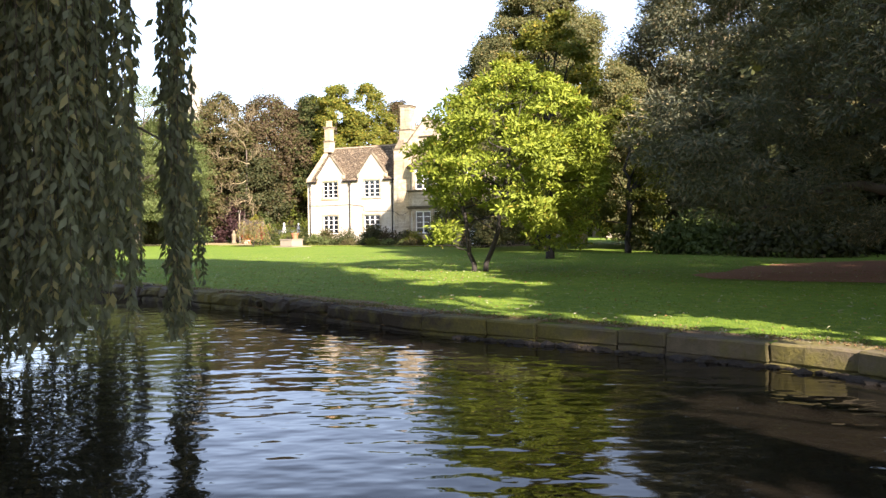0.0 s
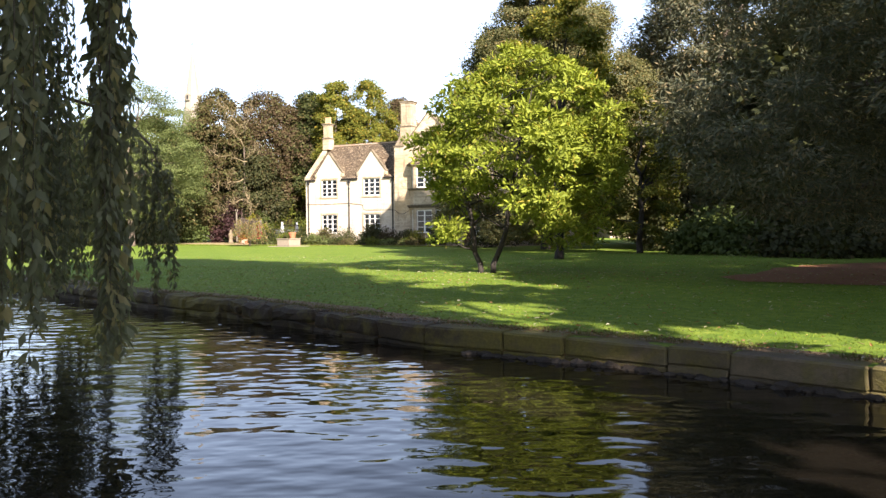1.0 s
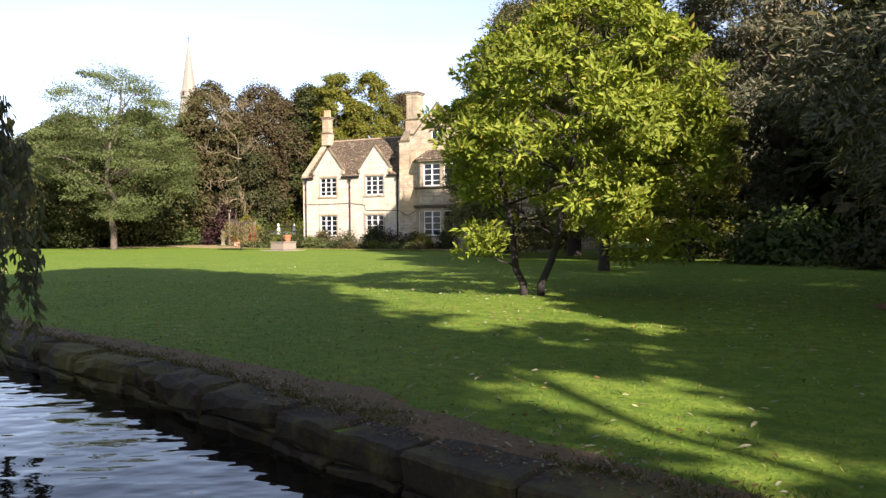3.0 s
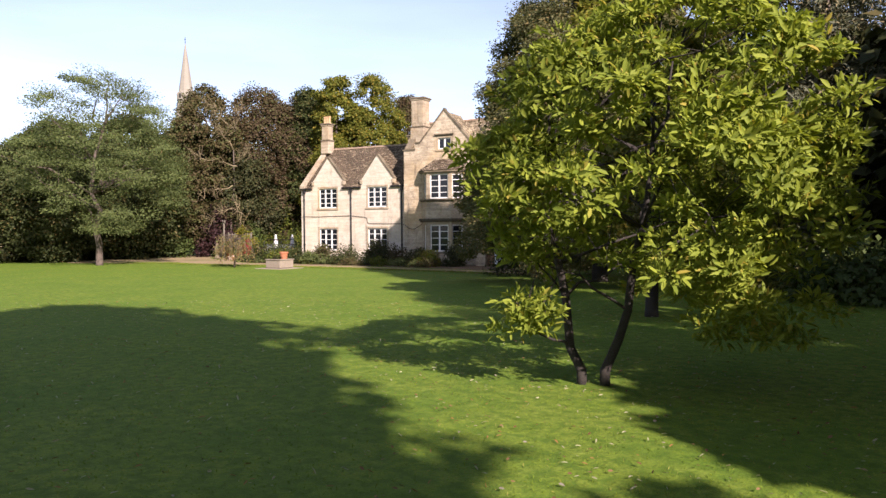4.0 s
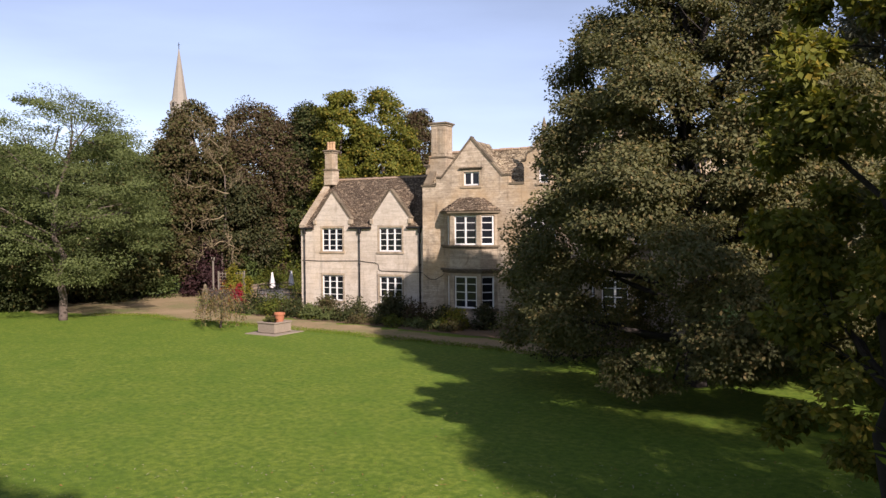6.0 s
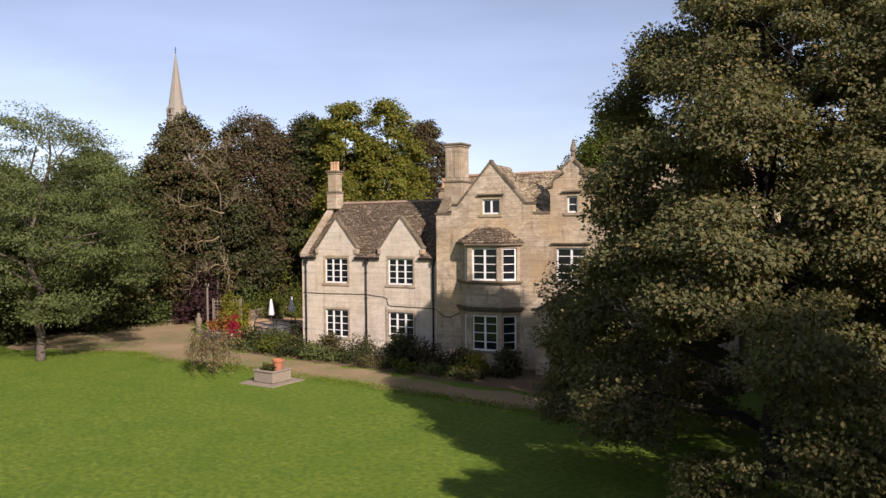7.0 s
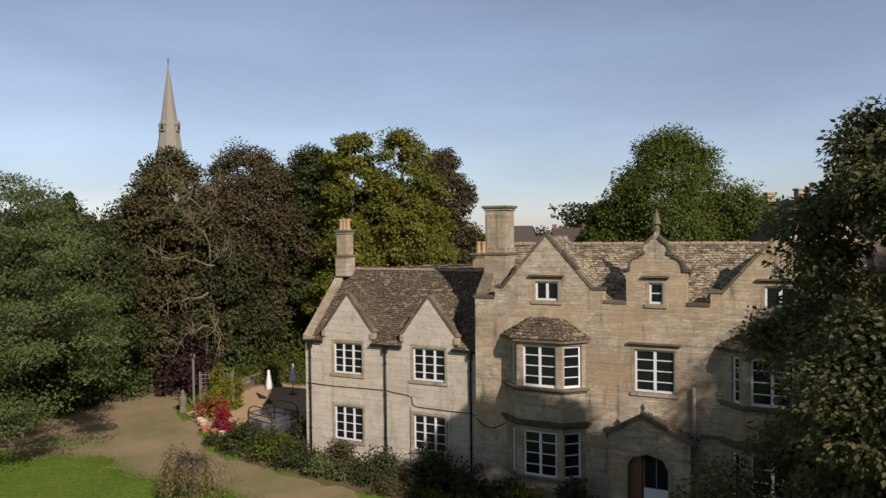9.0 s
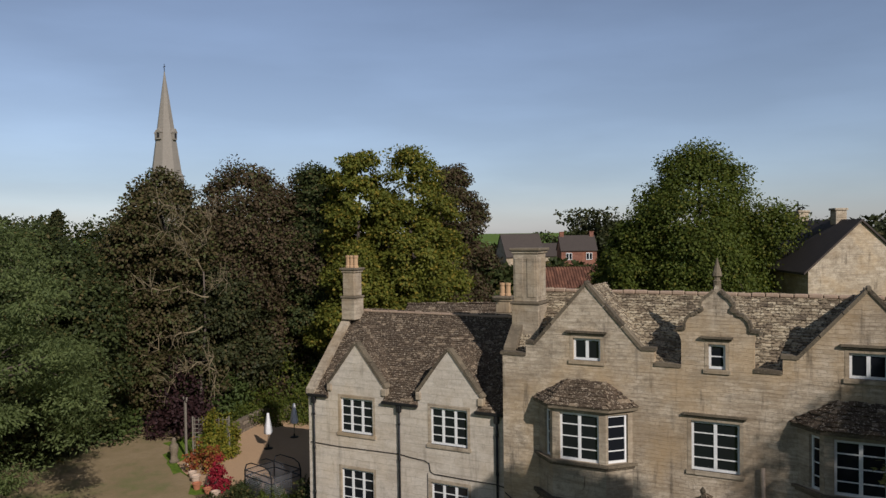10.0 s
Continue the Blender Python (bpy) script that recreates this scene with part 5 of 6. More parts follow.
FAR = [
    ("broadleaf_tree", "dense dark green tree behind the drive", 64.55, -27.5, 10.5, 4.8, 0.2, L_GREEN, M_BARK, "round", 31),
    ("broadleaf_tree", "dense dark green tree behind the drive", 68.82, -24.0, 11.6, 4.6, 0.2, L_GREEN, M_BARK, "round", 32),
    ("broadleaf_tree", "dense dark green tree at the lawn edge", 59.68, -35.0, 8.5, 4.8, 0.2, L_GREEN, M_BARK, "round", 33),
    ("beech_tree", "brown ivy-clad tree with bare twigs", 74.91, -20.0, 15.0, 3.9, 0.3, L_DRY, M_BARK_DARK, "round", 34),
    ("beech_tree", "copper-brown beech behind the house", 79.78, -16.4, 15.8, 5.0, 0.3, L_BEECH, M_BARK, "round", 35),
    ("beech_tree", "copper-brown beech behind the house", 81, -12.4, 15.4, 4.4, 0.3, L_BEECH, M_BARK, "round", 36),
    ("yew_tree", "dark upright evergreen behind the house", 79.5, -11.6, 15.6, 3.0, 0.2, L_GREEN, M_BARK, "round", 37),
    ("yew_tree", "dark broad evergreen behind the house", 76.73, -18.5, 11.0, 4.4, 0.2, L_DARK, M_BARK, "round", 47),
    ("lime_tree", "golden-green lime tree turning in autumn", 76.73, -8.6, 16.1, 3.4, 0.3, L_GOLD, M_BARK, "round", 38),
    ("lime_tree", "golden-green lime tree turning in autumn", 77.95, -5.5, 16.4, 3.6, 0.3, L_GOLD, M_BARK, "round", 39),
    ("broadleaf_tree", "dark round tree behind the house", 86.48, -2.9, 16.2, 3.5, 0.3, L_BEECH, M_BARK, "round", 40),
    ("plane_tree", "full bright green tree behind the roofs", 83.43, 14.0, 17.0, 6.2, 0.4, L_LIME, M_BARK, "round", 41),
    ("plane_tree", "lower green tree beside the full one", 82.22, 8.9, 11.6, 3.5, 0.4, L_LIME, M_BARK, "dome", 29),
    ("broadleaf_tree", "dark hedgerow tree beyond the drive", 73.08, -33.0, 11.0, 6.0, 0.2, L_GREEN, M_BARK, "round", 42),
    ("broadleaf_tree", "dark hedgerow tree beyond the drive", 66.99, -42.0, 10.5, 6.0, 0.2, L_GREEN, M_BARK, "round", 43),
    ("cypress_tree", "small dark cypress on the skyline", 91.35, -34.5, 13.2, 1.1, 1.0, L_DARK, M_BARK, "cone", 44),
    ("broadleaf_tree", "dark tree at the lawn edge", 52.37, -40.0, 9.5, 5.5, 0.2, L_GREEN, M_BARK, "round", 45),
    ("broadleaf_tree", "dark tree at the lawn edge", 45.07, -36.0, 9.5, 5.5, 0.2, L_GREEN, M_BARK, "round", 46),
    ("broadleaf_tree", "dark tree closing the side of the garden", 47.5, 20.0, 13.0, 6.5, 0.2, L_DARK, M_BARK, "round", 48),
    ("broadleaf_tree", "dark tree closing the side of the garden", 40.19, 27.0, 14.0, 7.0, 0.2, L_DARK, M_BARK, "round", 49),
    ("broadleaf_tree", "dark tree closing the side of the garden", 32.89, 19.0, 12.0, 5.5, 0.2, L_DARK, M_BARK, "round", 50),
    ("broadleaf_tree", "dark tree closing the side of the garden", 28.62, 27.0, 14.0, 7.0, 0.2, L_DARK, M_BARK, "round", 51),
    # never in view: added to throw the long shade across the lawn
    ("redwood_tree", "very tall narrow unseen tree added behind the pond to shade the lawn", -2.44, 6.85, 22.8, 4.5, 10.2, L_GREEN, M_BARK, "round", 52),
    ("broadleaf_tree", "dark tree beside the far end of the house", 46.89, 14.5, 11.5, 4.2, 0.2, L_DARK, M_BARK, "round", 55),
    ("broadleaf_tree", "dark tree beside the far end of the house", 53.59, 19.5, 11.5, 4.6, 0.2, L_DARK, M_BARK, "round", 56),
    # unseen tree, added to shade the ground right of the magnolia
    ("broadleaf_tree", "leafy unseen tree added beside the pond to shade the lawn", 5.18, 14.7, 13.2, 3.0, 1.0, L_GREEN, M_BARK, "round", 59),
    # small tree added out of view to narrow the lit strip of lawn
    ("hazel_tree", "small leafy unseen tree added to shade a strip of lawn", 5.48, 8.5, 6.0, 0.95, 0.8, L_GREEN, M_BARK, "round", 61),
    ("broadleaf_tree", "dark green tree behind the ivy-clad one", 85.26, -25.5, 13.0, 4.6, 0.3, L_GREEN, M_BARK, "round", 30),
    # second unseen shade caster for the ground beside the magnolia
    ("broadleaf_tree", "leafy unseen tree added beside the pond to shade the lawn", 5.48, 10.9, 9.6, 2.3, 1.0, L_GREEN, M_BARK, "round", 60),
    # these two stand out of view, added to put the conifer in shade
    ("broadleaf_tree", "tall dark unseen tree added to shade the conifer", 4.87, 23.0, 19.0, 5.5, 2.0, L_GREEN, M_BARK, "round", 57),
    ("broadleaf_tree", "tall dark unseen tree added to shade the conifer", 7.31, 29.0, 20.0, 6.0, 2.0, L_GREEN, M_BARK, "round", 58),
    # unseen pair added behind the pond to darken the near left lawn
    ("broadleaf_tree", "tall unseen tree added behind the pond to shade the near lawn", -9.74, 5.0, 20.0, 5.5, 3.0, L_GREEN, M_BARK, "round", 53),
    ("broadleaf_tree", "tall unseen tree added behind the pond to shade the near lawn", -8.53, -8.0, 20.0, 6.0, 3.0, L_GREEN, M_BARK, "round", 54),
]
for name, label, s, r, h, rad, base, leaf, bark, shape, seed in FAR:
    x, y = sr(s, r)
    seen = seed < 48
    tree(name, label, x, y, h, rad, base, leaf, bark, int(520 * max(1, rad / 4) ** 1.3) if seen else 220, 120 if seen else 60, 0.2 if seen else 0.6, 1.3, seed, 0.3, shape=shape, limbs=7, clump_r=0.2, lobes=32 if seen else 18, lobe_r=0.45,
         flat=0.6, group="trees round the garden", simple=True)


# unseen sparse crown, added to break up sunlight on lawn and pond wall
tree("birch_tree", "slender open-crowned unseen tree added to dapple the near lawn", *sr(-0.4, 8.4), 12.5, 3.0, 3.0, L_GREEN, M_BARK_PALE, 60, 70, 0.4, 1.2, 62, 0.15, limbs=8, clump_r=0.2, lobes=16, lobe_r=0.24,
     group="trees round the garden", simple=True)


def bare_boughs():
    """Pale twisted boughs that stand out of the ivy-clad tree."""
    rnd = random.Random(12)
    root = thing("dead_tree", "pale twisted dead boughs standing out of the ivy", "tree", at=(*sr(72.78, -17.2), 0))
    def local(s, r, z):
        x, y = sr(s, r)
        return Vector((x - root.location.x, y - root.location.y, z))
    trunk = Tubes()
    trunk.add([local(72.78, -17.2, -0.1), local(73.45, -17.3, 3), local(73.45, -17.0, 6.0), local(73.02, -16.9, 9.0)], 0.1, 0.04, 7)
    trunk.make("trunk", M_BARK, root)
    for s, r, z, ds, dr, dz, thick in ((72.59, -16.5, 7.6, -0.97, -3.6, 0.6, 0.1), (72.65, -16.9, 6.0, -1.1, -2.6, -1.3, 0.1), (72.59, -16.8, 9.0, -0.91, -2.0, 2.4, 0.09), (72.59, -17.0, 10.0, -0.97, 1.2, 2.2, 0.08),
                                       (72.71, -16.8, 4.6, -1.04, 1.0, -1.8, 0.09), (72.71, -17.0, 4.0, -1.16, -1.6, -1.4, 0.08), (72.65, -17.2, 11.0, -0.85, -1.6, 1.8, 0.07), (72.65, -16.6, 8.0, -0.97, 1.4, 0.5, 0.07)):
        t = Tubes()
        a, b = local(s, r, z), local(s + ds, r + dr, z + dz)
        main = bend(a, b, 0.3, rnd, 8)
        main = [main[0]] + [p + Vector((rnd.uniform(-0.16, 0.16), rnd.uniform(-0.16, 0.16), rnd.uniform(-0.2, 0.2))) for p in main[1:]]
        t.add(main, thick * 0.5, 0.02, 6)
        for k in range(32):
            p = main[rnd.randint(2, 8)]
            q = p + Vector((rnd.uniform(-0.9, 0.9), rnd.uniform(-0.9, 0.2), rnd.uniform(-0.8, 1.1)))
            t.add(bend(p, q, rnd.uniform(-0.15, 0.25), rnd, 5), 0.017, 0.009, 4)
        t.make("bough", M_BARK_OCHRE, root)


bare_boughs()


def willow(x, y):
    """A weeping willow: arching limbs with curtains of hanging leafy strands."""
    rng, rnd = np.random.default_rng(77), random.Random(77)
    root = thing("willow_tree", "weeping willow with long strands hanging over the pond", "tree", at=(x, y, 0))
    t = Tubes()
    t.add(bend((0, 0, -0.5), (0.3, 0.3, 4.5), 0, rnd, 6), 0.42, 0.28, 10)
    t.make("trunk", M_BARK, root)
    P, W, N, S = [], [], [], []
    strands = Tubes()
    def strand(px, py, z0, z1, dens=42):
        ln = z0 - z1
        n = int(ln * dens)
        sway = rnd.uniform(-0.12, 0.12), rnd.uniform(-0.12, 0.12)
        pts = []
        for i in range(7):
            f = i / 6
            pts.append((px + sway[0] * math.sin(f * 3), py + sway[1] * math.sin(f * 2.5), z0 - ln * f))
        strands.add(pts, 0.006, 0.002, 3)
        f = rng.random(n)
        q = np.stack([px + sway[0] * np.sin(f * 3), py + sway[1] * np.sin(f * 2.5), z0 - ln * f], 1)
        P.append(q + rng.normal(size=(n, 3)) * 0.02)
        w = rng.normal(size=(n, 3)) * 0.5
        w[:, 2] = -1.0
        W.append(w)
        N.append(rng.normal(size=(n, 3)))
        S.append(rng.uniform(0.07, 0.135, n))
    for i in range(9):
        a = -1.2 + i * 0.5
        rr = rnd.uniform(3.5, 6)
        l = Tubes()
        l.add(bend((0.3, 0.3, 4.3), (rr * math.cos(a), rr * math.sin(a), rnd.uniform(5, 7)), 1.2, rnd, 7), 0.16, 0.03, 7)
        l.make("limb", M_BARK, root)
    for s, r, n, lo, spread in WILLOW_CURTAIN:
        for _ in range(n):
            px, py = sr(s + rnd.uniform(-spread, spread) * 0.7, r + rnd.uniform(-spread, spread) * 0.8)
            top = rnd.uniform(4.2, 6.5) if s < 12.8 else rnd.uniform(2.2, 3.3)
            strand(px - x, py - y, top, lo + rnd.random() ** 2 * 1.2)
    # an arching outer limb with a short tail of strands
    arch = [(*sr(10.66, -6.0), 3.4), (*sr(11.57, -4.2), 3.1), (*sr(12.18, -3.0), 2.75), (*sr(12.18, -2.65), 2.55), (*sr(12.18, -2.35), 2.25), (*sr(12.18, -2.2), 1.9)]
    l = Tubes()
    l.add([(q[0] - x, q[1] - y, q[2]) for q in arch], 0.035, 0.012, 6)
    l.make("limb", M_BARK, root)
    for _ in range(16):
        q = arch[rnd.choice((3, 4, 4, 5, 5, 5))]
        strand(q[0] - x + rnd.gauss(0, 0.1), q[1] - y + rnd.gauss(0, 0.1), q[2], 0.2 + rnd.random() ** 2 * 1.2)
    leaf_cloud("crown", np.concatenate(P), np.concatenate(W), np.concatenate(N), np.concatenate(S), 0.75, L_WILLOW, root, simple=True)
    strands.make("strand", M_BARK, root)["kind"] = "stuff"
    return root


# along, side, strands, lowest end, spread of each curtain
WILLOW_CURTAIN = [(7.06, -0.68, 18, 0.15, 0.2), (5.85, -1.15, 85, 0.3, 0.6), (5.24, -2.2, 90, -0.1, 0.8), (7.31, -3.0, 110, -0.1, 1.0), (9.44, -3.9, 70, 0.0, 1.0), 
                  (11.14, -3.35, 45, 0.2, 0.5), (13.09, -3.85, 38, 0.2, 0.6), (8.22, -4.6, 40, 0.1, 0.6)]
willow(*sr(7.31, -7.5))

# ---- garden before the house ----
for i, (x, y, h, rr, leaf, lab, cat) in enumerate([
    (-47.61, 39.13, 1.0, 1.3, L_GREEN, "loose green border shrub by the house wall", "shrub"),
    (-45.82, 39.03, 0.9, 1.2, L_LIME, "loose green border shrub by the house wall", "shrub"),
    (-44.45, 39.13, 0.75, 1.1, L_GREEN, "loose green border shrub by the house wall", "shrub"),
    (-42.55, 39.78, 1.05, 0.8, L_DRY, "reddish-tinged shrub by the house wall", "shrub"),
    (-42.63, 38.82, 0.7, 0.6, L_LOCUST, "pale variegated low shrub in the bed", "shrub"),
    (-40.76, 39.97, 0.95, 1.25, L_DARK, "clipped dark dome of box", "shrub"),
    (-38.54, 40.63, 1.6, 0.75, L_DARK, "dark upright evergreen shrub", "shrub"),
    (-37.71, 40.45, 1.15, 0.9, L_DARK, "dark spreading evergreen shrub", "shrub"),
    (-36.71, 40.68, 0.9, 0.7, L_BEECH, "bronze-leaved shrub by the bay", "shrub"),
    (-34.91, 40.59, 1.1, 0.72, L_DARK, "clipped dark ball shrub under the bay", "shrub"),
    (-34.09, 40.41, 0.75, 0.8, L_YELLOW, "yellow-green low shrub under the bay", "shrub"),
    (-32.88, 41.13, 1.1, 0.8, L_DARK, "clipped dark ball shrub by the porch", "shrub"),
    (-29.1, 41.71, 1.3, 1.1, L_GREEN, "green shrub beside the porch", "shrub"),
    (-26.97, 42.34, 1.5, 1.3, L_GREEN, "green shrub under the far bay", "shrub"),
    (-25.06, 36.39, 1.3, 1.5, L_DARK, "low dark shrub at the edge of the lawn", "shrub"),
]):
    bush("shrub", lab, x, y, h * 1.2, rr * 1.2, leaf, 2000, 0.12, 1.0, 60 + i, 0.8, cat, "border shrubs")

# low ground cover along the front of the bed
for i in range(15):
    x = -49.77 + i * 1.163
    y = 38.7 + i * 0.067 + 0.2 * math.sin(i * 2.7)
    leaf = (L_GREEN, L_LIME, L_LOCUST, L_GREEN, L_DRY)[i % 5]
    bush("ground_cover", "low leafy ground cover along the flower bed", x, y, 0.42 + 0.14 * math.sin(i * 1.9), 0.75, leaf, 900, 0.1, 1.0, 300 + i, 0.8, "plant", "bed ground cover", stems=3)


def planter(x, y):
    root = thing("stone_planter", "square pale stone planter on a flagstone base with a flowering plant", "planter", at=(x, y, 0))
    root.rotation_euler.z = radians(8)
    for i in range(3):
        for j in range(3):
            bm = bmesh.new()
            box(bm, -0.96 + i * 0.64, -0.33 + i * 0.64, -0.96 + j * 0.64, -0.33 + j * 0.64, -0.02, 0.03 + 0.006 * ((i + j) % 2), 0.012)
            part("flagstone", bm, M_TROUGH, root)
    for x0, x1, y0, y1 in ((-0.54, 0.54, -0.54, -0.42), (-0.54, 0.54, 0.42, 0.54), (-0.54, -0.42, -0.42, 0.42), (0.42, 0.54, -0.42, 0.42)):
        bm = bmesh.new()
        box(bm, x0, x1, y0, y1, 0.05, 0.48, 0.015)
        part("basin_side", bm, M_TROUGH, root)
    bm = bmesh.new()
    for x0, x1, y0, y1 in ((-0.58, 0.58, -0.58, -0.4), (-0.58, 0.58, 0.4, 0.58), (-0.58, -0.4, -0.4, 0.4), (0.4, 0.58, -0.4, 0.4)):
        box(bm, x0, x1, y0, y1, 0.48, 0.54, 0.015)
    part("rim", bm, M_TROUGH, root)
    bm = bmesh.new()
    box(bm, -0.42, 0.42, -0.42, 0.42, 0.06, 0.44)
    part("soil", bm, M_SOIL, root)
    return root


planter(-39.82, 34.23)


def pot(x, y, z, r, h, mat, label):
    root = thing("plant_pot", label, "plant pot", "garden pots", at=(x, y, z))
    bm = bmesh.new()
    lathe(bm, [(r * 0.68, 0), (r * 0.95, h * 0.8), (r * 1.1, h * 0.82), (r * 1.1, h), (r * 0.92, h), (r * 0.85, h * 0.75)], (0, 0, 0), 14)
    part("pot", bm, mat, root, smooth=False)
    return root


pot(-39.63, 34.38, 0.44, 0.24, 0.5, M_TERRA, "terracotta pot standing in the stone planter")
bush("flowers", "leafy bedding plant growing in the stone planter", -40.04, 34.14, 0.85, 0.34, L_LIME, 500, 0.09, 1, 90, base=0.42, category="plant")
bush("flowers", "leafy bedding plant growing in the stone planter", -39.8, 34.02, 0.75, 0.3, L_GREEN, 400, 0.09, 1, 91, base=0.42, category="plant")


def weeping(x, y):
    rng, rnd = np.random.default_rng(5), random.Random(5)
    root = thing("weeping_tree", "small weeping tree with sparse bronze foliage", "tree", at=(x, y, 0))
    t = Tubes()
    t.add(bend((0, 0, -0.03), (0.05, 0, 1.55), 0, rnd, 5), 0.06, 0.035, 7)
    t.make("trunk", M_BARK, root)
    b = Tubes()
    P = []
    for i in range(95):
        a = rnd.uniform(0, math.tau)
        rr = rnd.uniform(0.3, 1.95) * (0.8 + 0.3 * math.sin(a * 2.3 + 1))
        end = Vector((rr * math.cos(a), rr * math.sin(a), rnd.uniform(0.25, 1.0)))
        mid = Vector((rr * 0.7 * math.cos(a), rr * 0.7 * math.sin(a), rnd.uniform(1.5, 2.0)))
        line = [Vector((0, 0, 1.5)), (Vector((0, 0, 1.5)) + mid) / 2 + Vector((0, 0, 0.15)), mid, (mid + end) / 2 + Vector((0.1 * math.cos(a), 0.1 * math.sin(a), 0)), end]
        b.add(line, 0.012, 0.004, 4)
        for k in range(30):
            q = mid.lerp(end, rnd.random())
            P.append(tuple(q + Vector((rnd.gauss(0, 0.06), rnd.gauss(0, 0.06), rnd.gauss(0, 0.06)))))
    n = len(P)
    W = rng.normal(size=(n, 3)) * 0.6
    W[:, 2] -= 0.8
    leaf_cloud("crown", np.array(P), W, rng.normal(size=(n, 3)), rng.uniform(0.06, 0.11, n), 1.0, L_BRONZE, root)
    b.make("branch", M_BARK, root)


weeping(-43.5, 33.75)


# ---- shrubs and things round the terrace ----
for i, (s, r, h, rr, leaf, lab) in enumerate([
    (72.6, -18.2, 4.6, 2.0, L_PURPLE, "dark purple-leaved shrub behind the drive"),
    (77.8, -14.0, 5.0, 2.6, L_LIME, "broad green laurel beside the terrace"),
    (78.4, -10.6, 4.8, 2.6, L_LIME, "broad green laurel beside the terrace"),
    (75.4, -16.9, 4.4, 2.2, L_IVY, "broad green laurel beside the terrace"),
    (67.9, -15.0, 2.5, 0.9, L_YELLOW, "yellow-leaved climber on a trellis by the terrace"),
    (68.6, -14.5, 2.2, 0.8, L_YELLOW, "yellow-leaved shrub beside the trellis"),
    (66.38, -14.9, 1.5, 0.95, L_RED, "orange-red maple shrub in a pot"),
    (63.64, -13.4, 1.3, 0.6, L_CRIMSON, "crimson-leaved shrub in a pot"),
    (63.03, -11.9, 0.7, 0.7, L_GREEN, "green potted plants at the terrace edge"),
    (62.3, -10.8, 0.6, 0.6, L_LIME, "green potted plants at the terrace edge"),
    (61.2, -9.0, 1.3, 1.2, L_GREEN, "loose green shrub beside the house corner"),
    (76.73, -23.5, 5.0, 3.2, L_DARK, "dark dense shrub under the trees"),
    (74.3, -27.5, 4.4, 3.2, L_IVY, "dark dense shrub under the trees"),
    (71.86, -22.5, 2.6, 2.6, L_IVY, "dark ivy-green shrub under the trees"),
    (69.43, -26.0, 2.4, 2.6, L_DARK, "dark shrub under the trees"),
    (65.77, -30.0, 2.4, 2.6, L_DARK, "dark shrub under the trees"),
    (60.9, -31.5, 2.2, 2.4, L_DARK, "dark shrub under the trees"),
    (56.03, -33.5, 2.4, 2.8, L_IVY, "dark shrub at the lawn edge"),
    (51.16, -33.0, 2.2, 2.6, L_DARK, "dark shrub at the lawn edge"),
    (45.07, -30.0, 2.6, 2.8, L_DARK, "dark shrub at the lawn edge"),
    (40.19, -28.0, 2.6, 2.8, L_IVY, "dark shrub at the lawn edge"),
    (26.8, 14.5, 1.6, 2.4, L_DARK, "low spreading dark shrub under the conifers"),
    (30.45, 12.5, 1.7, 2.4, L_IVY, "low spreading dark shrub under the conifers"),
    (34.71, 13.0, 2.4, 2.6, L_DARK, "dark laurel at the end of the lawn"),
    (38.98, 14.5, 2.6, 2.8, L_DARK, "dark laurel at the end of the lawn"),
    (42.63, 15.0, 2.8, 2.8, L_IVY, "dark laurel at the end of the lawn"),
    (24.36, 20.5, 2.0, 3.0, L_DARK, "dark laurel behind the conifer"),
    (28.62, 19.0, 2.4, 3.0, L_DARK, "dark laurel behind the conifer"),
    (20.1, 24.0, 2.4, 3.0, L_DARK, "dark laurel behind the conifer"),
    (83.43, 1.2, 7.0, 2.8, L_DARK, "tall dark hedge behind the house"),
    (84.65, 5.0, 6.6, 2.8, L_IVY, "tall dark hedge behind the house"),
    (82.82, 9.0, 6.2, 2.8, L_DARK, "tall dark hedge behind the house"),
]):
    x, y = sr(s, r)
    big = rr > 1.7
    bush("shrub", lab, x, y, h, rr, leaf, 3200 if big else 3200 if leaf is L_YELLOW else 1300, 0.22 if big else 0.12, 1.1, 120 + i, 0.9, "shrub", "garden shrubs")


def post(x, y):
    root = thing("garden_post", "tall pale wooden post with a forked top", "post", at=(x, y, 0))
    bm = bmesh.new()
    box(bm, -0.05, 0.05, -0.05, 0.05, -0.02, 2.75, 0.012)
    part("shaft", bm, M_BARK_PALE, root)
    for sgn in (-1, 1):
        t = Tubes()
        t.add([(0, 0, 2.7), (sgn * 0.12, 0, 2.8), (sgn * 0.16, 0, 3.0)], 0.05, 0.04, 6)
        t.make("fork", M_BARK_PALE, root)



post(-56.72, 41.9)


def trellis(x, y, yaw):
    root = thing("trellis", "pale diamond lattice trellis behind the climber", "trellis", at=(x, y, 0))
    root.rotation_euler.z = radians(yaw)
    for u in (-0.9, 0.9):
        bm = bmesh.new()
        box(bm, u - 0.035, u + 0.035, -0.035, 0.035, -0.02, 2.05, 0.006)
        part("upright", bm, M_BARK_PALE, root)
    for k in range(9):
        bm = bmesh.new()
        u = -0.8 + k * 0.2
        box(bm, u - 0.018, u + 0.018, -0.012, 0.0, 0.3, 2.0)
        part("lath", bm, M_BARK_PALE, root)
    for k in range(8):
        bm = bmesh.new()
        z = 0.4 + k * 0.21
        box(bm, -0.88, 0.88, 0.002, 0.014, z - 0.018, z + 0.018)
        part("lath", bm, M_BARK_PALE, root)


trellis(-55.66, 42.65, 40)


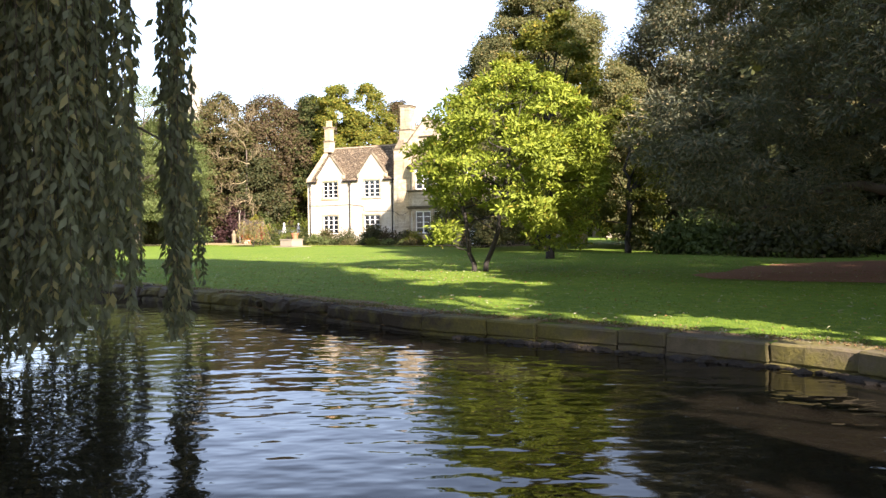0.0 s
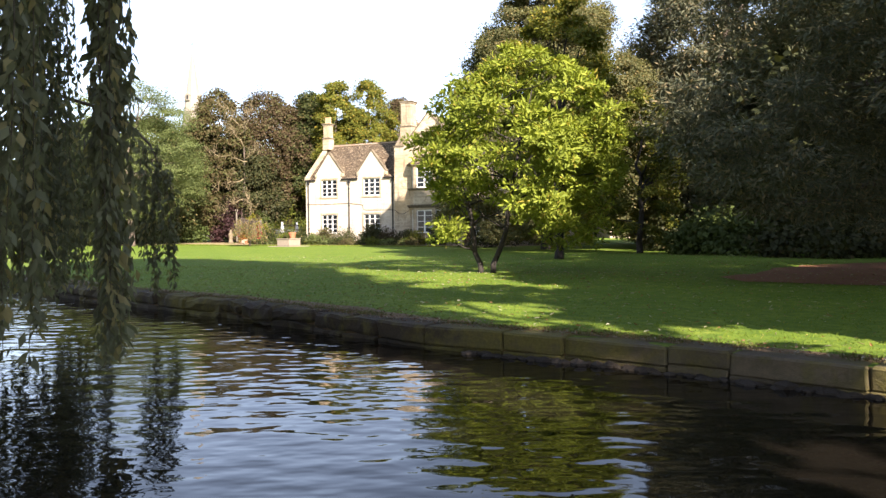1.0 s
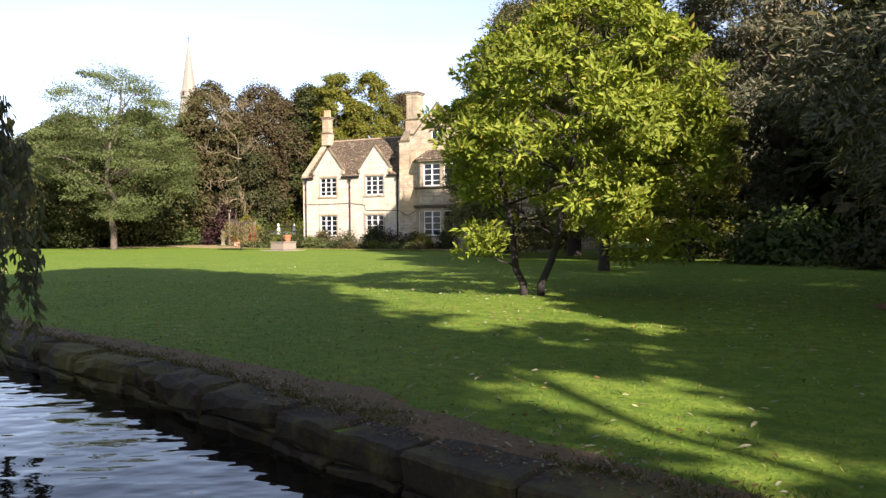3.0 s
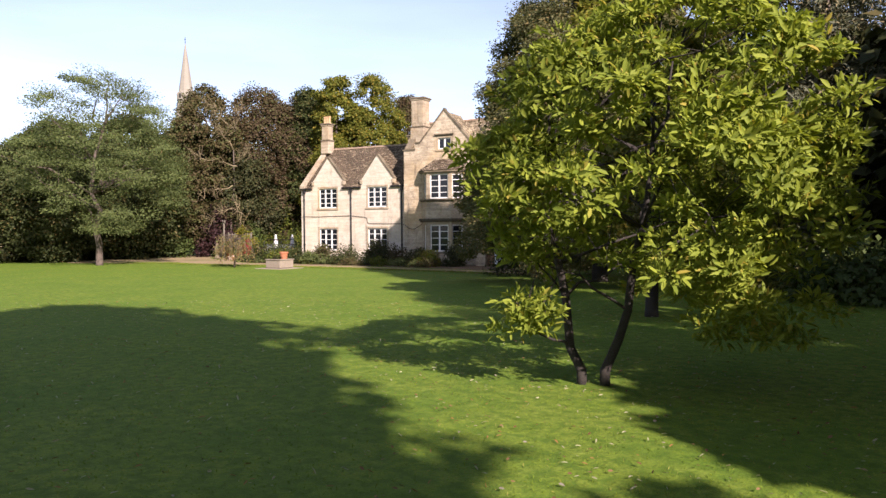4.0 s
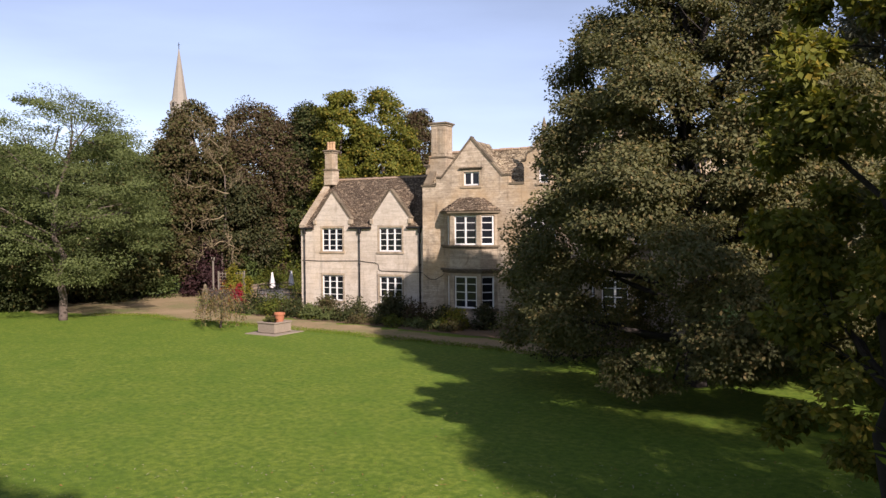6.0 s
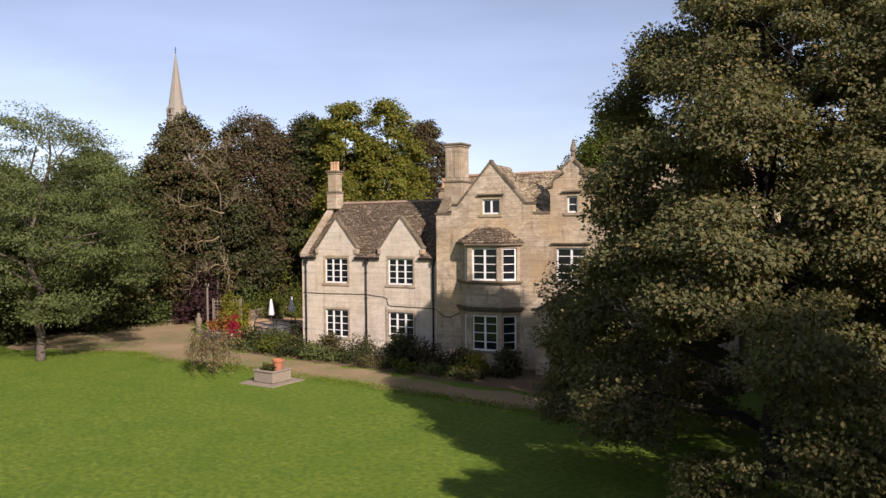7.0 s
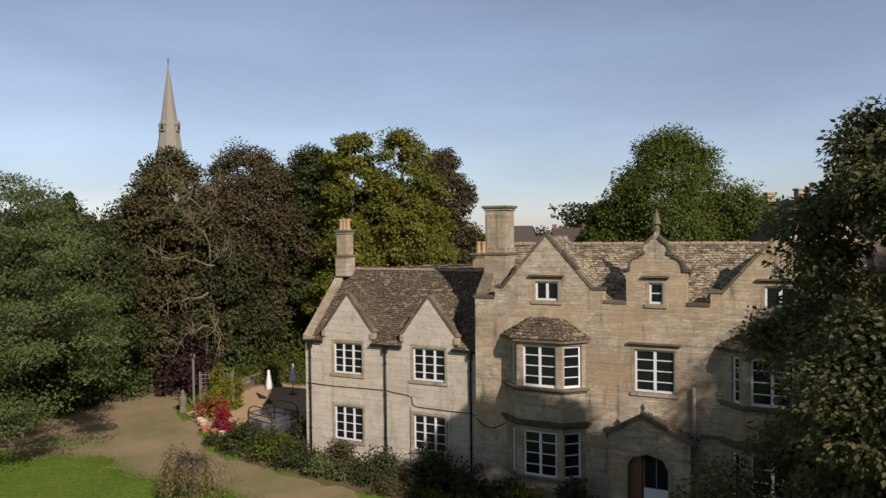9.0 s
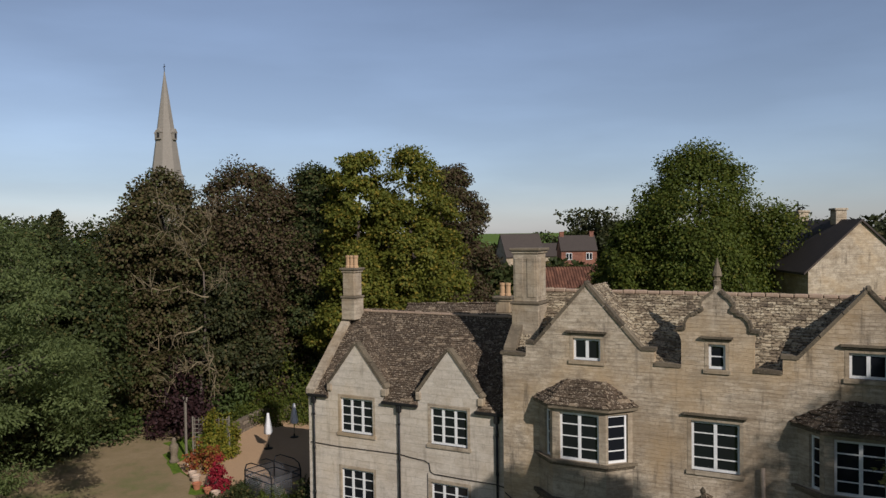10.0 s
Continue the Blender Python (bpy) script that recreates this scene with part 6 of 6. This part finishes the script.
def ornament(x, y):
    """A worn stone garden figure on a plinth, as one plain shape."""
    bm = bmesh.new()
    lathe(bm, [(0.24, -0.01), (0.24, 0.1), (0.17, 0.14), (0.16, 0.4), (0.22, 0.65), (0.2, 0.85), (0.1, 0.95), (0.12, 1.08), (0.05, 1.2)], (0, 0, 0), 12)
    ob = part("garden_statue", bm, M_WEATHER, smooth=True)
    ob.location = (x, y, 0)
    tagged(ob, "weathered grey stone garden figure by the post", "statue")


ornament(-56.45, 41.09)


def parasol(x, y, lab):
    root = thing("parasol", lab, "parasol", "closed parasols", at=(x, y, 0))
    root.scale = (0.8, 0.8, 0.74)
    t = Tubes()
    t.add([(0, 0, 0.02), (0, 0, 2.45)], 0.025, 0.02, 8)
    t.make("pole", M_BARK_PALE, root)
    bm = bmesh.new()
    n = 12
    rows = [(0.06, 2.5), (0.1, 2.2), (0.17, 1.7), (0.24, 1.2), (0.2, 1.05)]
    rings = [[bm.verts.new((r * (1 + 0.22 * math.cos(6 * a)) * math.cos(a), r * (1 + 0.22 * math.cos(6 * a)) * math.sin(a), z)) for a in (math.tau * k / n for k in range(n))] for r, z in rows]
    for r0, r1 in zip(rings, rings[1:]):
        for k in range(n):
            bm.faces.new([r0[k], r0[(k + 1) % n], r1[(k + 1) % n], r1[k]])
    bm.faces.new(rings[0])
    part("canopy", bm, M_CANVAS, root, smooth=True)
    bm = bmesh.new()
    lathe(bm, [(0.28, 0), (0.28, 0.06), (0.06, 0.1), (0.05, 0.3)], (0, 0, 0), 14)
    part("base", bm, M_IRON, root)


parasol(-54.61, 45.29, "closed white parasol standing on the terrace")
parasol(-55.25, 47.47, "closed pale parasol standing on the terrace")


def cage(x, y):
    """A wire garden enclosure with a domed roof."""
    root = thing("garden_enclosure", "dark metal-framed wire enclosure beside the house", "enclosure", at=(x, y, 0))
    w, d, h = 1.8, 1.5, 1.4
    for sx in (-1, 1):
        for sy in (-1, 1):
            q = Tubes()
            q.add([(sx * w / 2, sy * d / 2, 0), (sx * w / 2, sy * d / 2, h - 0.25), (sx * (w / 2 - 0.12), sy * d / 2, h)], 0.03, 0.03, 6)
            q.make("upright", M_IRON, root)
    for z in (0.05, 0.9, h - 0.25):
        for a, b in (((-w / 2, -d / 2), (w / 2, -d / 2)), ((w / 2, -d / 2), (w / 2, d / 2)), ((w / 2, d / 2), (-w / 2, d / 2)), ((-w / 2, d / 2), (-w / 2, -d / 2))):
            q = Tubes()
            q.add([(*a, z), (*b, z)], 0.022, 0.022, 5)
            q.make("rail", M_IRON, root)
    mesh = Tubes()
    for i in range(1, 24):
        u = -w / 2 + w * i / 24
        for sy in (-1, 1):
            mesh.add([(u, sy * d / 2, 0), (u, sy * d / 2, h - 0.2)], 0.006, 0.006, 3)
    for i in range(1, 18):
        v = -d / 2 + d * i / 18
        for sx in (-1, 1):
            mesh.add([(sx * w / 2, v, 0), (sx * w / 2, v, h - 0.2)], 0.006, 0.006, 3)
    for i in range(1, 14):
        z = 0.1 + (h - 0.35) * i / 14
        for sy in (-1, 1):
            mesh.add([(-w / 2, sy * d / 2, z), (w / 2, sy * d / 2, z)], 0.007, 0.007, 3)
        for sx in (-1, 1):
            mesh.add([(sx * w / 2, -d / 2, z), (sx * w / 2, d / 2, z)], 0.007, 0.007, 3)
    ob = mesh.make("wire_mesh", M_WIRE, root)
    ob["kind"] = "stuff"
    for v in (-d / 2, 0, d / 2):
        q = Tubes()
        q.add([(-w / 2 + 0.12, v, h), (-w / 4, v, h + 0.12), (w / 4, v, h + 0.12), (w / 2 - 0.12, v, h)], 0.025, 0.025, 5)
        q.make("roof_hoop", M_IRON, root)


cage(-48.69, 41.13)
for x, y, z, r, h, mat, lab in ((-52.9, 40.09, 0, 0.28, 0.42, M_POT_PALE, "pale clay pot at the terrace edge"), (-53.62, 40.36, 0, 0.24, 0.36, M_POT_PALE, "pale clay pot at the terrace edge"),
                                (-52.07, 39.63, 0, 0.25, 0.36, M_TERRA, "terracotta pot at the terrace edge"), (-51.2, 39.61, 0, 0.22, 0.32, M_TERRA, "terracotta pot at the terrace edge"),
                                (-50.44, 39.49, 0, 0.26, 0.38, M_POT_PALE, "pale clay pot at the terrace edge"), (-54.63, 40.78, 0, 0.26, 0.4, M_POT_PALE, "pale clay pot at the terrace edge")):
    pot(x, y, z, r * 0.75, h * 0.8, mat, lab)

# low stone wall round the back of the terrace
low_wall = thing("terrace_wall", "low curved dry stone wall behind the terrace", "wall", kind="structure")
rng = random.Random(9)
line = [(-56.11, 43.06), (-57.33, 44.52), (-58.46, 46.3), (-59.4, 48.26), (-58.91, 50.84), (-55.85, 53.29), (-51.14, 54.73), (-46.2, 55.51)]
for row in range(4):
    for (ax, ay), (bx, by) in zip(line, line[1:]):
        a, b = Vector((ax, ay, 0)), Vector((bx, by, 0))
        n = max(1, int((b - a).length / 0.62))
        ang = math.atan2(by - ay, bx - ax)
        for i in range(n):
            c = a.lerp(b, (i + 0.5 + 0.4 * (row % 2)) / n)
            bm = bmesh.new()
            box(bm, -0.29, 0.29, -0.16, 0.16, 0.0, 0.19, 0.025)
            ob = part("stone", bm, M_LOWWALL, low_wall)
            ob.matrix_basis = Matrix.Translation((c.x + rng.uniform(-0.02, 0.02), c.y, row * 0.195 - 0.01)) @ Matrix.Rotation(ang + rng.uniform(-0.03, 0.03), 4, "Z")

# ivy that spills over the wall
for i, (s, r, h, rr) in enumerate(((75.3, -13.6, 1.7, 1.5), (75.6, -11.9, 1.9, 1.6), (74.6, -15.2, 1.5, 1.3))):
    x, y = sr(s, r)
    bush("ivy", "glossy green ivy heaped over the terrace wall", x, y, h, rr, L_LIME, 2600, 0.12, 1.0, 700 + i, 0.9, "ivy", "ivy on the terrace wall")

# ---- church spire and houses beyond ----
church = thing("church", "tall stone church spire rising over the trees", "church", at=(-119.8, 77.0, 0))
bm = bmesh.new()
box(bm, -2.9, 2.9, -2.9, 2.9, 0, 14.8, 0.1)
part("tower", bm, M_SPIRE, church)
bm = bmesh.new()
lathe(bm, [(2.8, 14.8), (2.68, 15.3), (0.06, 33.7), (0.03, 33.8)], (0, 0, 0), 8)
part("spire", bm, M_SPIRE, church)
for z, w in ((17.6, 0.47), (24.4, 0.34)):
    for k in range(4):
        a = math.tau * k / 4 + math.pi / 8
        r = 2.68 * (33.7 - z) / 18.4 * 0.93
        bm = bmesh.new()
        box(bm, r - 0.7, r + 0.35, -w, w, z - 0.2, z + w * 2.2, 0.02)
        vs = [bm.verts.new(p) for p in ((r + 0.4, -w - 0.1, z + w * 2.2), (r + 0.4, w + 0.1, z + w * 2.2), (r + 0.4, 0, z + w * 4), (r - 0.9, -w - 0.1, z + w * 2.2), (r - 0.9, w + 0.1, z + w * 2.2), (r - 0.9, 0, z + w * 4))]
        for f in ((0, 1, 2), (5, 4, 3), (0, 2, 5, 3), (1, 4, 5, 2), (0, 3, 4, 1)):
            bm.faces.new([vs[i] for i in f])
        ob = part("lucarne", bm, M_SPIRE, church)
        ob.rotation_euler.z = a
        bm = bmesh.new()
        box(bm, r + 0.34, r + 0.37, -w * 0.6, w * 0.6, z, z + w * 2)
        part("louvre", bm, M_DARK, ob)
t = Tubes()
t.add([(0, 0, 33.6), (0, 0, 34.8)], 0.06, 0.04, 5)
t.add([(-0.3, 0, 34.4), (0.3, 0, 34.4)], 0.04, 0.04, 5)
t.make("cross", M_IRON, church)


def far_house(name, label, s, r, yaw, length, depth, eave, ridge, wall_mat, roof_mat, windows=(), chimneys=(), ribs=False):
    """A plain gabled building: local x along the ridge."""
    x, y = sr(s, r)
    root = thing(name, label, "house", "houses beyond the garden", at=(x, y, 0))
    root.rotation_euler.z = radians(yaw)
    bm = bmesh.new()
    slab(bm, [(-depth / 2, 0), (depth / 2, 0), (depth / 2, eave), (0, ridge), (-depth / 2, eave)], [], lambda u, v, d: (-length / 2 + d, u, v), length)
    part("wall", bm, wall_mat, root)
    for sgn in (-1, 1):
        bm = bmesh.new()
        sl = (ridge - eave) / (depth / 2)
        o = 0.3
        pts = [(-length / 2 - 0.15, sgn * (depth / 2 + o), eave - sl * o), (length / 2 + 0.15, sgn * (depth / 2 + o), eave - sl * o), (length / 2 + 0.15, 0, ridge), (-length / 2 - 0.15, 0, ridge)]
        vs = [bm.verts.new(Vector(p) + Vector((0, 0, dz))) for p in pts for dz in (0.02, 0.16)]
        for f in ((0, 2, 4, 6), (1, 7, 5, 3), (0, 1, 3, 2), (2, 3, 5, 4), (4, 5, 7, 6), (6, 7, 1, 0)):
            bm.faces.new([vs[i] for i in f])
        deck = part("roof", bm, roof_mat, root)
        if ribs:
            # rolls of pantiles running down the slope
            v, f = [], []
            n = int(length / 0.28)
            for i in range(n):
                for k in range(7):
                    x0 = -length / 2 - 0.1 + i * 0.28
                    a0, a1 = k / 7, (k + 1) / 7 + 0.01
                    run = depth / 2 + o
                    j = len(v)
                    for a, up in ((a0, 0.05), (a1, 0.015)):
                        for du, dz in ((0.0, 0.0), (0.05, 0.09), (0.13, 0.1), (0.2, 0.02), (0.28, 0.0)):
                            v.append((x0 + du, sgn * run * (1 - a), eave - sl * o + (ridge - eave + sl * o) * a + 0.15 + dz + up))
                    f.extend((j + q, j + q + 1, j + q + 6, j + q + 5) for q in range(4))
            tiles = raw("pantiling", v, f, roof_mat, deck)
            tiles["kind"] = "stuff"
    for u, z, w, h in windows:
        bm = bmesh.new()
        box(bm, u - w / 2, u + w / 2, -depth / 2 - 0.06, -depth / 2 + 0.02, z, z + h, 0.01)
        win = part("window", bm, M_WHITE, root)
        for q in (-1, 1):
            bm = bmesh.new()
            box(bm, u + q * w / 4 - w / 5.2, u + q * w / 4 + w / 5.2, -depth / 2 - 0.075, -depth / 2 - 0.05, z + 0.1, z + h - 0.1)
            part("pane", bm, M_GLASS, win)
    for u in chimneys:
        bm = bmesh.new()
        box(bm, u - 0.4, u + 0.4, -0.35, 0.35, ridge - 0.4, ridge + 0.75, 0.03)
        box(bm, u - 0.47, u + 0.47, -0.42, 0.42, ridge + 0.75, ridge + 0.9, 0.02)
        part("chimney", bm, wall_mat, root)
    return root


M_BRICK = limestone("red brick", (0.27, 0.12, 0.08), (0.33, 0.16, 0.1), 0.08, 0.24)
M_PANTILE = piece_material("red pantile roof", (0.11, 0.045, 0.025), (0.24, 0.105, 0.056), (0.09, 0.06, 0.035), 0.9, 2.5)
M_TILE_DARK = plain("dark tile roof", (0.045, 0.034, 0.027), (0.085, 0.066, 0.05), 2.0, 0.9, bump=0.5)
far_house("stone_house", "stone gabled house beyond the garden trees", 81.61, 22.2, 128, 7.7, 6.4, 8.3, 11.3, M_WALL, M_TILE_DARK, chimneys=(4.5, -1.0))
far_house("brick_house", "red brick house in the village", 182.7, 22.8, 40, 7.0, 6, 7.0, 9.7, M_BRICK, M_TILE_DARK, [(-2.0, 5.0, 1.2, 1.4), (2.0, 5.0, 1.2, 1.4), (-2.0, 2.0, 1.2, 1.4), (2.0, 2.0, 1.2, 1.4)], (-3.0, 3.0))
far_house("stone_house", "grey stone farmhouse in the village", 173.56, 10.5, 59, 7.8, 5, 6.4, 10.2, M_WALL, M_TILE_DARK, [(0, 4, 1.2, 1.3)])
far_house("barn", "low barn with a red pantile roof", 108.4, 9.6, 40, 7.0, 7, 4.9, 7.0, M_WALL, M_PANTILE, ribs=True)
far_house("barn", "low grey slate-roofed barn", 194.88, 16.5, 40, 14, 8, 5.5, 8.0, M_WALL, M_TILE_DARK)
far_house("barn", "low grey slate-roofed barn", 124.84, -60.0, 40, 16, 8, 4.5, 7.5, M_WALL, M_TILE_DARK)


def far_wood(name, label, spots, leaf, seed):
    """Woods on the skyline as one mass of foliage."""
    rng = np.random.default_rng(seed)
    P = []
    R = []
    for s0, r0, s1, r1, n, h in spots:
        for i in range(n):
            f = i / n
            x, y = sr(s0 + (s1 - s0) * f + rng.uniform(-8, 8), r0 + (r1 - r0) * f + rng.uniform(-4, 4))
            hh = h * rng.uniform(0.75, 1.1)
            for k in range(20):
                P.append((x + rng.uniform(-1.4, 1.4) * hh * 0.25, y + rng.uniform(-1.4, 1.4) * hh * 0.25, hh * rng.uniform(0.12, 0.9)))
                R.append(hh * 0.14)
    p, w, n, s = spray(rng, np.array(P), np.array(R), 60, 0.9, 0.85, 0.1)
    p[:, 2] = np.maximum(p[:, 2], 0.3)
    ob = leaf_cloud(name, p, w, n, s, 1.4, leaf, simple=True)
    return tagged(ob, label, "woodland", kind="stuff")


far_wood("woodland", "dark wooded skyline beyond the church", [(200.97, -140, 200.97, -40, 34, 15), (152.25, -110, 140.07, -55, 22, 11), (255.78, -20, 261.87, 2, 6, 10), (261.87, 30, 261.87, 44, 5, 12)], L_GREEN, 301)
far_wood("woodland", "dark wooded hill beyond the village", [(207.06, 31.5, 210.1, 33.5, 6, 15), (146.16, 40, 152.25, 110, 30, 14), (121.8, 30, 115.71, 70, 16, 10)], L_DARK, 302)
far_wood("hedge", "green field hedges between the village houses", [(164.43, 0, 159.56, 30, 14, 5), (140.07, -4, 137.03, 24, 12, 4), (97.44, -2, 100.48, 30, 12, 5), (128, -14, 130, 10, 16, 6.5), (165, -30, 170, 6, 16, 8)], L_GREEN, 303)

# ---- pond wall ----
pond_wall = thing("pond_wall", "mossy squared stone wall edging the pond", "pond wall", kind="structure")
rng = random.Random(4)


d = 0.0
while True:
    w = rng.choice((0.52, 0.64, 0.76, 0.86, 0.95)) * rng.uniform(0.94, 1.06)
    e = edge_point(d + w / 2)
    if not e or edge_point(d + w) is None:
        break
    x, y, a = e
    slump = min(1.0, max(0.0, (-4.5 - x) / 3.5))
    top = 0.014 + rng.uniform(-0.012, 0.012) + 0.02 * slump
    split = -0.13 - rng.uniform(0, 0.05)
    wedge = rng.choice((0.0, 0.0, 0.03, 0.055))
    for course in (0, 1):
        bm = bmesh.new()
        if course == 0:
            box(bm, -w / 2 + 0.002, w / 2 - 0.002, -0.075, 0.3, split, top, 0.018 + 0.03 * slump)
        else:
            box(bm, -w / 2 + 0.003, w / 2 - 0.003, -0.072, 0.3, -0.62, split - 0.003, 0.01)
        bmesh.ops.subdivide_edges(bm, edges=[e for e in bm.edges if e.calc_length() > 0.24], cuts=4, use_grid_fill=True)
        for v in bm.verts:
            q = v.co * 4.0 + Vector((d * 1.7, course * 5, d))
            v.co += Vector((noise.noise(q + Vector((9, 0, 0))) * 0.012, (noise.noise(q) + 0.5 * noise.noise(q * 2.7)) * (0.03 + 0.05 * slump), noise.noise(q + Vector((0, 7, 0))) * (0.012 + 0.03 * slump)))
            # broken lower corners leave dark wedges between some stones
            if course == 1 and v.co.x > w / 2 - 0.05:
                v.co.x -= wedge * min(1.0, max(0.0, (-0.1 - v.co.z) / 0.15))
        ob = part("stone", bm, M_BANK, pond_wall)
        ob.matrix_basis = Matrix.Translation((x, y, 0)) @ Matrix.Rotation(a + rng.uniform(-0.012, 0.012), 4, "Z") @ Matrix.Rotation(rng.uniform(-0.015, 0.015), 4, "X")
    d += w + rng.choice((0.0, 0.004, 0.01))

# rough footing of mud and stones that shows along the waterline
d = 20.0
while True:
    e = edge_point(d)
    if not e:
        break
    x, y, a = e
    size = rng.uniform(0.04, 0.1)
    bm = bmesh.new()
    bmesh.ops.create_icosphere(bm, subdivisions=1, radius=size)
    for v in bm.verts:
        v.co *= 1 + 0.5 * noise.noise(v.co * 14 + Vector((d, 0, 3)))
        v.co.z *= 0.55
    ob = part("footing_stone", bm, M_FOOTING, pond_wall)
    o = 0.07 + rng.uniform(0.0, 0.1)
    ob.matrix_basis = Matrix.Translation((x + math.sin(a) * o, y - math.cos(a) * o, WATER_Z - 0.025 + rng.uniform(0, 0.03))) @ Matrix.Rotation(rng.uniform(0, 6.28), 4, "Z")
    d += rng.uniform(0.03, 0.09)

M_TUFT = leaf_material("rank grass tufts", (0.07, 0.095, 0.016), (0.14, 0.15, 0.03), (0.24, 0.19, 0.08), 0.25, 0.25)
M_RUSSET = leaf_material("russet fallen leaves", (0.12, 0.06, 0.025), (0.23, 0.13, 0.06), (0.22, 0.19, 0.13), 0.25, 0.1)

# ---- grass blades and fallen leaves ----
rng_g = np.random.default_rng(15)


def strew(n, s0, s1, r0, r1, power=1.0, margin=0.38):
    s = s0 + (s1 - s0) * rng_g.random(n) ** power
    r = r0 + (r1 - r0) * rng_g.random(n)
    x, y = -0.643 * s + 0.766 * r, 0.766 * s + 0.643 * r
    edge = np.interp(x, [p[0] for p in POND_EDGE], [p[1] for p in POND_EDGE])
    keep = y > edge + margin
    return np.stack([x[keep], y[keep], np.zeros(keep.sum())], 1)


P = strew(110000, 6.09, 24.36, -12, 12, 1.7, 0.5)
n = len(P)
W = rng_g.normal(size=(n, 3)) * 0.7
W[:, 2] = 0.7
leaf_cloud("grass", P, W, rng_g.normal(size=(n, 3)), rng_g.uniform(0.018, 0.04, n), 0.4, M_BLADE, kind="stuff", simple=True)
tagged(bpy.data.objects["grass"], "short mown grass blades on the lawn", "grass")
# tufts that hang over the pond wall
T = []
for k in range(2600):
    e = edge_point(rng_g.uniform(5.6, 29.5))
    if e:
        x, y, a = e
        if noise.noise(Vector((x * 0.9, y * 0.9, 3))) > -0.25:
            o = abs(rng_g.normal()) * 0.13 + 0.22
            for q in range(9):
                T.append((x - math.sin(a) * o + rng_g.normal() * 0.03, y + math.cos(a) * o + rng_g.normal() * 0.03, 0.0))
T = np.array(T)
W = rng_g.normal(size=(len(T), 3)) * 0.7
W[:, 2] = 0.9
leaf_cloud("grass_tufts", T, W, rng_g.normal(size=(len(T), 3)), rng_g.uniform(0.025, 0.06, len(T)), 0.16, M_TUFT, kind="stuff", simple=True)
tagged(bpy.data.objects["grass_tufts"], "ragged grass tufts along the pond wall", "grass")
def scatter_leaves(name, P, lo, hi, width, material, label):
    P[:, 2] = 0.035
    n = len(P)
    W = rng_g.normal(size=(n, 3))
    W[:, 2] *= 0.25
    N = rng_g.normal(size=(n, 3)) * 0.4 + np.array([0, 0, 1])
    leaf_cloud(name, P, W, N, rng_g.uniform(lo, hi, n), width, material, kind="stuff")
    tagged(bpy.data.objects[name], label, "fallen leaves")


scatter_leaves("willow_litter", strew(8000, 6.7, 32, -16, 13, 1.2), 0.035, 0.085, 0.45, M_FALLEN, "slender pale willow leaves fallen on the lawn")
# dead leaves and crumbs caught along the top of the pond wall
E = []
for k in range(7200):
    e = edge_point(rng_g.uniform(5.6, 29.5))
    if e:
        o = abs(rng_g.normal()) * (0.22 if e[0] > -4.5 else 0.36) + 0.05
        E.append((e[0] - math.sin(e[2]) * o, e[1] + math.cos(e[2]) * o, 0.03))
scatter_leaves("wall_litter", np.array(E), 0.015, 0.04, 0.7, M_RUSSET, "brown dead leaves caught along the pond wall")
scatter_leaves("fallen_leaves", np.concatenate([strew(450, 10.96, 36.54, -16, 13, 1.0), strew(420, 14.01, 21.92, 0, 7)]), 0.03, 0.06, 0.85, M_RUSSET, "russet and grey fallen leaves under the magnolia")
# ragged grass growing into the edge of the drive
V = []
for (ax, ay), (bx, by) in zip(DRIVE_EDGE, DRIVE_EDGE[1:]):
    ln = math.hypot(bx - ax, by - ay)
    for k in range(int(ln * 420)):
        f = rng_g.random()
        V.append((ax + (bx - ax) * f + rng_g.normal() * 0.3, ay + (by - ay) * f + rng_g.normal() * 0.3, 0.005))
V = np.array(V)
W = rng_g.normal(size=(len(V), 3)) * 0.6
W[:, 2] = 0.8
leaf_cloud("grass_verge", V, W, rng_g.normal(size=(len(V), 3)), rng_g.uniform(0.04, 0.11, len(V)), 0.35, M_BLADE, kind="stuff", simple=True)
tagged(bpy.data.objects["grass_verge"], "ragged grass verge along the gravel drive", "grass")
